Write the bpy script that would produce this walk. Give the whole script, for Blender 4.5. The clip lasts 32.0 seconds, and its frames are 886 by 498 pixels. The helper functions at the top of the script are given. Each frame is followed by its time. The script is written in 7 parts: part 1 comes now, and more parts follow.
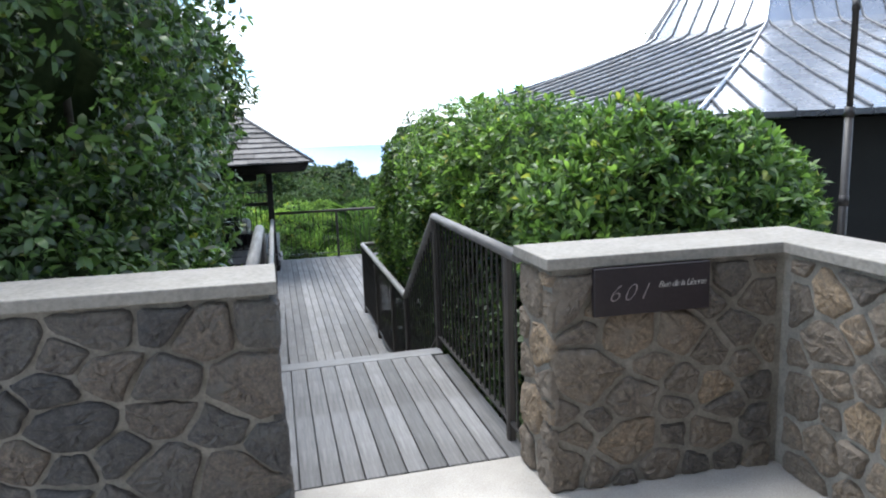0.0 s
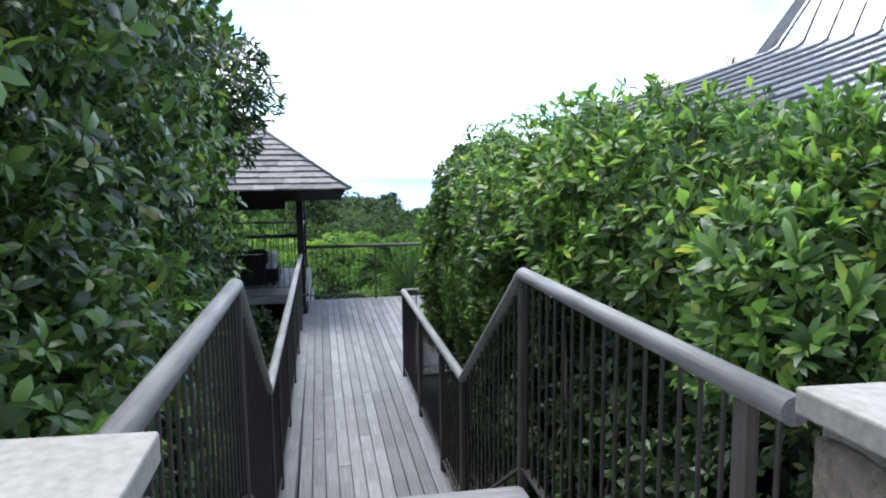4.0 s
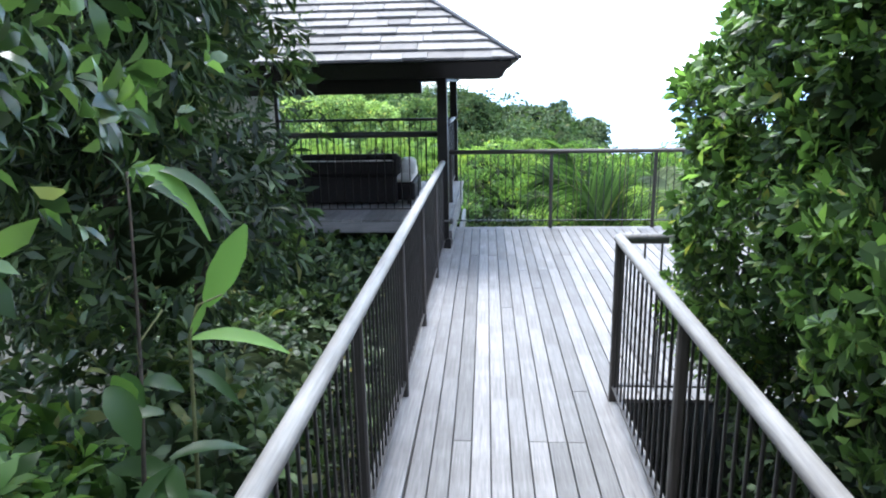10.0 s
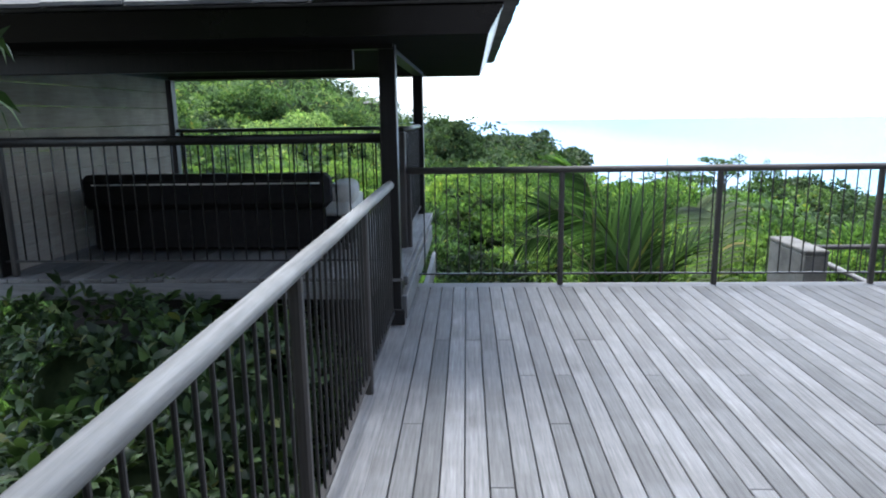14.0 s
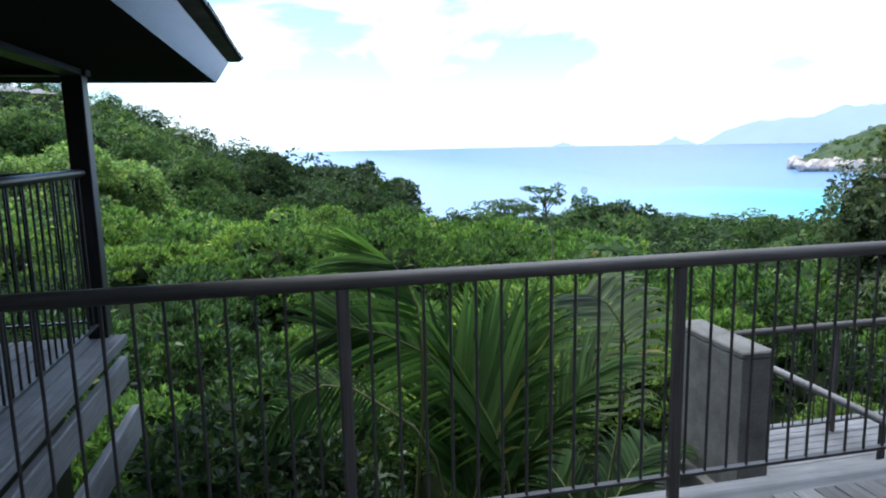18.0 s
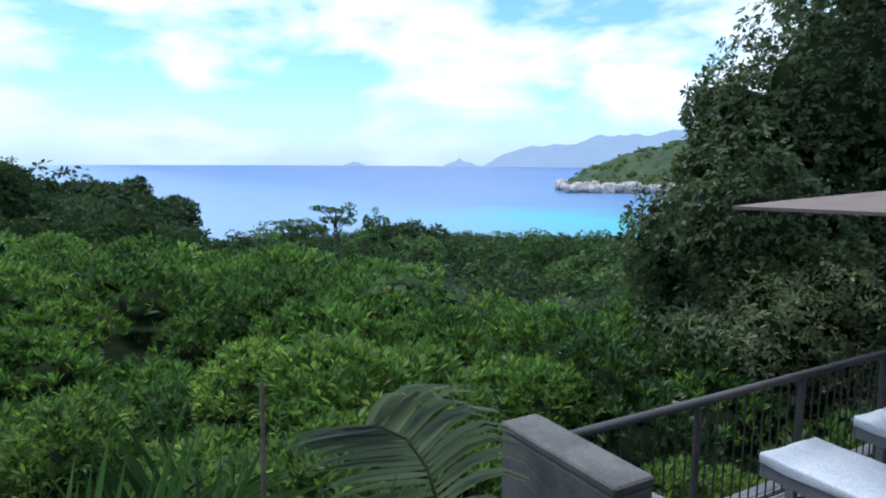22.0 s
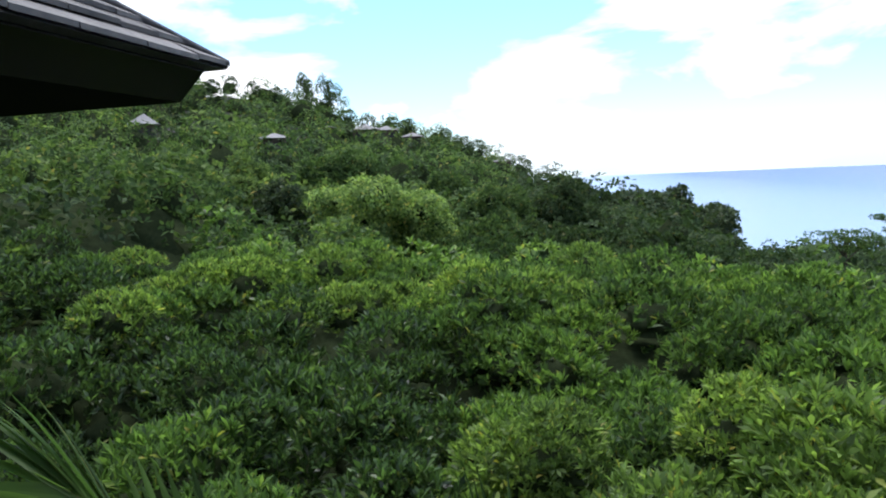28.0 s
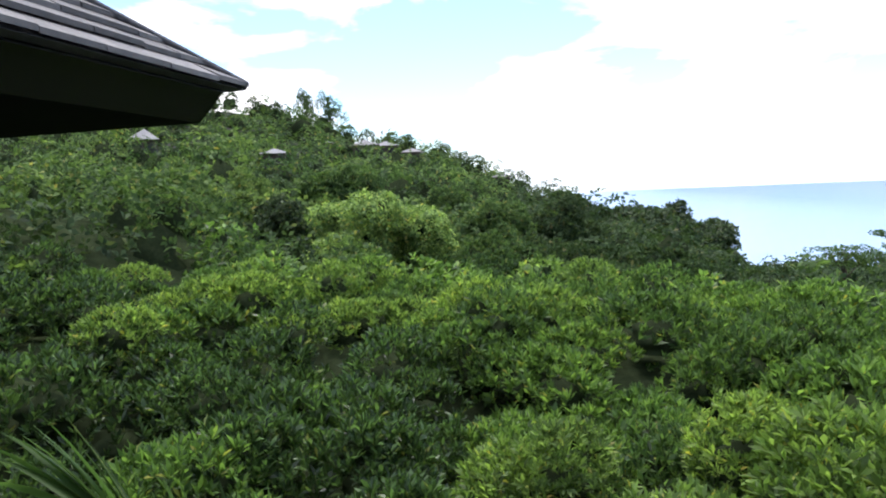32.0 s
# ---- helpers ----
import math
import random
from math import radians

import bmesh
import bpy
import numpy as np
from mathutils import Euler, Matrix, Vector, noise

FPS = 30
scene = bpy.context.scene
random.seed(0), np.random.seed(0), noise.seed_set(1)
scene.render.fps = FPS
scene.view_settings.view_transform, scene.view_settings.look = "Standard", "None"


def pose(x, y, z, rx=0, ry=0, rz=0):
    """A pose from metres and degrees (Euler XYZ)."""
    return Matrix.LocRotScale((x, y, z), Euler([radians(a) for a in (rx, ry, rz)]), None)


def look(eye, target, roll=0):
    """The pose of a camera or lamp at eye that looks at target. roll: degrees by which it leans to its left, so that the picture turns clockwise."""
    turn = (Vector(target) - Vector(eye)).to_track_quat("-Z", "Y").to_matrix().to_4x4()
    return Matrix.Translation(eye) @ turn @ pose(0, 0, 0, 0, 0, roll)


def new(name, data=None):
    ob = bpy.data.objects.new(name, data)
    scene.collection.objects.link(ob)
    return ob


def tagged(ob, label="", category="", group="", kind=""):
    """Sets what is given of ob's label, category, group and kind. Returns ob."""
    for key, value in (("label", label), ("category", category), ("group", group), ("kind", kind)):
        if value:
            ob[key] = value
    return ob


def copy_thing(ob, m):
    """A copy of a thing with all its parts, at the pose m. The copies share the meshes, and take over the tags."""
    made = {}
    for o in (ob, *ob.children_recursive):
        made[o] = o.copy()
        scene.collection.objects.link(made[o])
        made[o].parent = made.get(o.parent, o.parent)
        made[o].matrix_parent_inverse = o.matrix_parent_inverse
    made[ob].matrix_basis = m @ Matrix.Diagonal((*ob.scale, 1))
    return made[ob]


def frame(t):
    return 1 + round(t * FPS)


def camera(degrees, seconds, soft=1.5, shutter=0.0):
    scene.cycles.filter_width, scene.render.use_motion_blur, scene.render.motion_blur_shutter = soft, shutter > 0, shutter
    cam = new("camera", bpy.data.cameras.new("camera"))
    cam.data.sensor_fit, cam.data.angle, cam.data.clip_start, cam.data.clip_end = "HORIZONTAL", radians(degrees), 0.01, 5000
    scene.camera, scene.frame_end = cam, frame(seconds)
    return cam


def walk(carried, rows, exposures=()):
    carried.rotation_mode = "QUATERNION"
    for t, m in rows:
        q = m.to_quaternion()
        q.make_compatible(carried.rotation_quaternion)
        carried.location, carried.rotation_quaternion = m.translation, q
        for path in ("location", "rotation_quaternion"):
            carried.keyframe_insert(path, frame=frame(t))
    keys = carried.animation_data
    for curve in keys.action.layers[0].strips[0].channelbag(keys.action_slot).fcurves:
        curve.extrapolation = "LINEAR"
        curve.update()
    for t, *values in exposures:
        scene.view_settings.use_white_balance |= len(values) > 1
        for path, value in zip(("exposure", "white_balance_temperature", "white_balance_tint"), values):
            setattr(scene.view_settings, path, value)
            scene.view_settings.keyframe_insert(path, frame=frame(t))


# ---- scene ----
cam = camera(67.5, 32.0, 2.0)
PATH = [
    (0, (0.699, -1.240, 2.665), (1.163, 0.676, 2.328), -2.20),
    (0.5, (0.643, -1.183, 2.664), (1.185, 0.710, 2.317), -2.90),
    (1, (0.647, -1.070, 2.659), (1.240, 0.808, 2.310), -2.60),
    (1.5, (0.727, -0.868, 2.657), (1.289, 1.020, 2.315), -1.50),
    (2, (0.737, -0.591, 2.640), (1.186, 1.327, 2.294), -0.80),
    (2.5, (0.728, -0.310, 2.646), (1.193, 1.608, 2.320), -0.70),
    (4.5, (1.012, 1.172, 2.489), (1.282, 3.141, 2.269), -0.30),
    (5, (1.054, 1.539, 2.477), (1.241, 3.511, 2.207), 0.10),
    (5.5, (1.066, 1.903, 2.486), (1.169, 3.880, 2.199), -0.45),
    (6, (1.126, 2.273, 2.491), (1.059, 4.250, 2.197), -0.90),
    (6.5, (1.048, 2.648, 2.482), (0.933, 4.618, 2.162), -0.18),
    (7, (1.037, 2.975, 2.486), (0.963, 4.944, 2.142), -1.17),
    (7.5, (1.119, 3.364, 2.438), (1.018, 5.318, 2.018), -1.46),
    (8, (1.093, 3.711, 2.439), (0.986, 5.646, 1.943), -1.34),
    (8.5, (1.077, 4.007, 2.421), (0.998, 5.942, 1.919), -1.80),
    (9, (1.098, 4.244, 2.298), (0.922, 6.188, 1.858), -1.05),
    (9.5, (1.088, 4.534, 2.133), (0.915, 6.465, 1.642), -0.21),
    (10, (1.081, 4.804, 2.003), (0.937, 6.739, 1.519), -1.07),
    (10.5, (1.132, 5.032, 1.888), (0.934, 6.943, 1.334), -1.04),
    (11, (1.106, 5.308, 1.724), (0.884, 7.237, 1.251), -1.52),
    (11.5, (1.167, 5.727, 1.547), (0.908, 7.682, 1.219), -1.40),
    (12, (1.106, 6.148, 1.529), (0.896, 8.103, 1.165), -1.18),
    (12.5, (1.121, 6.579, 1.529), (0.962, 8.542, 1.181), -1.77),
    (13, (1.162, 7.011, 1.551), (0.980, 8.970, 1.191), -1.87),
    (13.5, (1.082, 7.526, 1.566), (0.955, 9.484, 1.182), -1.26),
    (15.5, (1.199, 9.377, 1.550), (1.208, 11.336, 1.146), -1.20),
    (16, (1.200, 9.870, 1.521), (1.358, 11.830, 1.148), -0.82),
    (16.5, (1.360, 10.294, 1.526), (1.587, 12.245, 1.151), -2.00),
    (17, (1.456, 10.732, 1.521), (1.743, 12.677, 1.153), -1.80),
    (17.5, (1.582, 11.194, 1.566), (1.960, 13.131, 1.240), -1.60),
    (18, (1.782, 11.616, 1.577), (2.197, 13.547, 1.261), -1.20),
    (19, (2.069, 12.431, 1.572), (2.686, 14.311, 1.281), -0.80),
    (20, (2.374, 13.210, 1.586), (3.135, 15.040, 1.322), -1.00),
    (20.5, (2.462, 13.456, 1.560), (3.250, 15.276, 1.298), -0.50),
    (21, (2.504, 13.599, 1.551), (3.316, 15.410, 1.298), -0.60),
    (21.5, (2.598, 13.708, 1.542), (3.540, 15.454, 1.284), -0.40),
    (22, (2.793, 13.711, 1.529), (3.785, 15.428, 1.263), 0.30),
    (22.5, (2.920, 13.735, 1.533), (3.941, 15.421, 1.198), 0.80),
    (23, (3.017, 13.813, 1.550), (4.095, 15.462, 1.207), 0.30),
    (23.5, (3.142, 13.828, 1.551), (4.281, 15.439, 1.228), -0.30),
    (24, (3.336, 13.797, 1.566), (4.365, 15.488, 1.278), -0.50),
    (24.5, (3.404, 13.819, 1.568), (4.393, 15.534, 1.281), -1.40),
    (26.5, (3.450, 13.972, 1.593), (3.697, 15.938, 1.322), -3.30),
    (27, (3.405, 13.995, 1.599), (3.315, 15.976, 1.342), -2.91),
    (27.5, (3.370, 14.030, 1.610), (3.038, 15.986, 1.361), -2.71),
    (28, (3.361, 14.036, 1.626), (2.856, 15.959, 1.410), -2.51),
    (28.5, (3.356, 14.036, 1.638), (2.717, 15.922, 1.453), -2.51),
    (29, (3.353, 14.036, 1.650), (2.621, 15.891, 1.489), -2.90),
    (29.5, (3.355, 14.036, 1.650), (2.575, 15.873, 1.513), -3.09),
    (30, (3.357, 14.036, 1.648), (2.528, 15.852, 1.534), -3.57),
    (30.5, (3.356, 14.036, 1.648), (2.494, 15.837, 1.544), -3.78),
    (31, (3.351, 14.036, 1.646), (2.472, 15.828, 1.517), -4.20),
    (31.5, (3.319, 14.036, 1.645), (2.507, 15.857, 1.496), -3.62),
    (32, (3.262, 14.019, 1.658), (2.761, 15.948, 1.487), -2.43),
]
WALKS = [(t, look(eye, target, roll)) for t, eye, target, roll in PATH]
walk(cam, WALKS, [(0.0, 1.12, 6200, 9), (2.5, 1.22, 6100, 9), (4.5, 1.2, 6000, 10), (6.0, 1.52, 5950, 10), (8.0, 2.06, 5880, 10), (9.0, 2.1, 5880, 10), (10.0, 2.03, 5940, 10), (11.0, 1.93, 6000, 10), (12.0, 1.6, 5980, 10), (13.0, 1.28, 5950, 10), (15.5, 1.3, 6050, 9), (17.0, 1.08, 6000, 9),
                  (18.5, 0.3, 5620, 8), (20.0, -0.13, 5450, 9), (22.0, -0.08, 5400, 8), (23.5, 0.32, 5580, 6), (26.5, 0.12, 5680, 8), (28.0, 0.36, 6180, 13), (30.0, 0.54, 6300, 18), (32.0, 0.68, 6330, 16)])

# ---- world and sun ----
SUN_EL, SUN_AZ = radians(70), radians(-18)
world = bpy.data.worlds.new("World")
scene.world = world
world.use_nodes = True


def world_nodes():
    nt = world.node_tree
    nt.nodes.clear()
    N, L = nt.nodes.new, nt.links.new
    out, bg = N("ShaderNodeOutputWorld"), N("ShaderNodeBackground")
    sky = N("ShaderNodeTexSky")
    sky.sky_type = "NISHITA"
    sky.sun_disc = False
    sky.sun_elevation = SUN_EL
    sky.sun_rotation = SUN_AZ
    sky.altitude = 50
    sky.dust_density = 0.6
    sky.ozone_density = 1.6
    tc = N("ShaderNodeTexCoord")
    sep = N("ShaderNodeSeparateXYZ")
    L(tc.outputs["Generated"], sep.inputs[0])
    add = N("ShaderNodeMath"); add.operation = "MAXIMUM"; add.inputs[1].default_value = 0.0
    L(sep.outputs["Z"], add.inputs[0])
    add2 = N("ShaderNodeMath"); add2.operation = "ADD"; add2.inputs[1].default_value = 0.16
    L(add.outputs[0], add2.inputs[0])
    comb = N("ShaderNodeCombineXYZ")
    for a in "XYZ":
        L(add2.outputs[0], comb.inputs[a])
    div = N("ShaderNodeVectorMath"); div.operation = "DIVIDE"
    L(tc.outputs["Generated"], div.inputs[0])
    div.inputs[1].default_value = (1.0, 1.0, 0.42)
    n1 = N("ShaderNodeTexNoise")
    n1.inputs["Scale"].default_value = 3.6
    n1.inputs["Detail"].default_value = 9
    n1.inputs["Roughness"].default_value = 0.52
    n1.inputs["Distortion"].default_value = 0.25
    off = N("ShaderNodeVectorMath"); off.operation = "ADD"; off.inputs[1].default_value = CLOUD_SHIFT
    L(div.outputs[0], off.inputs[0]); L(off.outputs[0], n1.inputs["Vector"])
    ramp = N("ShaderNodeValToRGB")
    ramp.color_ramp.elements[0].position = 0.455
    ramp.color_ramp.elements[1].position = 0.575
    L(n1.outputs["Fac"], ramp.inputs[0])
    # thick cloud hearts turn pale grey
    grey = N("ShaderNodeValToRGB")
    grey.color_ramp.elements[0].position = 0.60
    grey.color_ramp.elements[0].color = (1, 1, 1, 1)
    grey.color_ramp.elements[1].position = 0.74
    grey.color_ramp.elements[1].color = (0.46, 0.53, 0.70, 1)
    L(n1.outputs["Fac"], grey.inputs[0])
    cl = N("ShaderNodeVectorMath"); cl.operation = "SCALE"; cl.inputs["Scale"].default_value = CLOUD_LIGHT
    L(grey.outputs[0], cl.inputs[0])
    tint = N("ShaderNodeMixRGB"); tint.blend_type = "MULTIPLY"; tint.inputs[0].default_value = 1.0; tint.inputs[2].default_value = (1.1, 1.35, 1.42, 1)
    L(sky.outputs[0], tint.inputs[1])
    mix = N("ShaderNodeMixRGB")
    L(ramp.outputs[0], mix.inputs[0]); L(tint.outputs[0], mix.inputs[1]); L(cl.outputs[0], mix.inputs[2])
    # pale haze low over the sea
    hz = N("ShaderNodeMapRange"); hz.inputs["From Min"].default_value = 0.0; hz.inputs["From Max"].default_value = 0.10
    hz.inputs["To Min"].default_value = 0.75; hz.inputs["To Max"].default_value = 0.0
    L(add.outputs[0], hz.inputs["Value"])
    mix2 = N("ShaderNodeMixRGB"); mix2.inputs[2].default_value = (5.5, 6.4, 7.1, 1)
    L(hz.outputs[0], mix2.inputs[0]); L(mix.outputs[0], mix2.inputs[1])
    L(mix2.outputs[0], bg.inputs["Color"])
    bg.inputs["Strength"].default_value = 0.14
    L(bg.outputs[0], out.inputs["Surface"])


CLOUD_SHIFT, CLOUD_LIGHT = (3.1, 0.4, 0.0), 9.4
world_nodes()
sun = new("sun", bpy.data.lights.new("sun", "SUN"))
sun.data.energy, sun.data.angle, sun.data.color = 2.7, radians(32), (1.0, 0.96, 0.9)
sd = Vector((math.sin(SUN_AZ) * math.cos(SUN_EL), math.cos(SUN_AZ) * math.cos(SUN_EL), math.sin(SUN_EL)))
sun.matrix_world = look(sd * 60, (0, 0, 0))


# ---- materials ----
def mat(name, build, disp=False):
    m = bpy.data.materials.new(name)
    m.use_nodes = True
    nt = m.node_tree
    p = nt.nodes["Principled BSDF"]
    build(nt, p, nt.nodes["Material Output"])
    return m


def nd(nt, kind, **kw):
    n = nt.nodes.new(kind)
    for k, v in kw.items():
        n.inputs[k.replace("_", " ")].default_value = v
    return n


def noise_tex(nt, scale, detail=5, rough=0.55, stretch=(1, 1, 1), obj=True, dist=0.0):
    tc = nt.nodes.new("ShaderNodeTexCoord")
    mp = nt.nodes.new("ShaderNodeMapping")
    mp.inputs["Scale"].default_value = stretch
    nt.links.new(tc.outputs["Object"] if obj else tc.outputs["Generated"], mp.inputs[0])
    n = nd(nt, "ShaderNodeTexNoise", Scale=scale, Detail=detail, Roughness=rough, Distortion=dist)
    nt.links.new(mp.outputs[0], n.inputs["Vector"])
    return n


def ramp_of(nt, src, stops):
    r = nt.nodes.new("ShaderNodeValToRGB")
    e = r.color_ramp.elements
    while len(e) < len(stops):
        e.new(0.5)
    for el, (pos, col) in zip(e, stops):
        el.position, el.color = pos, (*col, 1)
    nt.links.new(src, r.inputs[0])
    return r


def bump_of(nt, src, p, strength, dist=0.01):
    b = nd(nt, "ShaderNodeBump", Strength=strength, Distance=dist)
    nt.links.new(src, b.inputs["Height"])
    nt.links.new(b.outputs[0], p.inputs["Normal"])
    return b


def mixc(nt, fac, a, b, mode="MIX"):
    m = nt.nodes.new("ShaderNodeMixRGB")
    m.blend_type = mode
    for sock, v in ((m.inputs[0], fac), (m.inputs[1], a), (m.inputs[2], b)):
        if isinstance(v, (int, float)):
            sock.default_value = v
        elif isinstance(v, tuple):
            sock.default_value = (*v, 1)
        else:
            nt.links.new(v, sock)
    return m


def wood_mat(name, dark, light, rough=0.7, along="y", grain=1.0, randomise=0.35, spec=0.5):
    def build(nt, p, out):
        st = {"x": (0.6, 14, 14), "y": (14, 0.6, 14), "z": (14, 14, 0.6)}[along]
        info = nt.nodes.new("ShaderNodeObjectInfo")
        a = noise_tex(nt, 5, 8, 0.65, st)
        b = noise_tex(nt, 1.7, 4, 0.6)
        c = noise_tex(nt, 38, 3, 0.6, (3, 0.5, 3) if along == "y" else (1, 1, 1))
        r = ramp_of(nt, a.outputs["Fac"], [(0.3, dark), (0.7, light)])
        st2 = ramp_of(nt, b.outputs["Fac"], [(0.35, (0.62, 0.6, 0.58)), (0.6, (1, 1, 1))])
        m1 = mixc(nt, 0.8, r.outputs[0], st2.outputs[0], "MULTIPLY")
        v = nd(nt, "ShaderNodeMapRange", To_Min=1 - randomise, To_Max=1 + randomise * 0.4)
        nt.links.new(info.outputs["Random"], v.inputs["Value"])
        m2 = mixc(nt, 1.0, m1.outputs[0], v.outputs[0], "MULTIPLY")
        nt.links.new(m2.outputs[0], p.inputs["Base Color"])
        p.inputs["Roughness"].default_value = rough
        p.inputs["Specular IOR Level"].default_value = spec
        bump_of(nt, c.outputs["Fac"], p, 0.35 * grain, 0.004)
    return mat(name, build)


def plain_mat(name, c1, c2, rough=0.6, scale=6, metal=0.0, bump=0.2, fine=60, spec=0.5):
    def build(nt, p, out):
        a = noise_tex(nt, scale, 6, 0.6)
        b = noise_tex(nt, fine, 4, 0.6)
        r = ramp_of(nt, a.outputs["Fac"], [(0.3, c1), (0.7, c2)])
        m = mixc(nt, 0.35, r.outputs[0], b.outputs["Color"], "OVERLAY")
        hs = nd(nt, "ShaderNodeHueSaturation", Saturation=1.0)
        r2 = ramp_of(nt, b.outputs["Fac"], [(0.3, (0.75, 0.75, 0.75)), (0.7, (1.1, 1.1, 1.1))])
        m = mixc(nt, 1.0, r.outputs[0], r2.outputs[0], "MULTIPLY")
        nt.links.new(m.outputs[0], p.inputs["Base Color"])
        p.inputs["Roughness"].default_value = rough
        p.inputs["Metallic"].default_value = metal
        p.inputs["Specular IOR Level"].default_value = spec
        if bump:
            bump_of(nt, b.outputs["Fac"], p, bump, 0.004)
    return mat(name, build)


def leaf_mat(name, darkc, midc, lightc, glow, rough=0.38, trans=0.38, spec=0.5, relief=0.0, patch=0.8, vary=0.0):
    """Leaves: tint by leaf, thin enough to pass some light."""
    # mixes grey into every leaf colour, a painted veil of haze
    dull = lambda c: tuple(1.14 * (0.70 * v + 0.30 * sum(c) / 3) for v in c)
    darkc, midc, lightc = dull(darkc), dull(midc), dull(lightc)

    def build(nt, p, out):
        geo = nt.nodes.new("ShaderNodeNewGeometry")
        r = ramp_of(nt, geo.outputs["Random Per Island"], [(0.0, darkc), (0.45, midc), (0.85, lightc), (0.955, tuple(min(1, c * 1.35) for c in lightc)), (1.0, (lightc[0] * 1.9, lightc[1] * 1.1, lightc[2] * 0.9))])
        n = noise_tex(nt, patch, 3, 0.5)
        if relief:
            rl = noise_tex(nt, 1.1, 5, 0.65)
            bump_of(nt, rl.outputs["Fac"], p, relief, 1.2)
        r2 = ramp_of(nt, n.outputs["Fac"], [(0.3, (0.6, 0.66, 0.62)), (0.7, (1.1, 1.08, 0.9))])
        m = mixc(nt, 1.0, r.outputs[0], r2.outputs[0], "MULTIPLY")
        if vary:
            info = nt.nodes.new("ShaderNodeObjectInfo")
            r4 = ramp_of(nt, info.outputs["Random"], [(0.0, (1 - vary, 1 - vary, 1 - 0.6 * vary)), (0.5, (1, 1, 1)), (1.0, (1 + 1.1 * vary, 1 + 0.8 * vary, 1 + 0.3 * vary))])
            m = mixc(nt, 1.0, m.outputs[0], r4.outputs[0], "MULTIPLY")
        nt.links.new(m.outputs[0], p.inputs["Base Color"])
        p.inputs["Roughness"].default_value = rough
        p.inputs["Specular IOR Level"].default_value = spec
        tr = nt.nodes.new("ShaderNodeBsdfTranslucent")
        m2 = mixc(nt, 1.0, m.outputs[0], glow, "MULTIPLY")
        nt.links.new(m2.outputs[0], tr.inputs["Color"])
        ms = nt.nodes.new("ShaderNodeMixShader")
        ms.inputs[0].default_value = trans
        nt.links.new(p.outputs[0], ms.inputs[1])
        nt.links.new(tr.outputs[0], ms.inputs[2])
        nt.links.new(ms.outputs[0], out.inputs["Surface"])
    return mat(name, build)


M = {}
M["deck"] = wood_mat("weathered grey decking", (0.100, 0.098, 0.100), (0.222, 0.219, 0.224), 0.68, "y", 1.0, 0.42)
M["deckx"] = wood_mat("weathered grey cross board", (0.145, 0.145, 0.148), (0.27, 0.27, 0.28), 0.65, "x")
M["rail"] = wood_mat("silvered handrail timber", (0.125, 0.122, 0.122), (0.275, 0.27, 0.268), 0.62, "y", 0.6, 0.1)
M["railx"] = wood_mat("silvered handrail timber across", (0.050, 0.044, 0.041), (0.108, 0.098, 0.092), 0.62, "x", 0.6, 0.1)
M["darkmetal"] = plain_mat("dark brown painted metal", (0.022, 0.0195, 0.0195), (0.046, 0.041, 0.040), 0.45, 8, 0.0, 0.1)
M["post"] = wood_mat("weathered brown grey post timber", (0.040, 0.034, 0.031), (0.092, 0.081, 0.075), 0.6, "z", 0.6, 0.2)
M["darkwood"] = wood_mat("dark stained timber", (0.011, 0.010, 0.010), (0.027, 0.023, 0.022), 0.42, "z", 0.6, 0.2, 0.3)
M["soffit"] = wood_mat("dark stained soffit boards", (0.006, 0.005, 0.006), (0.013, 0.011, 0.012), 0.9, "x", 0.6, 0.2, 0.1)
M["fascia"] = wood_mat("pale grey weathered timber", (0.20, 0.19, 0.185), (0.32, 0.31, 0.30), 0.6, "y", 0.6, 0.2)
M["gloss"] = plain_mat("glossy black brown paint", (0.006, 0.005, 0.005), (0.013, 0.011, 0.011), 0.24, 4, 0, 0.03, 90, 0.35)
M["shingle"] = plain_mat("weathered grey shingle", (0.085, 0.083, 0.087), (0.18, 0.175, 0.182), 0.75, 5, 0, 0.5, 40)
M["concrete"] = plain_mat("rough grey concrete", (0.085, 0.078, 0.068), (0.20, 0.187, 0.165), 0.85, 3, 0, 0.5, 55)
M["cap"] = plain_mat("pale cast coping stone", (0.225, 0.21, 0.19), (0.29, 0.272, 0.247), 0.9, 4, 0, 0.2, 40)
M["pad"] = plain_mat("washed aggregate paving", (0.30, 0.28, 0.255), (0.44, 0.415, 0.385), 0.85, 2.2, 0, 0.5, 120)
M["mortar"] = plain_mat("pale grey mortar", (0.175, 0.162, 0.142), (0.31, 0.288, 0.255), 0.9, 6, 0, 0.6, 60)
M["wicker"] = plain_mat("dark brown woven wicker", (0.006, 0.0055, 0.006), (0.016, 0.013, 0.013), 0.7, 20, 0, 0.6, 120, 0.2)
M["towel"] = plain_mat("white towelling", (0.82, 0.82, 0.83), (0.90, 0.90, 0.91), 0.95, 9, 0, 0.4, 60)
M["cushion"] = plain_mat("off-white canvas", (0.62, 0.60, 0.55), (0.76, 0.74, 0.69), 0.9, 6, 0, 0.3, 150)
M["cream"] = wood_mat("cream painted boards", (0.36, 0.32, 0.27), (0.5, 0.455, 0.39), 0.75, "y", 0.5, 0.1)
M["canvas"] = plain_mat("beige parasol canvas", (0.205, 0.150, 0.118), (0.275, 0.208, 0.168), 0.9, 5, 0, 0.2, 200)
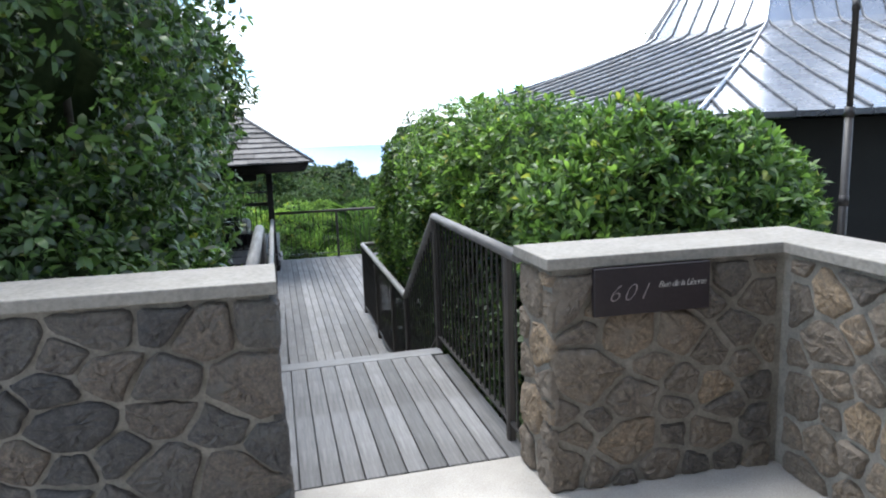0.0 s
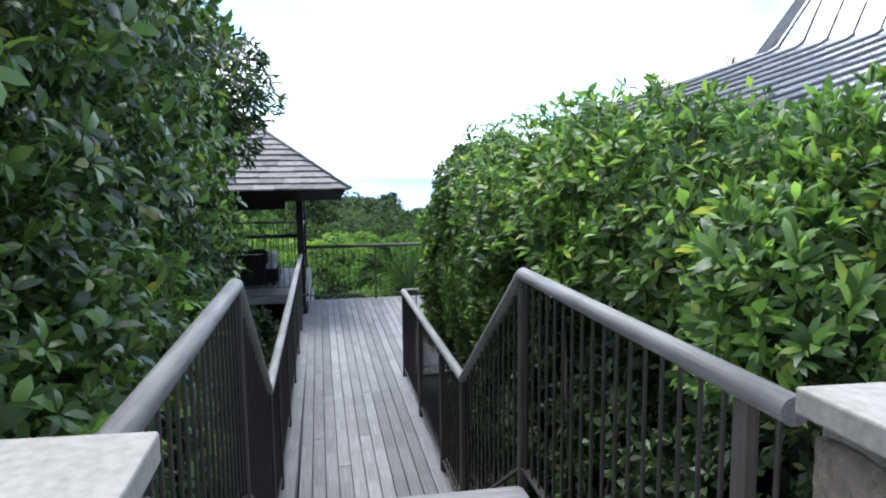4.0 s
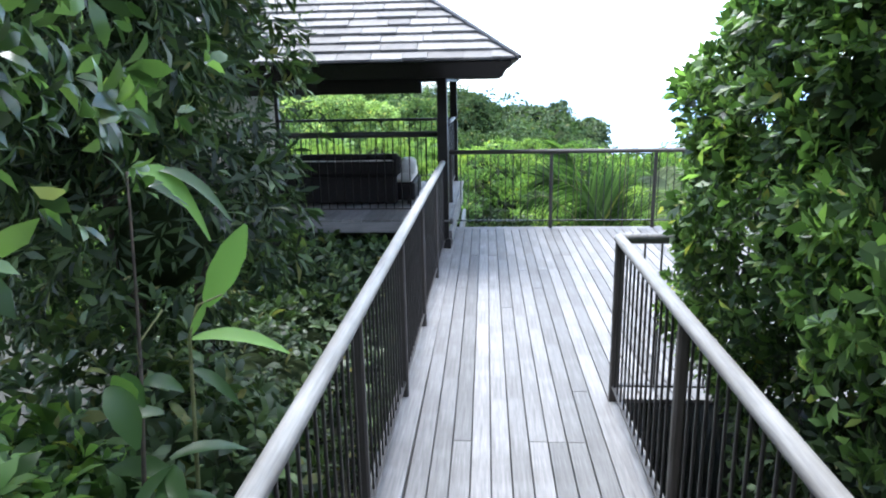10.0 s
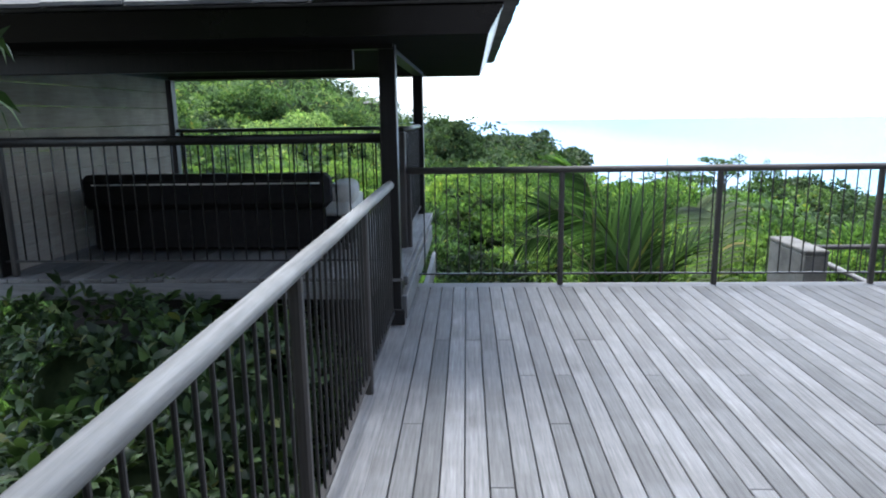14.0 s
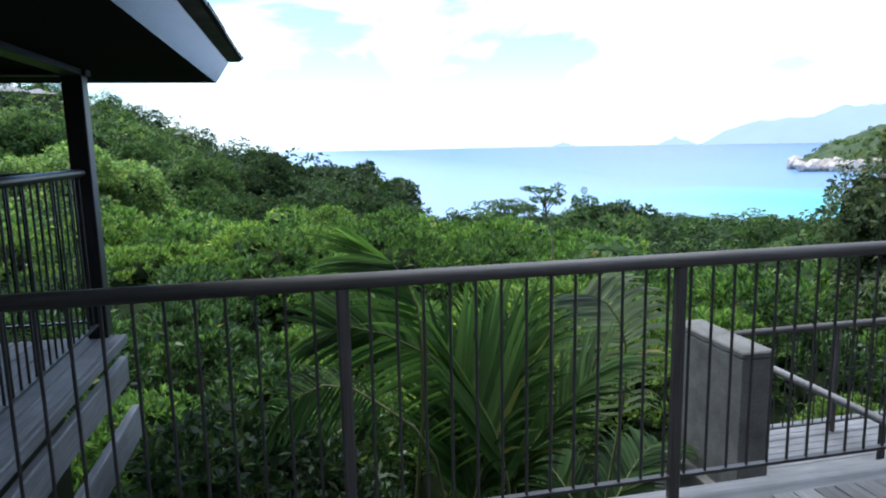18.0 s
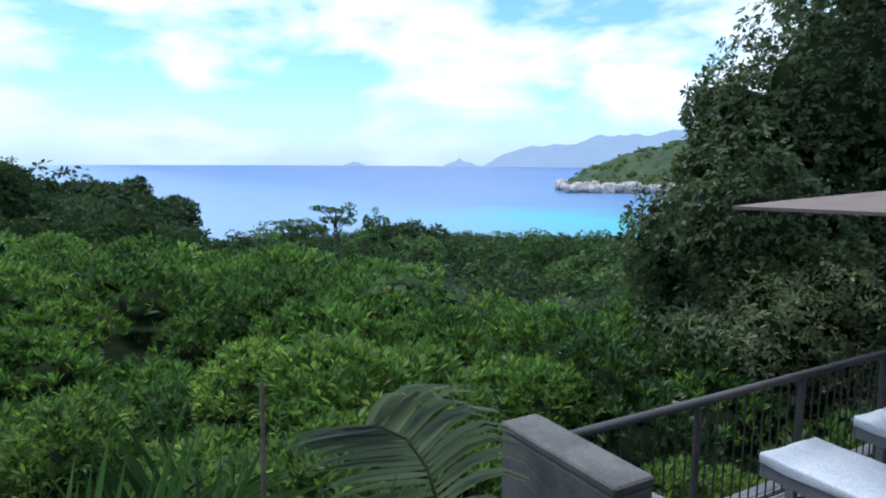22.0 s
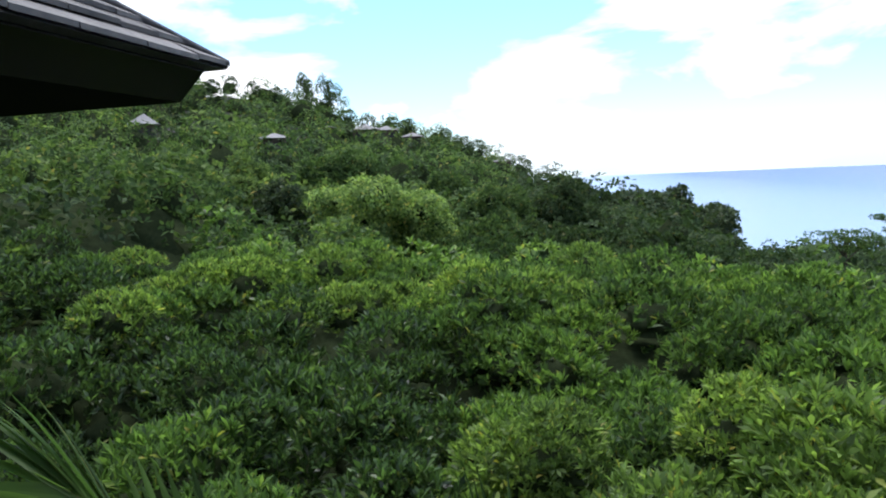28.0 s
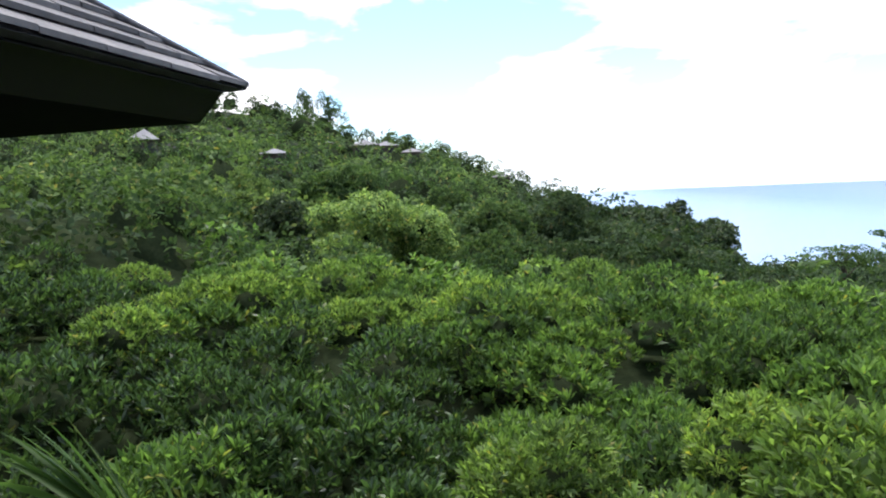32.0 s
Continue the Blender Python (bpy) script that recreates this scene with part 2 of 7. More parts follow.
M["blackwall"] = plain_mat("black stained wall", (0.006, 0.006, 0.007), (0.014, 0.014, 0.015), 0.6, 3, 0, 0.1)
M["plate"] = plain_mat("dark slate name plate", (0.014, 0.010, 0.013), (0.026, 0.018, 0.022), 0.5, 7, 0, 0.15)
M["ink"] = plain_mat("pale engraved lettering", (0.5, 0.48, 0.46), (0.65, 0.62, 0.6), 0.7, 9, 0, 0.0)
M["dimink"] = plain_mat("dim engraved numerals", (0.17, 0.14, 0.15), (0.30, 0.26, 0.26), 0.7, 30, 0, 0.0)
M["bark"] = plain_mat("grey brown bark", (0.035, 0.027, 0.02), (0.11, 0.085, 0.065), 0.9, 9, 0, 0.8, 40)
M["soil"] = plain_mat("dark leaf litter", (0.008, 0.009, 0.006), (0.03, 0.028, 0.016), 0.95, 2, 0, 0.6, 30)


def metal_roof(nt, p, out):
    a = noise_tex(nt, 0.9, 5, 0.6)
    r = ramp_of(nt, a.outputs["Fac"], [(0.3, (0.23, 0.25, 0.29)), (0.7, (0.36, 0.38, 0.42))])
    nt.links.new(r.outputs[0], p.inputs["Base Color"])
    p.inputs["Metallic"].default_value = 0.85
    b = noise_tex(nt, 2.5, 4, 0.6)
    rr = nd(nt, "ShaderNodeMapRange", To_Min=0.18, To_Max=0.36)
    nt.links.new(b.outputs["Fac"], rr.inputs["Value"])
    nt.links.new(rr.outputs[0], p.inputs["Roughness"])
    bump_of(nt, a.outputs["Fac"], p, 0.15, 0.05)


M["metalroof"] = mat("standing seam zinc roof", metal_roof)
M["seam"] = plain_mat("dark zinc seam", (0.09, 0.095, 0.105), (0.16, 0.165, 0.175), 0.5, 6, 0.3, 0)


def stone_mat(name, stops, patch):
    """Rough granite: a tint for each stone, fine speckle, paler patches."""
    return mat(name, lambda nt, p, out: stone_build(nt, p, stops, patch))


def stone_build(nt, p, stops, patch):
    info = nt.nodes.new("ShaderNodeObjectInfo")
    r = ramp_of(nt, info.outputs["Random"], stops)
    a = noise_tex(nt, 46, 9, 0.78)
    r2 = ramp_of(nt, a.outputs["Fac"], [(0.30, (0.45, 0.45, 0.47)), (0.5, (0.98, 0.97, 0.95)), (0.68, (1.75, 1.65, 1.5))])
    m = mixc(nt, 1.0, r.outputs[0], r2.outputs[0], "MULTIPLY")
    b = noise_tex(nt, 6.5, 5, 0.65)
    r3 = ramp_of(nt, b.outputs["Fac"], [(0.5, (0, 0, 0)), (0.68, (1, 1, 1))])
    m2 = mixc(nt, r3.outputs[0], m.outputs[0], patch)
    nt.links.new(m2.outputs[0], p.inputs["Base Color"])
    p.inputs["Roughness"].default_value = 0.85
    c = noise_tex(nt, 34, 9, 0.75)
    bump_of(nt, c.outputs["Fac"], p, 1.0, 0.02)


M["stone"] = stone_mat("rough brown granite rubble", [(0.0, (0.086, 0.079, 0.075)), (0.3, (0.138, 0.121, 0.105)), (0.55, (0.19, 0.155, 0.12)), (0.8, (0.142, 0.123, 0.106)), (1.0, (0.265, 0.202, 0.14))], (0.20, 0.17, 0.14))
M["stone_grey"] = stone_mat("dark grey granite rubble", [(0.0, (0.066, 0.064, 0.066)), (0.4, (0.096, 0.092, 0.092)), (0.75, (0.118, 0.106, 0.098)), (1.0, (0.15, 0.126, 0.106))], (0.125, 0.118, 0.108))


def sea_build(nt, p, out):
    tc = nt.nodes.new("ShaderNodeTexCoord")
    sub = nt.nodes.new("ShaderNodeVectorMath"); sub.operation = "SUBTRACT"; sub.inputs[1].default_value = (3.4, 14.0, 0)
    nt.links.new(tc.outputs["Object"], sub.inputs[0])
    ln = nt.nodes.new("ShaderNodeVectorMath"); ln.operation = "LENGTH"
    nt.links.new(sub.outputs[0], ln.inputs[0])
    nz = noise_tex(nt, 0.004, 4, 0.6)
    nzs = nd(nt, "ShaderNodeMapRange", To_Min=-260, To_Max=260)
    nt.links.new(nz.outputs["Fac"], nzs.inputs["Value"])
    ad = nt.nodes.new("ShaderNodeMath"); ad.operation = "ADD"
    nt.links.new(ln.outputs["Value"], ad.inputs[0]); nt.links.new(nzs.outputs[0], ad.inputs[1])
    mr = nd(nt, "ShaderNodeMapRange", From_Min=300, From_Max=3600)
    nt.links.new(ad.outputs[0], mr.inputs["Value"])
    r = ramp_of(nt, mr.outputs[0], [(0.0, (0.14, 0.275, 0.42)), (0.12, (0.115, 0.23, 0.42)), (0.35, (0.075, 0.165, 0.39)), (1.0, (0.045, 0.115, 0.34))])
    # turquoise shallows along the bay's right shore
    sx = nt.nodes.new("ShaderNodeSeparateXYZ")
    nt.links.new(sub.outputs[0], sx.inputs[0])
    e1 = nd(nt, "ShaderNodeMapRange", From_Min=170, From_Max=330)
    nt.links.new(sx.outputs["X"], e1.inputs["Value"])
    e2 = nd(nt, "ShaderNodeMapRange", From_Min=400, From_Max=640, To_Min=1, To_Max=0)
    nt.links.new(ad.outputs[0], e2.inputs["Value"])
    e3 = nt.nodes.new("ShaderNodeMath"); e3.operation = "MULTIPLY"
    nt.links.new(e1.outputs[0], e3.inputs[0]); nt.links.new(e2.outputs[0], e3.inputs[1])
    # haze and sun glare painted into the water colour, paler towards -X
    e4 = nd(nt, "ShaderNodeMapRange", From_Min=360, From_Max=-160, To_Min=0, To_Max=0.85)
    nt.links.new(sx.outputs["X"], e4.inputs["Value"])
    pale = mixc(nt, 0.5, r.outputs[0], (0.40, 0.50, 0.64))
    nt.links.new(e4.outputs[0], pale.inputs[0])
    tq = mixc(nt, 0.5, pale.outputs[0], (0.05, 0.47, 0.46))
    nt.links.new(e3.outputs[0], tq.inputs[0])
    nt.links.new(tq.outputs[0], p.inputs["Base Color"])
    p.inputs["Roughness"].default_value = 0.35
    p.inputs["Specular IOR Level"].default_value = 0.4
    w = noise_tex(nt, 0.12, 6, 0.6, (1, 2.2, 1))
    bump_of(nt, w.outputs["Fac"], p, 0.6, 1.5)


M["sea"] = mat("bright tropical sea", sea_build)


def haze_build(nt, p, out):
    # distance haze painted in: the ridges glow a flat pale blue
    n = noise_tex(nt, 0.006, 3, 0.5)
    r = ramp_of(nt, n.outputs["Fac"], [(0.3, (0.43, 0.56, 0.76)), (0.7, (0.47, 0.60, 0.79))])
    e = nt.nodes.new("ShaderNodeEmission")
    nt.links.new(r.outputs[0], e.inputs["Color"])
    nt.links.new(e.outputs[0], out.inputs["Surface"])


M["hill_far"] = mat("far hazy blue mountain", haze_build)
M["rock"] = plain_mat("pale pink granite", (0.50, 0.42, 0.36), (0.72, 0.63, 0.55), 0.9, 0.15, 0, 0.4, 1.0)
# dark green that stands in for the shade inside foliage
M["core"] = plain_mat("dark inner foliage with painted shade", (0.018, 0.025, 0.012), (0.042, 0.056, 0.026), 1.0, 3, 0, 0.4, 14, 0.0)
M["headveg"] = plain_mat("dry headland scrub", (0.035, 0.06, 0.025), (0.10, 0.13, 0.055), 1.0, 0.05, 0, 0.5, 0.4)
G = (1.65, 1.8, 1.0)
M["leaf_tree"] = leaf_mat("glossy deep green leaves", (0.012, 0.030, 0.009), (0.030, 0.072, 0.020), (0.090, 0.186, 0.040), G, 0.34, 0.40, 0.45)
M["leaf_near"] = leaf_mat("deep green drooping tree leaves", (0.012, 0.030, 0.009), (0.034, 0.080, 0.019), (0.094, 0.190, 0.040), G, 0.29, 0.40, 0.5)
M["leaf_hedge"] = leaf_mat("mid green hedge leaves", (0.024, 0.060, 0.014), (0.064, 0.145, 0.028), (0.16, 0.30, 0.052), G, 0.38, 0.42, 0.4)
M["leaf_hedge2"] = leaf_mat("glossy green small hedge leaves", (0.018, 0.046, 0.011), (0.050, 0.115, 0.024), (0.145, 0.275, 0.048), G, 0.36, 0.42, 0.42)
M["leaf_bright"] = leaf_mat("bright green shrub leaves", (0.030, 0.072, 0.014), (0.072, 0.160, 0.024), (0.135, 0.265, 0.034), G, 0.48, 0.42, 0.32, vary=0.32)
M["leaf_bright2"] = leaf_mat("yellowish green shrub leaves", (0.055, 0.105, 0.018), (0.12, 0.22, 0.028), (0.20, 0.33, 0.042), G, 0.48, 0.44, 0.32, vary=0.22)
M["leaf_dark"] = leaf_mat("dull dark green leaves", (0.014, 0.030, 0.012), (0.034, 0.066, 0.024), (0.068, 0.112, 0.036), G, 0.5, 0.32, 0.25)
M["leaf_hill"] = leaf_mat("hillside foliage", (0.026, 0.060, 0.016), (0.052, 0.108, 0.026), (0.092, 0.165, 0.040), G, 0.65, 0.35, 0.1, 0.0, 0.12)
M["leaf_hill2"] = leaf_mat("light hillside foliage", (0.045, 0.092, 0.022), (0.085, 0.155, 0.034), (0.14, 0.22, 0.05), G, 0.65, 0.35, 0.1, 0.0, 0.12)
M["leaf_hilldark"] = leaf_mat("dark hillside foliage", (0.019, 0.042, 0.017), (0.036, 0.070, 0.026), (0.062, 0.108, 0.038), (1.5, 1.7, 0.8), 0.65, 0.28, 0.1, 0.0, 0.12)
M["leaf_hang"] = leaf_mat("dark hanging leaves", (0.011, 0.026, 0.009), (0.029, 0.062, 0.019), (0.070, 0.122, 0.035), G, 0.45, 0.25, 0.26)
M["leaf_vine"] = leaf_mat("dull green vine leaves", (0.032, 0.052, 0.022), (0.068, 0.102, 0.038), (0.118, 0.165, 0.060), G, 0.55, 0.36, 0.2)
M["leaf_olive"] = leaf_mat("olive vine leaves", (0.085, 0.110, 0.045), (0.150, 0.190, 0.075), (0.235, 0.27, 0.11), G, 0.6, 0.34, 0.2)
M["leaf_lime"] = leaf_mat("yellow green tree leaves", (0.06, 0.12, 0.024), (0.15, 0.26, 0.048), (0.29, 0.42, 0.085), G, 0.6, 0.35, 0.2)
# sky sheen on these leaflets is put into a pale grey base colour
M["leaf_sheen"] = leaf_mat("glossy palm leaflets with grey sheen painted in", (0.125, 0.150, 0.115), (0.17, 0.205, 0.155), (0.22, 0.255, 0.20), G, 0.36, 0.25, 0.6)
M["leaf_fan"] = leaf_mat("fresh green palm leaflets", (0.032, 0.078, 0.015), (0.062, 0.140, 0.024), (0.105, 0.21, 0.036), G, 0.5, 0.5, 0.2)
M["leaf_palm"] = leaf_mat("palm leaflets", (0.017, 0.042, 0.010), (0.036, 0.082, 0.017), (0.066, 0.135, 0.026), G, 0.6, 0.46, 0.10)


# ---- building helpers ----
def link_mesh(name, me, material, parent=None, label=""):
    ob = new(name, me)
    if material is not None and not me.materials:
        me.materials.append(material)
    if parent is not None:
        ob.parent = parent
    if label:
        ob["label"] = label
    return ob


def part(name, bm, material, parent, label=""):
    me = bpy.data.meshes.new(name)
    bm.to_mesh(me)
    bm.free()
    return link_mesh(name, me, material, parent, label)


def empty(name, x=0, y=0, z=0, rz=0):
    ob = new(name)
    ob.matrix_world = pose(x, y, z, 0, 0, rz)
    return ob


BOXES = {}


def box_mesh(sx, sy, sz, bev=0.004, key="", material=None):
    """A box centred on the origin with chamfered edges, shared between alike pieces."""
    k = (round(sx, 4), round(sy, 4), round(sz, 4), bev, key, material.name if material else "")
    if k in BOXES:
        return BOXES[k]
    bm = bmesh.new()
    bmesh.ops.create_cube(bm, size=1.0, matrix=Matrix.Diagonal((sx, sy, sz, 1)))
    if bev:
        bmesh.ops.bevel(bm, geom=bm.edges[:], offset=min(bev, sx * 0.4, sy * 0.4, sz * 0.4), segments=1, affect="EDGES", profile=0.5)
    me = bpy.data.meshes.new(key or "box")
    bm.to_mesh(me)
    bm.free()
    if material:
        me.materials.append(material)
    BOXES[k] = me
    return me


def box(name, lo, hi, material, parent=None, bev=0.004, label=""):
    c = [(a + b) / 2 for a, b in zip(lo, hi)]
    me = box_mesh(hi[0] - lo[0], hi[1] - lo[1], hi[2] - lo[2], bev, name, material)
    ob = link_mesh(name, me, material, parent, label)
    ob.location = c
    return ob


def tube_bm(pts, r, seg=10, squash=1.0, cap=True):
    """A tube along points; squash flattens it upright."""
    bm = bmesh.new()
    rings = []
    pts = [Vector(p) for p in pts]
    for i, p in enumerate(pts):
        d = (pts[min(i + 1, len(pts) - 1)] - pts[max(i - 1, 0)]).normalized()
        side = d.cross(Vector((0, 0, 1)))
        if side.length < 1e-4:
            side = Vector((1, 0, 0))
        side.normalize()
        up = side.cross(d)
        rr = r[i] if isinstance(r, (list, tuple)) else r
        rings.append([bm.verts.new(p + side * rr * math.cos(a) + up * rr * squash * math.sin(a)) for a in [2 * math.pi * k / seg for k in range(seg)]])
    for a, b in zip(rings, rings[1:]):
        for k in range(seg):
            f = bm.faces.new((a[k], a[(k + 1) % seg], b[(k + 1) % seg], b[k]))
            f.smooth = True
    if cap:
        bm.faces.new(rings[0])
        bm.faces.new(list(reversed(rings[-1])))
    bmesh.ops.recalc_face_normals(bm, faces=bm.faces[:])
    return bm


def grid_mesh(name, V, nu, nv, smooth=True):
    """A sheet from nu x nv points, row by row."""
    me = bpy.data.meshes.new(name)
    i = np.arange(nu * nv).reshape(nu, nv)
    q = np.stack([i[:-1, :-1], i[1:, :-1], i[1:, 1:], i[:-1, 1:]], -1).reshape(-1, 4)
    fill(me, V, q.ravel(), np.full(len(q), 4))
    if smooth:
        me.polygons.foreach_set("use_smooth", np.ones(len(q), bool))
    return me


def fill(me, V, loops, totals):
    V = np.asarray(V, np.float32)
    me.vertices.add(len(V))
    me.vertices.foreach_set("co", V.ravel())
    me.loops.add(len(loops))
    me.loops.foreach_set("vertex_index", np.asarray(loops, np.int32))
    me.polygons.add(len(totals))
    st = np.concatenate([[0], np.cumsum(totals)[:-1]]).astype(np.int32)
    me.polygons.foreach_set("loop_start", st)
    me.update(calc_edges=True)


# ---- foliage ----
RNG = np.random.default_rng(7)


def unit(a):
    return a / np.maximum(np.linalg.norm(a, axis=-1, keepdims=True), 1e-9)


def leaf_mesh(name, P, Nn, size, per=6, tilt=(0.15, 1.0), ratio=0.42, fine=True, droop=0.0, extra=None):
    """Whorls of leaves: per leaves about each point, of the given length, opening about its normal."""
    n = len(P)
    P, Nn, size = np.repeat(P, per, 0), np.repeat(unit(Nn), per, 0), np.repeat(size, per)
    ref = np.where(np.abs(Nn[:, 2:3]) > 0.9, [[1.0, 0, 0]], [[0, 0, 1.0]])
    t1 = unit(np.cross(Nn, ref))
    t2 = np.cross(Nn, t1)
    ph = np.tile(np.arange(per) * 2 * np.pi / per, n) + np.repeat(RNG.uniform(0, 6.28, n), per) + RNG.normal(0, 0.35, n * per)
    ti = RNG.uniform(*tilt, n * per)
    d = (t1 * np.cos(ph)[:, None] + t2 * np.sin(ph)[:, None]) * np.cos(ti)[:, None] + Nn * np.sin(ti)[:, None]
    d[:, 2] -= droop * RNG.uniform(0.3, 1.2, len(d))
    d = unit(d)
    w = unit(Nn - d * (Nn * d).sum(1, keepdims=True) + RNG.normal(0, 0.25, d.shape))
    s = unit(np.cross(d, w))
    w = np.cross(s, d)
    ln = size * RNG.uniform(0.65, 1.2, len(size))
    wd = ln * ratio * RNG.uniform(0.8, 1.2, len(size))
    P = P + d * (ln * 0.12)[:, None]
    if fine:
        tpl = [(0, 0, 0), (0.33, -0.44, 0.10), (0.33, 0.44, 0.10), (0.70, -0.42, 0.06), (0.70, 0.42, 0.06), (1.0, 0, -0.10)]
        lo = np.array([0, 1, 2, 1, 3, 4, 2, 3, 5, 4])
        tot = [3, 4, 3]
    else:
        tpl = [(0, 0, 0), (0.55, -0.5, 0.08), (1.0, 0, -0.06), (0.55, 0.5, 0.08)]
        lo = np.array([0, 1, 2, 3])
        tot = [4]
    k = len(tpl)
    V = np.empty((len(P), k, 3))
    for j, (a, b, c) in enumerate(tpl):
        V[:, j] = P + d * (ln * a)[:, None] + s * (wd * b)[:, None] + w * (ln * c)[:, None]
    loops = (lo[None, :] + (np.arange(len(P)) * k)[:, None]).ravel()
    me = bpy.data.meshes.new(name)
    V, tots = V.reshape(-1, 3), np.tile(tot, len(P))
    if extra is not None:
        EV, EF = extra
        loops = np.concatenate([loops, EF.ravel() + len(V)])
        tots = np.concatenate([tots, np.full(len(EF), 4)])
        V = np.concatenate([V, EV])
    fill(me, V, loops, tots)
    if extra is not None:
        idx = np.zeros(len(tots), np.int32)
        idx[len(tots) - len(EF):] = 1
        me.polygons.foreach_set("material_index", idx)
    return me


def domes(C, R, H, seed, rings=5, seg=11):
    """Lumpy inner masses for crowns: centres at the crown's foot, radius and height."""
    g = np.random.default_rng(seed)
    e = np.linspace(-0.35, 1.0, rings)
    a = np.arange(seg) * 2 * np.pi / seg
    E, A = np.meshgrid(e, a, indexing="ij")
    n = len(C)
    k = 1 + g.uniform(-0.24, 0.24, (n, rings, seg))
    cr = np.sqrt(np.clip(1 - np.clip(E, 0, 1) ** 2, 0.02, 1))
    X = C[:, 0, None, None] + R[:, None, None] * cr * np.cos(A) * k
    Y = C[:, 1, None, None] + R[:, None, None] * cr * np.sin(A) * k
    Z = C[:, 2, None, None] + H[:, None, None] * E * (0.5 + 0.5 * k)
    V = np.stack([X, Y, Z], -1).reshape(-1, 3)
    i = np.arange(rings * seg).reshape(rings, seg)
    q = np.stack([i[:-1], np.roll(i[:-1], -1, 1), np.roll(i[1:], -1, 1), i[1:]], -1).reshape(-1, 4)
    F = (q[None] + (np.arange(n) * rings * seg)[:, None, None]).reshape(-1, 4)
    return V, F


TAB = np.random.default_rng(3).random((256, 256))


def vnoise(x, y):
    xi, yi = np.floor(x).astype(int), np.floor(y).astype(int)
    fx, fy = x - xi, y - yi
    fx, fy = fx * fx * (3 - 2 * fx), fy * fy * (3 - 2 * fy)
    g = lambda a, b: TAB[a & 255, b & 255]
    return (g(xi, yi) * (1 - fx) + g(xi + 1, yi) * fx) * (1 - fy) + (g(xi, yi + 1) * (1 - fx) + g(xi + 1, yi + 1) * fx) * fy


def lumps(x, y, size, k=0):
    """Rounded crowns, 0 to 1, of about that size."""
    x, y = x / size + 17.3 * k, y / size - 9.1 * k
    xi, yi = np.floor(x).astype(int), np.floor(y).astype(int)
    best = np.zeros_like(x)
    for a in (-1, 0, 1):
        for b in (-1, 0, 1):
            cx, cy = xi + a, yi + b
            jx, jy = cx + TAB[cx & 255, cy & 255], cy + TAB[cy & 255, (cx + 91) & 255]
            h = 0.55 + 0.45 * TAB[(cx + 31) & 255, (cy + 57) & 255]
            r2 = ((x - jx) ** 2 + (y - jy) ** 2) / 0.85 ** 2
            best = np.maximum(best, h * np.sqrt(np.clip(1 - r2, 0, 1)))
    return best


def noise3(P, f):
    return vnoise(P[:, 0] * f + P[:, 2] * f * 0.7, P[:, 1] * f - P[:, 2] * f * 0.6) - 0.5


def blob_points(blobs, n, rough=0.25, freq=1.4, shell=0.3, keep=None):
    """Points and outward normals over the union of rounded masses (x, y, z, rx, ry, rz)."""
    B = np.array(blobs, float)
    area = B[:, 3] * B[:, 4] + B[:, 4] * B[:, 5] + B[:, 3] * B[:, 5]
    pick = RNG.choice(len(B), n, p=area / area.sum())
    u = unit(RNG.normal(size=(n, 3)))
    c, r = B[pick, :3], B[pick, 3:]
    base = c + u * r
    k = 1 + rough * 2 * noise3(base, freq) + rough * noise3(base + 40, freq * 2.7)
    k *= 1 - shell * RNG.random(n) ** 2
    P = c + u * r * k[:, None]
    Nn = unit(u / r)
    # leave out what lies deep inside another mass
    ok = np.ones(n, bool)
    for j in range(len(B)):
        q = ((P - B[j, :3]) / (B[j, 3:] * 0.72))
        ok &= ~(((q ** 2).sum(1) < 1) & (pick != j))
    if keep is not None:
        ok &= keep(P)
    return P[ok], Nn[ok]


def blob_core(name, blobs, k, material, parent, label=""):
    """A lumpy core inside each rounded mass, dark in place of inner shade."""
    for (x, y, z, rx, ry, rz) in blobs:
        bm = bmesh.new()
        bmesh.ops.create_icosphere(bm, subdivisions=2, radius=1, matrix=Matrix.Translation((x, y, z)) @ Matrix.Diagonal((rx * k, ry * k, rz * k, 1)))
        for v in bm.verts:
            v.co += v.normal * (noise.noise(v.co * 2.2) * 0.12)
        for f in bm.faces:
            f.smooth = True
        part(name, bm, material, parent, label)


# ---- ground, sea and distance ----
PX, PY = 3.4, 14.0          # where the walk ends, above the slope


def smooth(a, b, x):
    t = np.clip((x - a) / (b - a), 0, 1)
    return t * t * (3 - 2 * t)


def hill_rise(az):
    """How high the hillside's crest stands over the horizon, in degrees, by compass angle from the walk's end."""
    return np.interp(az, [-100, -60, -45, -32, -28, -24.5, -22.5, -15.5, -11, -5, 1, 8, 12], [8.0, 8.0, 7.5, 7.3, 6.7, 5.9, 4.7, 3.1, 1.2, -1.5, -4.4, -6.8, -7.4])


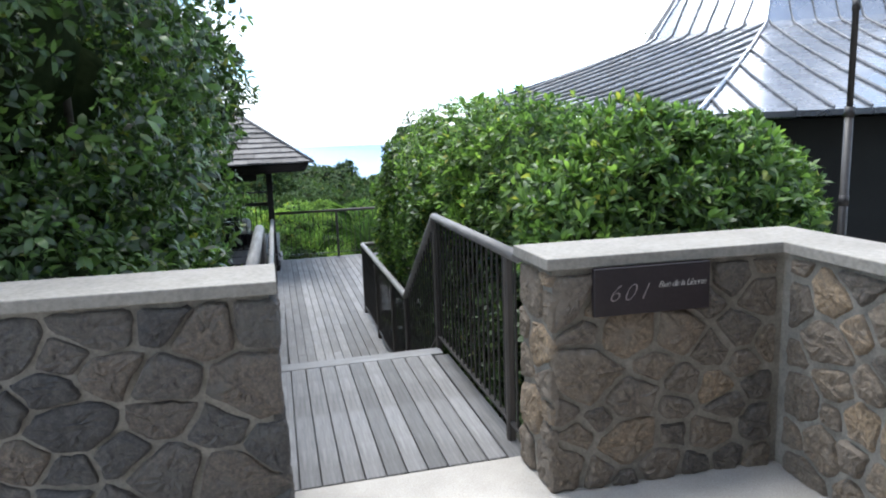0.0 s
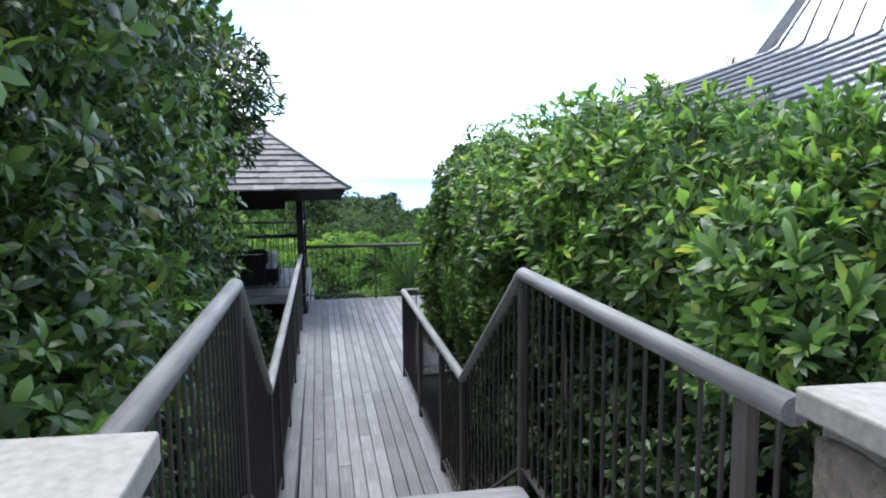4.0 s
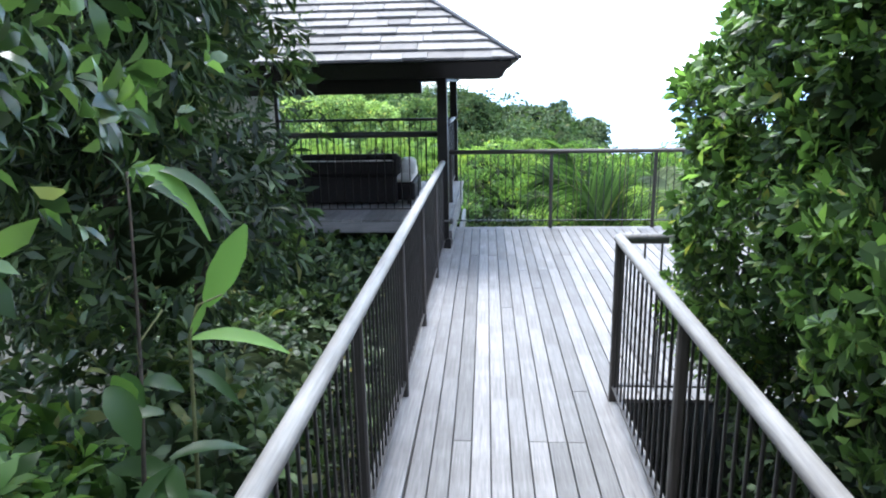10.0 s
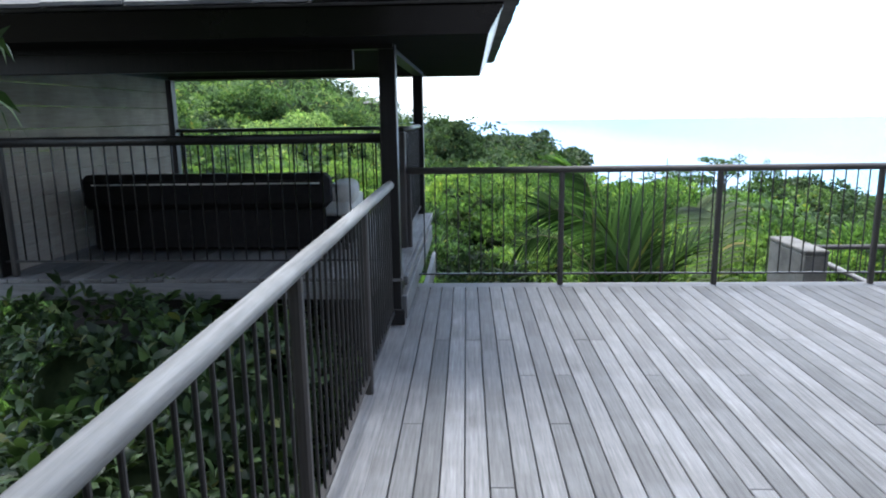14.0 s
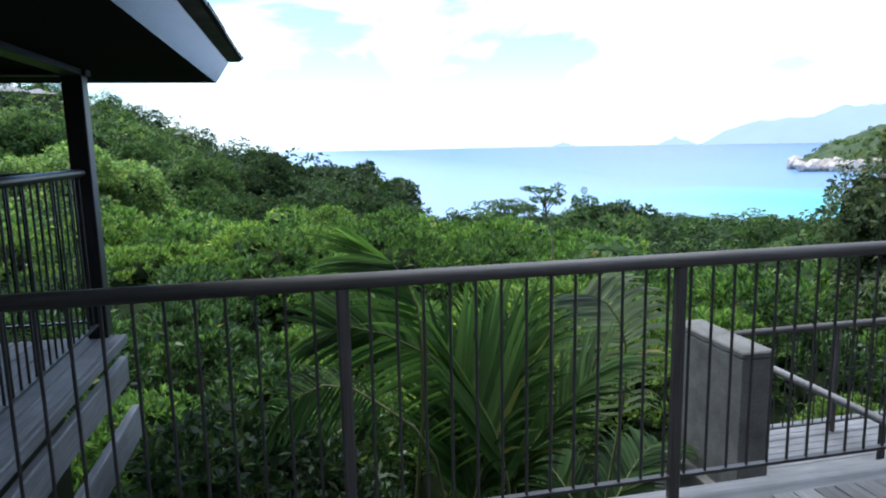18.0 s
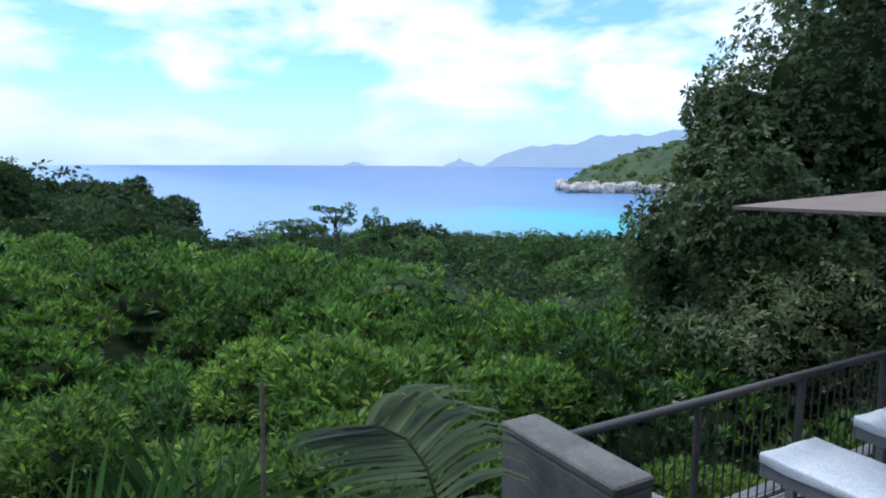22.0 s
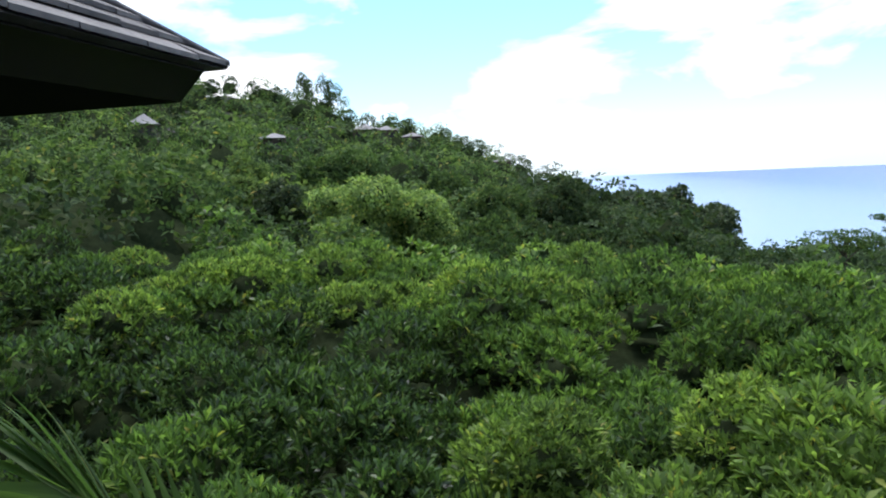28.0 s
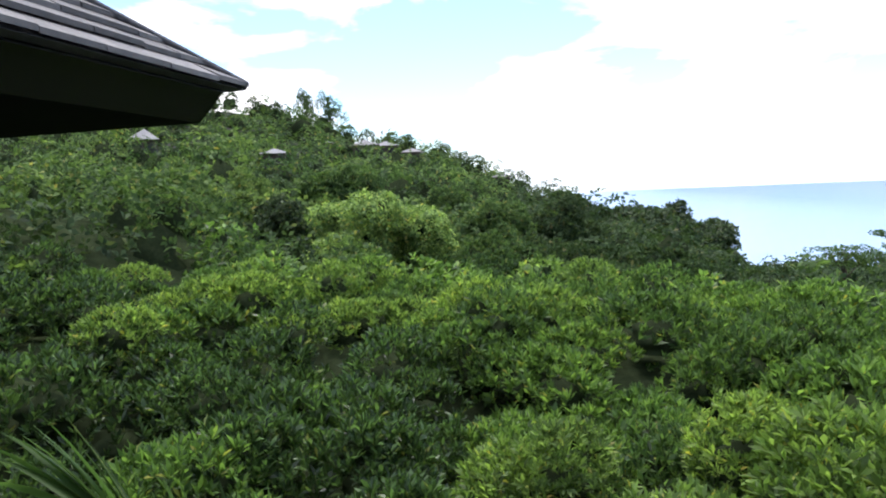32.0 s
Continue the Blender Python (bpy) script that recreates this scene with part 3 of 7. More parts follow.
def slope_z(x, y):
    """The bare slope under the plants."""
    dx, dy = x - PX, y - PY
    d = np.hypot(dx, dy)
    az = np.degrees(np.arctan2(dx, dy))
    e0 = -6.2
    up = e0 + (hill_rise(az) - e0) * np.clip((d - 24) / 176, 0, 1.15) ** 0.62
    hill = 1.6 + d * np.tan(np.radians(up)) - 2.0
    bay = -1.5 - 0.1016 * d - 6.0 * smooth(35, 110, d)
    w = smooth(4, 14, az)
    far = hill * (1 - w) + bay * w
    far = far - np.clip(d - 210, 0, 1e9) * 0.25 * (1 - w)
    near = -2.7 - 0.03 * d
    z = near + (far - near) * smooth(14, 30, d)
    side = smooth(20, 9, y) * 1.0
    z = z * (1 - side) + side * (-1.15)
    z = np.where(y < 6.0, z + (0.88 - z) * smooth(5.2, 2.2, y), z)
    z = np.where((y < 1.96) & (z > 0.80), 0.88, z)
    return np.maximum(z, -46)


def ground():
    r = np.concatenate([np.linspace(0.05, 40, 90), np.geomspace(41, 4700, 70)])
    a = np.radians(np.linspace(0, 360, 241))
    R, A = np.meshgrid(r, a, indexing="ij")
    x, y = PX + R * np.sin(A), PY - 6 + R * np.cos(A)
    z = slope_z(x, y)
    V = np.stack([x, y, z], -1).reshape(-1, 3)
    ob = link_mesh("ground", grid_mesh("ground", V, len(r), len(a)), M["soil"])
    tagged(ob, "dark soil and leaf litter sloping down to the bay", "ground", kind="structure")


ground()


def sea():
    r = np.geomspace(150, 4700, 40)
    a = np.radians(np.linspace(-110, 110, 121))
    R, A = np.meshgrid(r, a, indexing="ij")
    V = np.stack([PX + R * np.sin(A), PY + R * np.cos(A), np.full_like(R, -40.0)], -1).reshape(-1, 3)
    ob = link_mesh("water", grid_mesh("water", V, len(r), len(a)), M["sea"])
    tagged(ob, "turquoise to deep blue tropical sea", "sea", kind="structure")


sea()


def ridge(name, label, az0, az1, dist, prof, thick, material, category="mountain", base=-41.0, rough=0.12):
    """A far ridge: a long mound whose crest follows a gentle profile."""
    nu, nv = 90, 15
    u, v = np.linspace(0, 1, nu), np.linspace(-1, 1, nv)
    U, W = np.meshgrid(u, v, indexing="ij")
    az = np.radians(az0 + (az1 - az0) * U)
    h = np.interp(U, *prof)
    h = h * (1 + rough * (vnoise(U * 23 + dist, W * 3 + 5) - 0.5) * 2 + rough * 0.6 * (vnoise(U * 61 + dist, W * 7) - 0.5))
    R = dist + W * thick
    z = base + (h - base) * np.clip(1 - np.abs(W) ** 1.3, 0, 1)
    V = np.stack([PX + R * np.sin(az), PY + R * np.cos(az), z], -1).reshape(-1, 3)
    ob = link_mesh(name, grid_mesh(name, V, nu, nv), material)
    return tagged(ob, label, category, kind="structure")


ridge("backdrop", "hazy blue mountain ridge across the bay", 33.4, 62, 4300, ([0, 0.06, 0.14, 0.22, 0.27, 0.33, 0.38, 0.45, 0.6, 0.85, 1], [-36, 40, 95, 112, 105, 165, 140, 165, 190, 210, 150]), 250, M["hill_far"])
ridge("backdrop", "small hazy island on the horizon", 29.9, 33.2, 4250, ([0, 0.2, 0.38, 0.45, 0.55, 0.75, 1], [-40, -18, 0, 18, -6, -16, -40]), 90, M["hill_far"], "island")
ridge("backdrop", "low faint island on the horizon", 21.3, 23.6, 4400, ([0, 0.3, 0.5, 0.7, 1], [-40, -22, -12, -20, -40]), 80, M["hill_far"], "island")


# ---- slope vegetation ----
def canopy_near(x, y):
    """The top of the shrubs on the slope close below the deck."""
    z = slope_z(x, y) + 0.6
    z = np.maximum(z, 0.02 - 0.03 * (x + 2) - 0.09 * np.clip(x - 3.5, 0, 99) - 0.042 * (y - 28.2) ** 2 - 0.016 * np.clip(x - 5, 0, 99) ** 2)
    z = np.maximum(z, -0.65 - 0.13 * (y - 19.9) ** 2 - 0.085 * (x - 4.2) ** 2)
    z = np.maximum(z, -0.60 - 0.10 * (y - 21.2) ** 2 - 0.06 * (x - 9.3) ** 2)
    z = np.maximum(z, -0.85 - 0.10 * (y - 25.0) ** 2 - 0.06 * (x - 6.5) ** 2)
    z = np.maximum(z, -0.80 - 0.08 * (y - 22.0) ** 2 - 0.07 * (x + 1.0) ** 2)
    z = np.maximum(z, -1.2 - 0.12 * (y - 18.6) ** 2 - 0.09 * (x + 1.5) ** 2)
    z = np.maximum(z, 0.6 - 0.06 * (y - 24.0) ** 2 - 0.06 * (x + 8.5) ** 2)
    z = np.maximum(z, 3.0 - 0.03 * (y - 30.0) ** 2 - 0.05 * (x + 14.5) ** 2)
    z = np.maximum(z, 2.4 - 0.05 * (y - 24.0) ** 2 - 0.05 * (x + 15.0) ** 2)
    return z


def canopy(x, y):
    d = np.hypot(x - PX, y - PY)
    n = canopy_near(x, y) + 0.5 * lumps(x, y, 4.2, 3) - 0.3
    f = slope_z(x, y) + 0.6 + 2.2 * lumps(x, y, 6.5, 1)
    w = smooth(27, 42, d)
    return n * (1 - w) + np.maximum(f, slope_z(x, y) + 0.3) * w


def open_ground(x, y):
    """Where shrubs may stand: clear of decks, pavilion, terrace and palms."""
    ok = (y > 14.9) | (x < -3.6)
    ok &= ~((x > 4.3) & (x < 16) & (y < 17.7))
    ok &= ~((x > -3.4) & (x < 1.3) & (y < 16.9))
    ok &= ~((x > 0.9) & (x < 4.8) & (y < 16.0))
    return ok


def scatter(x0, x1, y0, y1, step, seed, jit=0.42):
    """Jittered places over a rectangle."""
    g = np.random.default_rng(seed)
    X, Y = np.meshgrid(np.arange(x0, x1, step), np.arange(y0, y1, step * 0.87))
    X = X + (np.arange(X.shape[0])[:, None] % 2) * step / 2
    X, Y = X.ravel(), Y.ravel()
    return X + g.uniform(-jit, jit, len(X)) * step, Y + g.uniform(-jit, jit, len(X)) * step


def polar(x, y):
    return np.hypot(x - PX, y - PY), np.degrees(np.arctan2(x - PX, y - PY))


def crown_points(n, g, sub=6, squat=0.8):
    """Points and normals over one uneven crown of unit radius, open below."""
    a, e = g.uniform(0, 6.283, sub), g.uniform(0.15, 1.35, sub)
    C = np.stack([np.cos(a) * np.cos(e), np.sin(a) * np.cos(e), np.sin(e)], -1) * 0.55
    C[0] = (0, 0, 0.45)
    k = g.integers(0, sub, n)
    u = unit(g.normal(size=(n, 3)) + [0, 0, 0.35])
    r = g.uniform(0.36, 0.56, sub)[k]
    P = C[k] + u * r[:, None] * (1 - 0.25 * g.random(n)[:, None] ** 2)
    ok = np.ones(n, bool)
    for q in range(sub):
        ok &= ~((np.linalg.norm(P - C[q], axis=1) < 0.30) & (k != q))
    m = n * 2 // 5
    ub = unit(g.normal(size=(m, 3)) * [1, 1, 0.8] + [0, 0, 0.45])
    Pb = ub * (0.62 + 0.12 * g.random(m)[:, None]) + [0, 0, 0.12]
    far = np.min(np.linalg.norm(Pb[:, None] - C[None], axis=2) - 0.40, axis=1) > 0
    P = np.concatenate([P[ok], Pb[far]])
    N2 = np.concatenate([u[ok], ub[far]])
    P[:, 2] *= squat
    return P, unit(N2 * [1, 1, 1.1])


def crown_field(name, label, category, X, Y, top, R, material, whorls, per, leaf, tilt=(-0.1, 0.6), squat=0.8, seed=1, up=0.0):
    """Many crowns in one mesh: each a rounded, uneven mass of leaf clumps."""
    g = np.random.default_rng(seed)
    kinds = [crown_points(whorls, g, 7, squat) for _ in range(7)]
    P, Nn, S, D = [], [], [], []
    for i in range(len(X)):
        p, n = kinds[int(g.integers(7))]
        keep = g.random(len(p)) < 0.9
        p, n = p[keep], n[keep]
        c, s = np.cos(g.uniform(0, 6.28)), np.sin(g.uniform(0, 6.28))
        c, s = c / np.hypot(c, s), s / np.hypot(c, s)
        rot = np.array([[c, -s, 0], [s, c, 0], [0, 0, 1]])
        hz = g.uniform(0.85, 1.55)
        D.append((X[i], Y[i], top[i] - R[i] * hz * squat, R[i] * 0.40, R[i] * hz * squat * 0.46))
        q = p @ rot.T * [R[i], R[i], R[i] * hz]
        q[:, 2] -= R[i] * hz * squat
        P.append(q + [X[i], Y[i], top[i]])
        Nn.append(n @ rot.T)
        S.append(np.full(len(q), leaf[0] + leaf[1] * R[i]))
    P, Nn, S = np.concatenate(P), np.concatenate(Nn), np.concatenate(S)
    Nn = unit(Nn + g.normal(0, 0.18, Nn.shape) + [0, 0, up])
    D = np.array(D)
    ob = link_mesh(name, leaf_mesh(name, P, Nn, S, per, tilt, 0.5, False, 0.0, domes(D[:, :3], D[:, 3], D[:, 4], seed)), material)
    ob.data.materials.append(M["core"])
    return tagged(ob, label, category, kind="stuff")


def headland():
    root = empty("headland", 0, 0, 0)
    tagged(root, "green headland edged with pale granite boulders", "headland", kind="structure")
    nu, nv = 110, 50
    u, v = np.linspace(0, 1, nu), np.linspace(-1, 1, nv)
    U, W = np.meshgrid(u, v, indexing="ij")
    az = np.radians(40.0 + 26 * U)
    R = 1030 + W * 130 + U * 60
    h = np.interp(U, [0, 0.03, 0.08, 0.2, 0.37, 1], [-44, -33, -16, 8, 28, 48]) + 9 * (vnoise(U * 30, W * 12) - 0.5) + 5 * lumps(U * 400, W * 130, 9)
    z = -44 + (h + 44) * np.clip(1 - np.abs(W) ** 1.6, 0, 1)
    V = np.stack([PX + R * np.sin(az), PY + R * np.cos(az), z], -1).reshape(-1, 3)
    link_mesh("slope", grid_mesh("slope", V, nu, nv), M["headveg"], root)
    g = np.random.default_rng(12)
    k = g.choice(nu * nv, 420, replace=False)
    k = k[(V[k, 2] > -30) & (np.abs(W.ravel()[k]) < 0.8)]
    crown_field("headland_trees", "low scrub and palms on the headland", "trees", V[k, 0], V[k, 1], V[k, 2] + g.uniform(1, 5, len(k)), g.uniform(3.5, 7.5, len(k)), M["leaf_hill2"], 16, 4, (2.2, 0.2), (-0.1, 0.8), 0.9, 41)
    bm = bmesh.new()
    rnd = random.Random(5)
    for i in range(150):
        uu = rnd.uniform(0, 0.6)
        a = radians(39.7 + 26 * uu)
        rr = 1000 - 118 + uu * 60 + rnd.uniform(-6, 26) + (60 if uu < 0.03 else 0)
        s = rnd.uniform(2.5, 8.5)
        bmesh.ops.create_icosphere(bm, subdivisions=1, radius=s, matrix=Matrix.Translation((PX + rr * math.sin(a), PY + rr * math.cos(a), -39.5 + rnd.uniform(0, 8))) @ Euler((rnd.random() * 3, rnd.random() * 3, 0)).to_matrix().to_4x4() @ Matrix.Diagonal((1.5, 1.1, 0.8, 1)))
    ob = part("boulders", bm, M["rock"], root, "pale granite shore boulders")
    ob["kind"] = "stuff"


headland()


def shrubs():
    """Single shrubs just below the deck, from a few kinds: upright leafy shoots over a dark core that stands in for
    inner shade.
    """
    g = np.random.default_rng(44)
    kinds, hearts = [], []
    for v in range(8):
        near = v < 4
        p, n = crown_points(470 if near else 280, g, 9, 0.85)
        n = unit(n * 0.65 + [0, 0, 0.85] + g.normal(0, 0.16, n.shape))
        me = leaf_mesh("crown", p, n, g.uniform(0.10, 0.165, len(p)) * (1 if near else 1.2), 8 if near else 7, (0.6, 1.38) if near else (0.7, 1.42), 0.28, False)
        me.materials.append(M["leaf_bright2"] if v % 4 == 0 else M["leaf_tree"] if v in (3, 7) else M["leaf_bright"])
        kinds.append(me)
        EV, EF = domes(np.array([[0.0, 0, 0]]), np.array([0.37]), np.array([0.33]), 60 + v, 7, 14)
        hm = bpy.data.meshes.new("twig_mass")
        fill(hm, EV, EF.ravel(), np.full(len(EF), 4))
        hm.materials.append(M["core"])
        hearts.append(hm)
    x, y = scatter(-14, 18, 13, 34, 1.26, 5)
    d, az = polar(x, y)
    ok = open_ground(x, y) & (d < 17) & (az > -80) & (az < 66)
    x, y, d, az = x[ok], y[ok], d[ok], az[ok]
    base = canopy_near(x, y)
    for i in range(len(x)):
        k = int(g.integers(1, 3))
        if (az[i] < -13 and d[i] < 11.5) or (az[i] < -20 and d[i] < 12.5) or az[i] < -43:
            k = 3 if g.random() < 0.9 else 1
        elif (d[i] < 7.5 and az[i] > -18) or (d[i] > 12.5 and az[i] < 6 and g.random() < 0.7):
            k = 0
        elif az[i] > 22 and g.random() < 0.3:
            k = 3
        k += 0 if d[i] < 8.5 else 4
        r = g.uniform(0.74, 1.16)
        top = base[i] + g.uniform(-0.48, 0.30)
        root = new("shrub")
        root.matrix_world = pose(x[i], y[i], top - r * 0.80 - 0.05, 0, 0, g.uniform(0, 360)) @ Matrix.Diagonal((r, r, r, 1))
        tagged(root, {0: "yellowish green shrub on the slope", 3: "dull green shrub on the slope"}.get(k % 4, "bright green broad-leaved shrub on the slope"), "shrub", group="shrubs on the slope")
        link_mesh("crown", kinds[k], None, root)
        link_mesh("twig_mass", hearts[k], None, root)


def slopes():
    g = np.random.default_rng(45)
    # crest and middle shrubs
    x, y = scatter(-40, 46, 14, 64, 1.75, 6)
    d, az = polar(x, y)
    ok = open_ground(x, y) & (d >= 16) & (d < 44) & (az > -80) & (az < 62)
    ok &= (az < 9) | (d < 20)
    x, y, d, az = x[ok], y[ok], d[ok], az[ok]
    top = canopy(x, y) + g.uniform(-0.35, 0.4, len(x))
    R = g.uniform(0.95, 1.5, len(x))
    pick = g.random(len(x))
    front, back = (d < 22) | ((d < 27) & (az < -8)), (d >= 27) & (az < -8)
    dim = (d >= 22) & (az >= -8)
    left = (az < -20) & (d > 17)
    front, back = front & ~left, back & ~left
    for sel, lab, m, wh, lf in ((front & (pick < 0.6), "dense green shrubs cresting on the slope", "leaf_bright", 125, (0.16, 0.05)), (front & (pick >= 0.6), "yellowish green shrubs cresting on the slope", "leaf_bright2", 125, (0.16, 0.05)),
                                (back & (pick < 0.7), "green shrubs beyond the crest", "leaf_hill", 80, (0.22, 0.07)), (back & (pick >= 0.7), "light green shrubs beyond the crest", "leaf_hill2", 80, (0.22, 0.07)), (dim, "dark green shrubs beyond the crest", "leaf_hilldark", 100, (0.2, 0.07))):
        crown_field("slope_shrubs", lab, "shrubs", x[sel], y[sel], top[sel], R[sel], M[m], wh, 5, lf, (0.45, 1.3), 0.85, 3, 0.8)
    # taller bushes and young trees on the rising slope
    x, y = scatter(-46, 6, 14, 60, 2.5, 26)
    d, az = polar(x, y)
    ok = open_ground(x, y) & (d > 17) & (d < 44) & (az < -20) & (az > -80) & ~((az > -28) & (d > 24) & (d < 36))
    x, y = x[ok], y[ok]
    top = canopy(x, y) + g.uniform(-0.9, 1.0, len(x))
    R, pick = g.uniform(1.2, 2.2, len(x)), g.random(len(x))
    pick = np.where((polar(x, y)[1] < -47) & (pick > 0.3), 0.9, pick)
    for sel, lab, m in ((pick < 0.4, "mid green young trees on the rising slope", "leaf_hill"), ((pick >= 0.4) & (pick < 0.68), "light green young trees on the rising slope", "leaf_hill2"), ((pick >= 0.68) & (pick < 0.86), "fresh green bushes on the rising slope", "leaf_bright"), (pick >= 0.86, "dark green bushes on the rising slope", "leaf_hilldark")):
        crown_field("slope_trees", lab, "trees", x[sel], y[sel], top[sel], R[sel], M[m], 190, 5, (0.16, 0.045), (0.1, 0.9), 1.1, 52, 0.3)
    # hillside trees, finer close by
    for (d0, d1, step, r0, r1, wh, per, lf, sd) in ((26, 85, 4.4, 1.7, 3.6, 125, 5, (0.19, 0.065), 7), (85, 215, 7.0, 2.6, 6.2, 70, 4, (0.30, 0.10), 27)):
        x, y = scatter(-215, 60, 14, 235, step, sd)
        d, az = polar(x, y)
        ok = (d >= d0) & (d < d1) & (az > -76) & (az < 9) & (y > 20)
        ok &= (d > 44) | ((az < -12) & (az > -60) & (canopy_near(x, y) < slope_z(x, y) + 2.5))
        ok &= ~((az > -30) & (az < -9) & (d < 38))
        ok &= g.random(len(x)) < np.interp(d, [38, 90, 170, 215], [1.0, 0.9, 0.8, 0.95])
        x, y, d, az = x[ok], y[ok], d[ok], az[ok]
        r = g.uniform(r0, r1, len(x))
        top = slope_z(x, y) + np.interp(d, [30, 60], [1.2, 1.6]) + r * g.uniform(0.6, 1.35, len(x))
        third = g.random(len(x))
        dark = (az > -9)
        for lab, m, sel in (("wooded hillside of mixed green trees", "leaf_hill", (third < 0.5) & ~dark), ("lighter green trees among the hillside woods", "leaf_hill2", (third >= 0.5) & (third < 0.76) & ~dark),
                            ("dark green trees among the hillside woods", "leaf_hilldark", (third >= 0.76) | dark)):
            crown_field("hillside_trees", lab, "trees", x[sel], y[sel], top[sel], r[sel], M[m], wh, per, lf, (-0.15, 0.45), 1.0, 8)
    # trees along the skyline
    aa = np.array([-24.0, -22.3, -20.7, -18.6, -17.2, -14.2, -11.3, -12.6, -31.5, -33.0, -29.8, -35.5, -28.0, -9.3, -7.6])
    el = np.array([7.0, 5.9, 5.5, 5.3, 5.0, 4.1, 3.0, 3.3, 8.7, 8.5, 8.3, 8.5, 7.9, 1.5, 0.7])
    rr = np.interp(np.arange(len(aa)) % 4, [0, 3], [2.6, 4.4])
    dd = 190 + 10 * g.random(len(aa))
    crown_field("skyline_trees", "dark rounded trees along the hill's skyline", "trees", PX + dd * np.sin(np.radians(aa)), PY + dd * np.cos(np.radians(aa)), 1.6 + dd * np.tan(np.radians(el)), rr, M["leaf_hilldark"], 130, 4, (0.34, 0.12), (-0.1, 0.7), 1.1, 14)
    # trees in the hollow below the crest
    x, y = scatter(0, 42, 16, 60, 2.9, 19)
    d, az = polar(x, y)
    ok = (d >= 17.5) & (d < 46) & (az > 7) & (az < 50) & (np.hypot(x - 13.5, y - 20.0) > 4.0)
    x, y, d, az = x[ok], y[ok], d[ok], az[ok]
    el = np.interp(d, [17, 24, 34, 46], [11.6, 9.4, 7.6, 6.6]) + np.interp(az, [7, 12, 40, 50], [1.0, 0, 0, -0.5])
    top = 1.6 - d * np.tan(np.radians(el + g.uniform(-0.9, 1.3, len(x))))
    r, pick = g.uniform(1.6, 2.9, len(x)), g.random(len(x))
    pick = np.where(az < 15, pick * 0.8, pick)
    for sel, lab, m in ((pick < 0.66, "dark green trees in the hollow", "leaf_hilldark"), ((pick >= 0.66) & (pick < 0.88), "mid green trees in the hollow", "leaf_hill"), (pick >= 0.88, "lighter green trees in the hollow", "leaf_hill2")):
        crown_field("hollow_trees", lab, "trees", x[sel], y[sel], top[sel], r[sel], M[m], 150, 5, (0.17, 0.06), (-0.1, 0.8), 1.0, 31)
    # woods down to the shore
    x, y = scatter(-10, 320, 30, 360, 6.2, 9)
    d, az = polar(x, y)
    ok = (d >= 46) & (d < 345) & (az > 3) & (az < 56)
    ok &= g.random(len(x)) < np.interp(d, [40, 90, 345], [1.0, 0.8, 0.45])
    x, y, d = x[ok], y[ok], d[ok]
    r = g.uniform(2.4, 4.4, len(x)) * np.interp(d, [40, 80, 330], [0.75, 1.0, 1.4])
    top = slope_z(x, y) + np.interp(d, [40, 150, 300], [0.2, 1.5, 3.0]) + r * g.uniform(0.3, 1.0, len(x))
    sel = g.random(len(x)) < 0.7
    crown_field("valley_trees", "dark green woods falling to the shore", "trees", x[sel], y[sel], top[sel], r[sel], M["leaf_hilldark"], 34, 4, (0.38, 0.16), (-0.1, 0.6), 0.85, 11)
    crown_field("valley_trees", "mid green trees among the shore woods", "trees", x[~sel], y[~sel], top[~sel], r[~sel], M["leaf_hill"], 34, 4, (0.38, 0.16), (-0.1, 0.6), 0.85, 12)


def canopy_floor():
    """A dark sheet a little below the leaf tops, in place of the shade there."""
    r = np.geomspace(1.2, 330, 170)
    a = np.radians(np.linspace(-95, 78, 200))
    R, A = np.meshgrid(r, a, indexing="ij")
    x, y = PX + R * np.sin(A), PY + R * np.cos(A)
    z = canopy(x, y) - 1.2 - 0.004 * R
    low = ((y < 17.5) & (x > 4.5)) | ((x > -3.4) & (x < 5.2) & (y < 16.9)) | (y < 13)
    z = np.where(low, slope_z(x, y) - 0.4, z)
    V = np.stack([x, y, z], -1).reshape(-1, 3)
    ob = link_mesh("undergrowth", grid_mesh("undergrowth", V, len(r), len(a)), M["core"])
    tagged(ob, "dark sheet under the slope shrubs, in place of their inner shade", "undergrowth", kind="stuff")


canopy_floor()
shrubs()
slopes()


# ---- boardwalk and decks ----
XL, XR, YF = 0.53, 1.865, 14.085      # left rail, right rail, far rail
ZU = 0.967                          # upper landing
Y0, Y1, Y2 = 1.885, 3.82, 5.05       # landing's ends, foot of the steps


def boards(name, label, x0, x1, y0, y1, z, pitch, gap, joints, seed, rot=0.0, pivot=(0, 0)):
    root = empty(name, pivot[0], pivot[1], 0, rot)
    tagged(root, label, "decking", kind="structure")
    rnd = random.Random(seed)
    n = int(round((x1 - x0) / pitch))
    for i in range(n):
        a = x0 + i * pitch
        cuts = [y0] + [c + rnd.choice((-1.25, -0.6, 0.0, 0.65, 1.3)) for c in joints if y0 < c < y1 and rnd.random() < 0.8] + [y1]
        for c0, c1 in zip(cuts, cuts[1:]):
            w = pitch - gap
            ob = link_mesh("board", box_mesh(w, c1 - c0 - 0.004, 0.028, 0.003, "board", M["deck"]), M["deck"], root)
            ob.location = (a + pitch / 2 - pivot[0], (c0 + c1) / 2 - pivot[1], z - 0.014 + rnd.uniform(-0.0012, 0.0012))
    return root


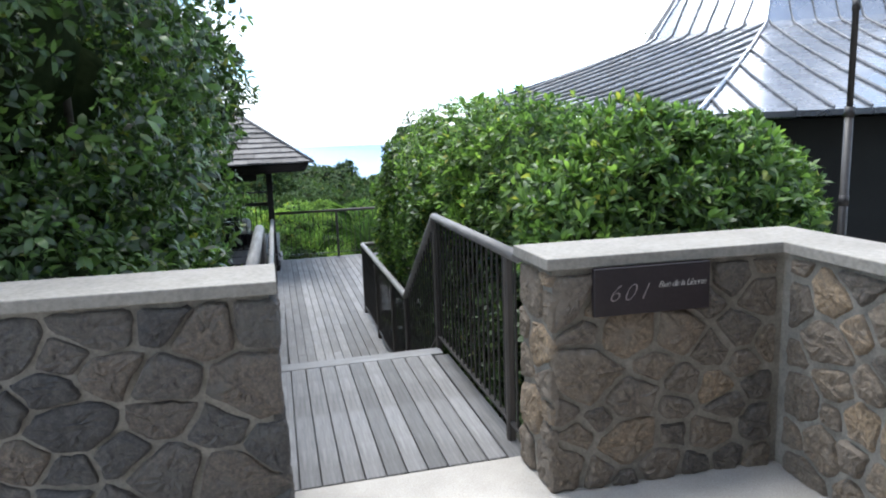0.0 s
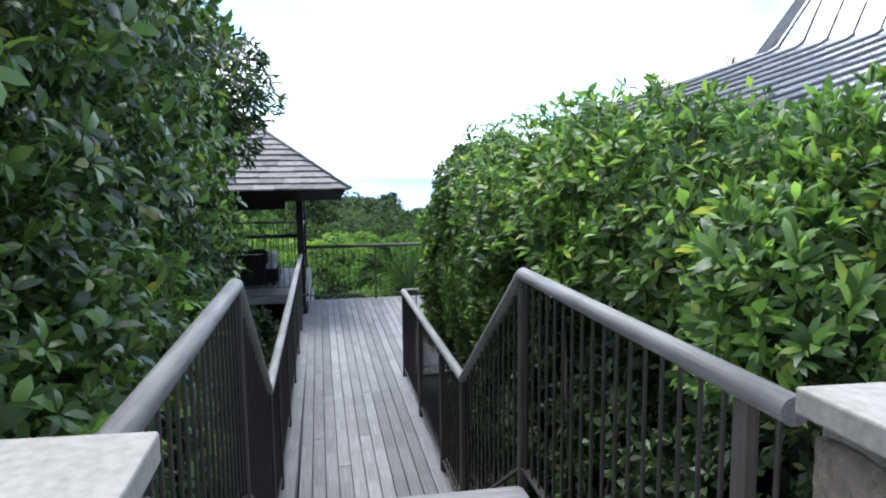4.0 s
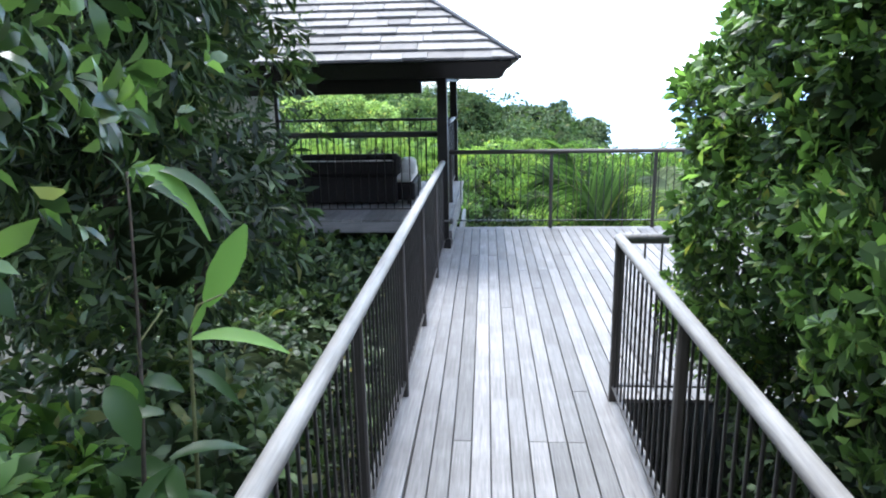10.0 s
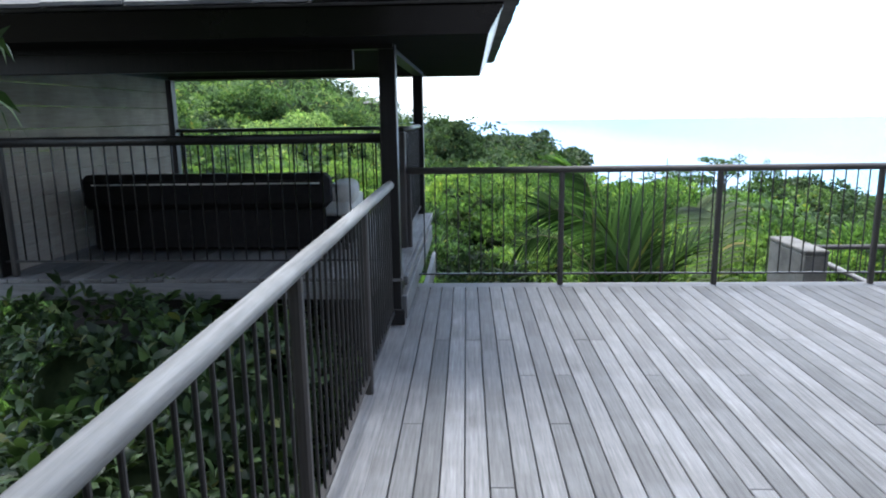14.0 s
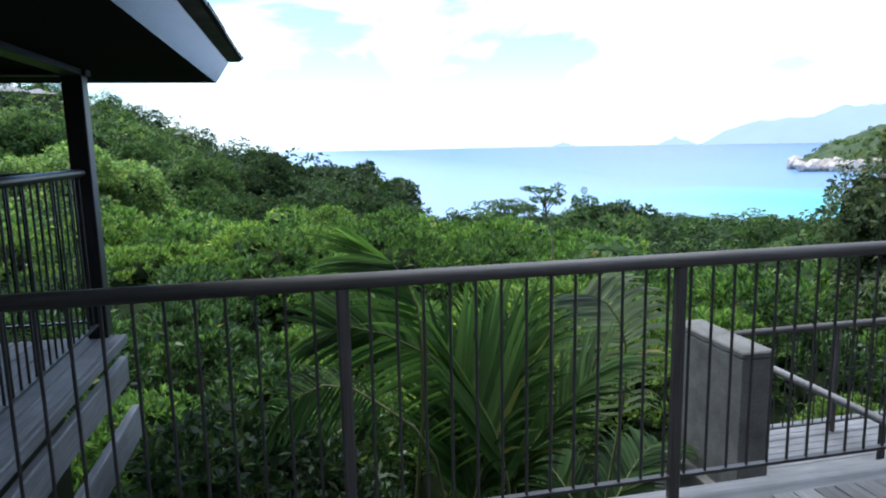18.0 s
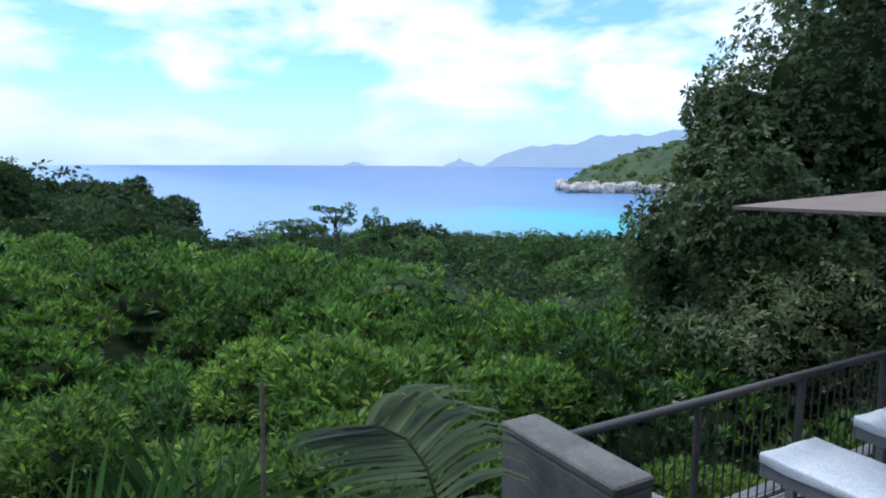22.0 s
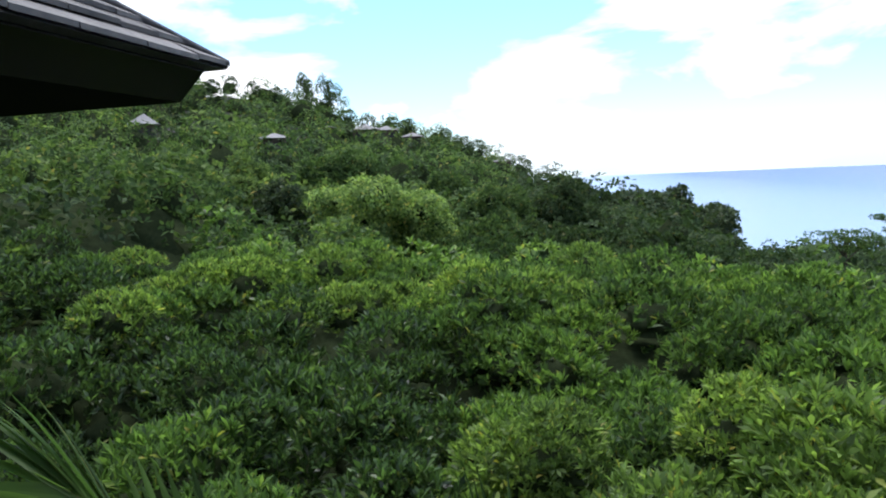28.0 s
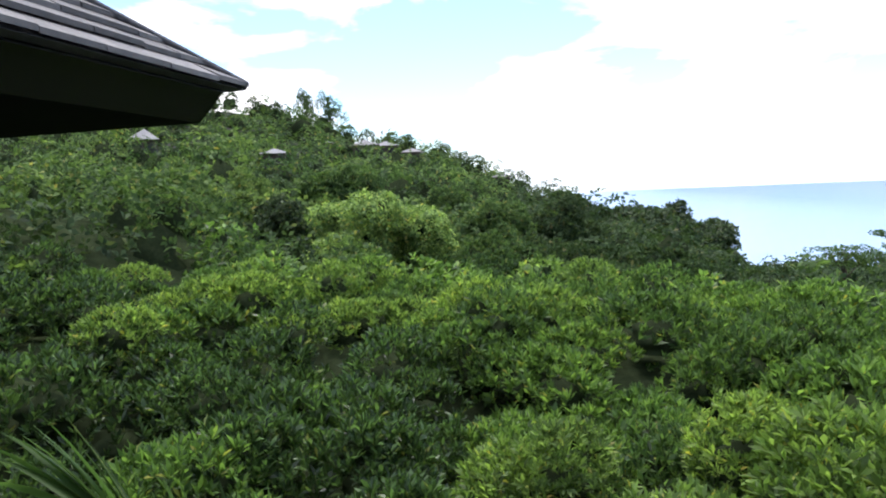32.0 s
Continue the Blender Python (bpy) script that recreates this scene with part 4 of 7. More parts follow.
def decks():
    boards("floor_landing", "weathered grey timber landing boards", 0.571, 1.765, Y0 + 0.006, Y1 - 0.155, ZU, 0.1085, 0.006, [], 1, 0.3, (1.2, 2.8))
    boards("floor_boardwalk", "weathered grey timber boardwalk planks", 0.632, 1.831, Y2, YF - 0.10, 0, 0.109, 0.0065, [7.6, 11.2], 2, 0.42, (1.2, 9.8))
    boards("floor_deck", "weathered silver-grey timber deck planks", 1.831, 5.21, 8.80, YF - 0.112, 0, 0.109, 0.0065, [11.2], 3, 0.42, (1.2, 9.8))
    box("trim", (0.56, Y1 - 0.150, ZU - 0.045), (1.86, Y1, ZU + 0.002), M["deckx"])
    box("trim", (0.46, YF - 0.096, -0.05), (9.0, YF + 0.07, -0.005), M["deckx"])
    box("trim", (0.44, Y2, -0.06), (0.632, 12.80, -0.006), M["deck"])
    box("trim", (1.780, Y0 + 0.01, ZU - 0.06), (1.90, Y1 - 0.156, ZU - 0.010), M["deck"])
    box("trim", (1.80, Y2, -0.06), (1.94, 8.78, -0.006), M["deck"])
    box("trim", (0.44, 12.80, -0.055), (0.64, YF - 0.10, -0.008), M["deck"])
    frame_root = empty("deck_frame", 0, 0, 0)
    tagged(frame_root, "dark timber joists and posts under the deck", "deck frame", kind="structure")
    # frame below
    for x in (0.62, 1.22, 1.80):
        box("joist", (x - 0.03, Y2, -0.24), (x + 0.03, YF - 0.12, -0.036), M["darkwood"], frame_root)
    box("joist", (0.60, YF - 0.10, -0.24), (9.0, YF - 0.04, -0.056), M["darkwood"], frame_root)
    for y in (5.4, 7.4, 9.4, 11.5, 13.6):
        for x in (0.6, 1.8):
            box("support_post", (x - 0.05, y - 0.05, -2.6), (x + 0.05, y + 0.05, -0.24), M["darkwood"], frame_root)
    for x in (2.5, 3.5, 4.8, 6.2):
        box("support_post", (x - 0.05, 13.55, -3.4), (x + 0.05, 13.65, -0.056), M["darkwood"], frame_root)
    box("joist", (0.62, Y0 + 0.06, ZU - 0.26), (0.68, Y1 - 0.02, ZU - 0.05), M["darkwood"], frame_root)
    box("joist", (1.78, Y0 + 0.06, ZU - 0.26), (1.84, Y1 - 0.02, ZU - 0.05), M["darkwood"], frame_root)
    box("underlay", (0.66, Y2 + 0.05, -0.052), (1.90, YF - 0.11, -0.042), M["darkwood"], frame_root)
    box("underlay", (1.905, 8.84, -0.052), (5.15, YF - 0.08, -0.042), M["darkwood"], frame_root)
    box("underlay", (0.66, Y0 + 0.02, ZU - 0.049), (1.77, Y1 - 0.16, ZU - 0.042), M["darkwood"], frame_root)
    # steps
    root = empty("stairs", 0, 0, 0)
    tagged(root, "grey timber steps between landing and boardwalk", "stairs", kind="structure")
    rise, run = ZU / 5, (Y2 - Y1) / 4
    for i in range(4):
        zt = ZU - rise * (i + 1)
        for k in range(2):
            box("tread", (0.60, Y1 + run * i + k * run / 2 + 0.004, zt - 0.035), (1.84, Y1 + run * i + (k + 1) * run / 2 - 0.002, zt), M["deckx"], root)
        box("carriage", (0.64, Y1 + run * i + 0.002, zt - 0.075), (1.80, Y1 + run * (i + 1) - 0.026, zt - 0.037), M["darkwood"], root)
    for i in range(5):
        zt = ZU - rise * i
        box("riser", (0.61, Y1 + run * i - 0.024, zt - rise - 0.0), (1.83, Y1 + run * i - 0.002, zt - 0.048), M["deckx"], root)
    return rise


decks()


# ---- railings ----
def railing(name, label, pts, posts, mat_rail, r=0.036, bar=0.10, z_bottom=0.10, height=1.10, group="railings", first=0.05, squash=0.9, post_w=0.048, bar_mat="darkmetal"):
    """A rounded handrail through points, dark posts, thin bars and a flat bottom rail. pts: rail-top points."""
    root = empty(name, *pts[0][:2], pts[0][2] - height)
    o = Vector(root.location)
    tagged(root, label, "railing", group=group)
    top = [Vector(p) - Vector((0, 0, r * squash)) - o for p in pts]
    part("handrail", tube_bm(top, r, 14, squash), mat_rail, root, "rounded silvered handrail")
    low = [Vector(p) - Vector((0, 0, height - z_bottom)) - o for p in pts]
    for a, b in zip(low, low[1:]):
        bm = bmesh.new()
        d = (b - a)
        L = d.length
        bmesh.ops.create_cube(bm, size=1, matrix=Matrix.Translation((a + b) / 2) @ d.to_track_quat("X", "Z").to_matrix().to_4x4() @ Matrix.Diagonal((L, 0.03, 0.014, 1)))
        part("bottom_rail", bm, M["darkmetal"], root)
    for (x, y, z0, z1) in posts:
        me = box_mesh(post_w, post_w, z1 - z0, 0.010, "post", M["post"])
        ob = link_mesh("post", me, M["post"], root)
        ob.location = Vector((x, y, (z0 + z1) / 2)) - o
    for p, q in zip(pts, pts[1:]):
        p, q = Vector(p), Vector(q)
        flat = Vector((q.x - p.x, q.y - p.y, 0)).length
        n = max(1, int(round(flat / bar)))
        for i in range(n):
            f = (i + 0.5) / n
            c = p.lerp(q, f)
            if any(math.hypot(c.x - a[0], c.y - a[1]) < 0.045 for a in posts):
                continue
            h = height - z_bottom - 0.03
            me = box_mesh(0.012, 0.012, h, 0.003, "baluster", M[bar_mat])
            ob = link_mesh("baluster", me, M[bar_mat], root)
            ob.location = Vector((c.x, c.y, c.z - 0.04 - h / 2)) - o
    return root


RH = 1.10
railing("railing", "dark metal railing with silvered handrail beside steps and boardwalk",
        [(XL, 1.94, ZU + RH), (XL, Y1, ZU + RH), (0.522, 5.25, RH), (0.497, 12.87, RH)],
        [(0.525 - 0.0035 * (y - 5.25), y, z - 0.20, z + RH - 0.05) for y, z in ((2.10, ZU), (Y1, ZU), (5.25, 0), (6.05, 0), (7.40, 0), (8.82, 0), (10.14, 0), (11.59, 0))], M["rail"], 0.036)
railing("railing", "dark metal railing with silvered handrail turning a corner",
        [(XR, 1.94, ZU + RH), (XR, Y1, ZU + RH), (XR, 5.25, RH), (XR, 8.80, RH), (3.3, 8.80, RH)],
        [(XR, y, z - 0.20, z + RH - 0.05) for y, z in ((2.10, ZU), (Y1, ZU), (5.25, 0), (6.1, 0), (7.40, 0), (8.80, 0))] + [(3.2, 8.8, -0.1, RH - 0.05)], M["rail"], 0.036)
railing("railing", "dark metal railing along the deck edge above the slope",
        [(0.50, YF, RH), (9.0, YF, RH)],
        [(x, YF, -0.12, RH - 0.05) for x in (0.52, 1.92, 3.335, 4.75, 6.16, 7.57, 8.98)], M["railx"], 0.034, 0.105)


# ---- entrance walls ----
def clip_half(poly, m, n):
    """The part of a polygon on the near side of the line through m with normal n."""
    out = []
    for i in range(len(poly)):
        a, b = poly[i - 1], poly[i]
        da, db = (a - m).dot(n), (b - m).dot(n)
        if (da < 0) != (db < 0):
            out.append(a.lerp(b, da / (da - db)))
        if db < 0:
            out.append(b)
    return out


def rubble(w, h, sx, sy, seed):
    """Uneven many-sided stone outlines, a little wider than tall, that fill a face w by h."""
    rnd = random.Random(seed)
    sites = []
    for _ in range(int(24 * w * h / (sx * sy))):
        p, k = Vector((rnd.uniform(0.02, w - 0.02), rnd.uniform(0.02, h - 0.02))), rnd.choice((0.6, 0.85, 1.0, 1.25))
        if all(((p.x - q.x) / sx) ** 2 + ((p.y - q.y) / sy) ** 2 > (0.40 * (k + kq)) ** 2 for q, kq in sites):
            sites.append((p, k))
    out = []
    for p, k in sites:
        poly = [Vector(c) for c in ((0, 0), (w, 0), (w, h), (0, h))]
        for q, kq in sites:
            if q is not p and abs(q.x - p.x) < 2.6 * sx and abs(q.y - p.y) < 2.6 * sy and len(poly) > 2:
                f = k / (k + kq)
                n = Vector(((q.x - p.x) / sx ** 2, (q.y - p.y) / sy ** 2))
                poly = clip_half(poly, p.lerp(q, f), n)
        # break straight sides a little
        rough = []
        for i in range(len(poly)):
            a, b = poly[i - 1], poly[i]
            L = (b - a).length
            rough.append(a)
            if L > 0.09:
                mid = a.lerp(b, rnd.uniform(0.4, 0.6)) + Vector((rnd.uniform(-1, 1), rnd.uniform(-1, 1))) * 0.045 * L
                rough.append(Vector((min(w, max(0, mid.x)), min(h, max(0, mid.y)))))
        if len(rough) > 3:
            out.append([(v.x, v.y) for v in rough])
    return out


def stone_face(root, o, ux, w, h, seed, material="stone", sx=0.27, sy=0.22, joint=0.0115, proud=0.026):
    """Rubble stones on an upright face from o along ux, facing right-hand out."""
    ux = Vector(ux).normalized()
    nx = Vector((ux.y, -ux.x, 0))
    rnd = random.Random(seed)
    o = Vector(o)
    for poly in rubble(w, h, sx, sy, seed):
        c = Vector((sum(p[0] for p in poly) / len(poly), sum(p[1] for p in poly) / len(poly)))
        P = [Vector(p) for p in poly]
        # cut the corners for a rounded outline
        R = []
        for i in range(len(P)):
            a, b, d = P[i - 1], P[i], P[(i + 1) % len(P)]
            if (a - b).length < 1e-4 or (d - b).length < 1e-4:
                continue
            R += [b.lerp(a, 0.2), b.lerp(d, 0.2)]
        if len(R) < 5:
            continue
        # chip the outline between the corners
        fine = []
        for i in range(len(R)):
            a, b = R[i], R[(i + 1) % len(R)]
            m = max(1, int((b - a).length / 0.035))
            for j in range(m):
                fine.append(a.lerp(b, j / m) + Vector((rnd.uniform(-1, 1), rnd.uniform(-1, 1))) * 0.0055)
        R = fine
        span = min((p - c).length for p in R)
        if span < 0.025:
            continue
        bm = bmesh.new()
        top = proud * rnd.uniform(0.6, 1.3)
        rings = []
        for k, dep in ((1.0, -0.02), (0.985, 0.25 * top), (0.93, 0.72 * top), (0.80, top), (0.55, top * 1.12), (0.27, top * 1.1)):
            ring = []
            for p in R:
                q = c + (p - c) * max(0.3, 1 - joint / span) * k
                jit = 0 if dep < 0 else rnd.uniform(-0.0065, 0.0065)
                v = o + ux * q.x + Vector((0, 0, q.y)) + nx * (dep + jit)
                ring.append(bm.verts.new(v))
            rings.append(ring)
        for a, b in zip(rings, rings[1:]):
            for i in range(len(a)):
                bm.faces.new((a[i], a[(i + 1) % len(a)], b[(i + 1) % len(a)], b[i]))
        bm.faces.new(rings[-1])
        bmesh.ops.recalc_face_normals(bm, faces=bm.faces[:])
        part("stone", bm, M[material], root)


CAPZ = 2.050


def stone_wall(name, label, outline, faces, seed):
    root = empty(name, 0, 0, 0)
    tagged(root, label, "wall", kind="structure")
    for (z0, z1, off, nm, mt) in ((0.3, CAPZ, -0.035, "mortar", M["mortar"]), (CAPZ, CAPZ + 0.056, 0.0, "coping", M["cap"])):
        bm = bmesh.new()
        n = len(outline)
        pts = []
        for i in range(n):
            a, b, d = (Vector(outline[i - 1]), Vector(outline[i]), Vector(outline[(i + 1) % n]))
            n1 = Vector(((b - a).y, -(b - a).x)).normalized()
            n2 = Vector(((d - b).y, -(d - b).x)).normalized()
            m = (n1 + n2) / max(0.3, (1 + n1.dot(n2)))
            pts.append(b + m * off)
        lo = [bm.verts.new((p.x, p.y, z0)) for p in pts]
        hi = [bm.verts.new((p.x, p.y, z1)) for p in pts]
        for i in range(n):
            bm.faces.new((lo[i], lo[(i + 1) % n], hi[(i + 1) % n], hi[i]))
        bm.faces.new(hi)
        bm.faces.new(list(reversed(lo)))
        bmesh.ops.recalc_face_normals(bm, faces=bm.faces[:])
        if nm == "coping":
            bmesh.ops.bevel(bm, geom=bm.edges[:], offset=0.006, segments=2, affect="EDGES", profile=0.5)
        part(nm, bm, mt, root, "pale cast stone coping" if nm == "coping" else "")
    for k, (a, b) in enumerate(faces):
        a, b = Vector(outline[a]), Vector(outline[b])
        d = (b - a).normalized()
        nrm = Vector((d.y, -d.x))
        o = a + d * 0.012 - nrm * 0.035
        stone_face(root, (o.x, o.y, ZU - 0.02), (d.x, d.y, 0), (b - a).length - 0.008, CAPZ - ZU + 0.01, seed + k, *(("stone_grey", 0.33, 0.25, 0.0075) if name.endswith("west") else ("stone", 0.27, 0.22)))
    return root


# outlines run so that the outside lies to the right of each edge
stone_wall("wall_entrance_west", "rubble stone entrance wall with pale coping", [(-4.5, 1.82), (0.656, 1.493), (0.650, 1.915), (-4.5, 2.25)], [(0, 1), (1, 2)], 11)
stone_wall("wall_entrance_east", "rubble stone entrance wall with name plate", [(1.824, 1.457), (3.008, 1.397), (2.87, -1.6), (3.27, -1.62), (3.385, 1.815), (1.823, 1.896)], [(0, 1), (1, 2), (5, 0)], 31)


def pad():
    bm = bmesh.new()
    bmesh.ops.create_cube(bm, size=1, matrix=Matrix.Translation((-0.8, -1.615, ZU - 0.06)) @ Matrix.Diagonal((11.0, 7.0, 0.12, 1)))
    bmesh.ops.bevel(bm, geom=bm.edges[:], offset=0.008, segments=1, affect="EDGES")
    me = bpy.data.meshes.new("pavement")
    bm.to_mesh(me)
    bm.free()
    tagged(link_mesh("pavement", me, M["pad"]), "pale washed aggregate paving before the entrance", "paving", kind="structure")


pad()
# Unseen screen added behind the start to keep south light off the entrance walls.
box("wall_south", (-2.2, -2.9, 0.8), (6.5, -2.5, 8.6), M["darkwood"])
tagged(bpy.data.objects["wall_south"], "unseen dark screen added to block light from the south", "wall", kind="structure")


def text_part(body, size, m, parent, material, shear=0.0, label="", space=1.0):
    cu = bpy.data.curves.new("lettering", "FONT")
    cu.body, cu.size, cu.extrude, cu.shear, cu.offset = body, size, 0.001, shear, -size * 0.026
    cu.space_character = space
    tmp = bpy.data.objects.new("lettering", cu)
    me = bpy.data.meshes.new_from_object(tmp)
    bpy.data.objects.remove(tmp)
    me.name = "lettering"
    ob = link_mesh("lettering", me, material, parent, label)
    ob.matrix_local = m
    return ob


def name_plate():
    a, b = Vector((1.824, 1.457)), Vector((3.008, 1.397))
    d = (b - a).normalized()
    ang = math.degrees(math.atan2(d.y, d.x))
    c = a + d * 0.502 + Vector((d.y, -d.x)) * 0.004
    root = empty("name_plate", c.x, c.y, 1.936, ang)
    tagged(root, "dark slate name plate with pale script lettering", "sign")
    ob = link_mesh("plate", box_mesh(0.575, 0.034, 0.224, 0.003, "plate", M["plate"]), M["plate"], root)
    text_part("601", 0.115, pose(-0.225, -0.0185, -0.045, 90, 0, 0), root, M["dimink"], 0.45, "thin pale numerals", 1.25)
    text_part("Rue de la Liberté", 0.042, pose(0.025, -0.0185, 0.006, 90, 0, 0), root, M["ink"], 0.35, "small pale script", 0.85)


name_plate()


# ---- pavilion ----
PVX0, PVY1 = -2.62, 16.245
PZ = 0.365


def pavilion():
    root = empty("pavilion", -1.1, 14.6, PZ)
    tagged(root, "dark timber garden pavilion with a shingled hipped roof", "pavilion")
    o = Vector(root.location)

    def b(name, lo, hi, m, bev=0.004, label=""):
        return box(name, Vector(lo) - o, Vector(hi) - o, m, root, bev, label)

    # platform boards run along y
    n = 27
    w = (0.575 - (-2.75)) / n
    for i in range(n):
        x = -2.75 + i * w
        b("board", (x + 0.003, 12.86, PZ - 0.03), (x + w - 0.003, 16.24, PZ), M["deck"], 0.003)
    for k, (ex, zb, zt) in enumerate(((0.61, 0.300, PZ + 0.004), (0.60, 0.035, 0.215), (0.645, -0.355, -0.135))):
        b("side_board", (ex - (0.034 if k == 0 else 0.05), 12.90 if k < 2 else YF + 0.08, zb), (ex, 16.24 + 0.01 * k, zt), M["deck"], 0.006)
    b("frame", (-2.70, 13.05, 0.14), (0.30, 16.15, PZ - 0.034), M["darkwood"])
    # solid dark block added in place of the shade under the platform
    b("frame", (-2.60, 13.75, -0.60), (0.30, 15.9, 0.14), M["darkwood"])
    b("front_board", (-2.75, 12.86, 0.20), (0.25, 12.90, PZ - 0.034), M["deckx"])
    for x, y in ((-2.5, 13.1), (-2.5, 16.0), (0.1, 16.0)):
        b("pier", (x - 0.12, y - 0.12, -3.4), (x + 0.12, y + 0.12, -0.55), M["concrete"])
    # posts
    for x, y, z0 in ((0.50, 12.92, 0.0), (0.455, PVY1 - 0.01, PZ), (PVX0, 12.95, PZ), (PVX0, PVY1, PZ)):
        b("post", (x - 0.06, y - 0.06, z0), (x + 0.06, y + 0.06, 2.10), M["darkwood"], 0.006)
    b("post_foot", (0.42, 12.84, 0.0), (0.585, 13.01, 0.12), M["darkwood"], 0.006)
    # ring beam and soffit
    for lo, hi in (((PVX0 - 0.05, 12.83, 2.03), (0.55, 12.94, 2.20)), ((PVX0 - 0.05, 16.14, 2.03), (0.55, 16.25, 2.20)),
                   ((0.42, 12.94, 2.03), (0.53, 16.14, 2.20)), ((PVX0 - 0.05, 12.94, 2.03), (PVX0 + 0.06, 16.14, 2.20))):
        b("beam", lo, hi, M["darkwood"])
    X0, X1, Ya, Yb, ZE = -3.67, 1.385, 12.18, 17.235, 2.235
    s, e = 0.175, 0.085
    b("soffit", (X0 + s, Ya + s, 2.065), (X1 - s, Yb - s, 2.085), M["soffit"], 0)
    # sloping dark fascia between soffit and eave
    ring = lambda v: [(X0 + v, Ya + v), (X1 - v, Ya + v), (X1 - v, Yb - v), (X0 + v, Yb - v)]
    for i in range(4):
        (p, q), (pi, qi) = [(c[i], c[(i + 1) % 4]) for c in (ring(e), ring(s))]
        bm = bmesh.new()
        vs = [bm.verts.new(Vector(v) - o) for v in ((*p, ZE - 0.012), (*q, ZE - 0.012), (*qi, 2.064), (*pi, 2.064), (*p, ZE + 0.0), (*q, ZE + 0.0), (*qi, 2.082), (*pi, 2.082))]
        for f in ((0, 1, 2, 3), (7, 6, 5, 4), (0, 4, 5, 1), (1, 5, 6, 2), (2, 6, 7, 3), (3, 7, 4, 0)):
            bm.faces.new([vs[i] for i in f])
        bmesh.ops.recalc_face_normals(bm, faces=bm.faces[:])
        part("fascia", bm, M["gloss"], root, "glossy dark fascia board")
    # deep lintel that hangs under the front eave
    b("lintel", (PVX0 - 0.05, 12.86, 1.895), (0.26, 12.93, 2.05), M["darkwood"], 0.006)
    # roof deck and shingles
    cx, cy, half = (X0 + X1) / 2, (Ya + Yb) / 2, (X1 - X0) / 2
    pitch = 0.71
    za = ZE + pitch * half
    bm = bmesh.new()
    A = bm.verts.new(Vector((cx, cy, za)) - o)
    C = [bm.verts.new(Vector((x, y, ZE + 0.004)) - o) for x, y in ((X0, Ya), (X1, Ya), (X1, Yb), (X0, Yb))]
    for i in range(4):
        bm.faces.new((C[i], C[(i + 1) % 4], A))
    bm.faces.new(list(reversed(C)))
    roof = part("roof", bm, M["shingle"], root, "weathered grey shingle roof")
    rnd = random.Random(21)
    rows = 18
    L = half * math.sqrt(1 + pitch * pitch)
    ex = L / rows
    rest = []
    for side in range(4):
        ang = side * 90
        # local: along s, up the slope u, for the side whose eave faces -y
        T = Matrix.Translation(Vector((cx, cy, 0)) - o) @ Matrix.Rotation(radians(ang), 4, "Z")
        slope = math.atan(pitch)
        for r in range(rows):
            u0 = r * ex
            y0 = -half + u0 * math.cos(slope)
            z0 = ZE + u0 * math.sin(slope)
            wrow = -y0
            x = -wrow
            while x < wrow - 0.03:
                w = min(rnd.uniform(0.24, 0.52), wrow - x)
                if wrow - x - w < 0.1:
                    w = wrow - x
                ln = ex * 1.25
                lift = 0.029 + rnd.uniform(-0.004, 0.008)
                a0, a1 = x + 0.003, x + w - 0.003
                yb = y0 - 0.012 - rnd.uniform(0, 0.012)
                yt = y0 + ln * math.cos(slope)
                zt = z0 + ln * math.sin(slope)
                lim = -yt
                t0, t1 = max(a0, -max(lim, 0.02)), min(a1, max(lim, 0.02))
                if t1 < t0 + 0.01:
                    t0 = t1 = max(-max(lim, 0.02), min(max(lim, 0.02), (a0 + a1) / 2))
                    t0 -= 0.01
                    t1 += 0.01
                vs = [(a0, yb, z0 + lift - 0.016), (a1, yb, z0 + lift - 0.016), (t1, yt, zt + 0.004), (t0, yt, zt + 0.004),
                      (a0, yb, z0 + lift + 0.008), (a1, yb, z0 + lift + 0.008), (t1, yt, zt + 0.012), (t0, yt, zt + 0.012)]
                if side in (0, 1):
                    bm = bmesh.new()
                    vv = [bm.verts.new(T @ Vector(v)) for v in vs]
                    for f in ((4, 5, 6, 7), (0, 1, 5, 4), (1, 2, 6, 5), (3, 0, 4, 7), (3, 2, 1, 0)):
                        bm.faces.new([vv[i] for i in f])
                    part("shingle", bm, M["shinglepiece"], roof)
                else:
                    rest.append([T @ Vector(v) for v in vs])
                x += w
    bm = bmesh.new()
    for vs in rest:
        vv = [bm.verts.new(v) for v in vs]
        for f in ((4, 5, 6, 7), (0, 1, 5, 4), (1, 2, 6, 5), (3, 0, 4, 7), (3, 2, 1, 0)):
            bm.faces.new([vv[i] for i in f])
    part("shingles", bm, M["shingle"], roof)["kind"] = "stuff"
    for i, (x, y) in enumerate(((X0, Ya), (X1, Ya), (X1, Yb), (X0, Yb))):
        bm = tube_bm([Vector((x, y, ZE + 0.03)) - o, Vector((cx, cy, za + 0.04)) - o], 0.045, 6, 0.5)
        part("hip_ridge", bm, M["shingle"], roof)
    # west wall of pale boards
    for i in range(9):
        z = PZ + i * 0.19
        b("wall_board", (PVX0 - 0.03, 13.02, z), (PVX0 + 0.02, 16.13, min(z + 0.184, 2.05)), M["cream"], 0.006)


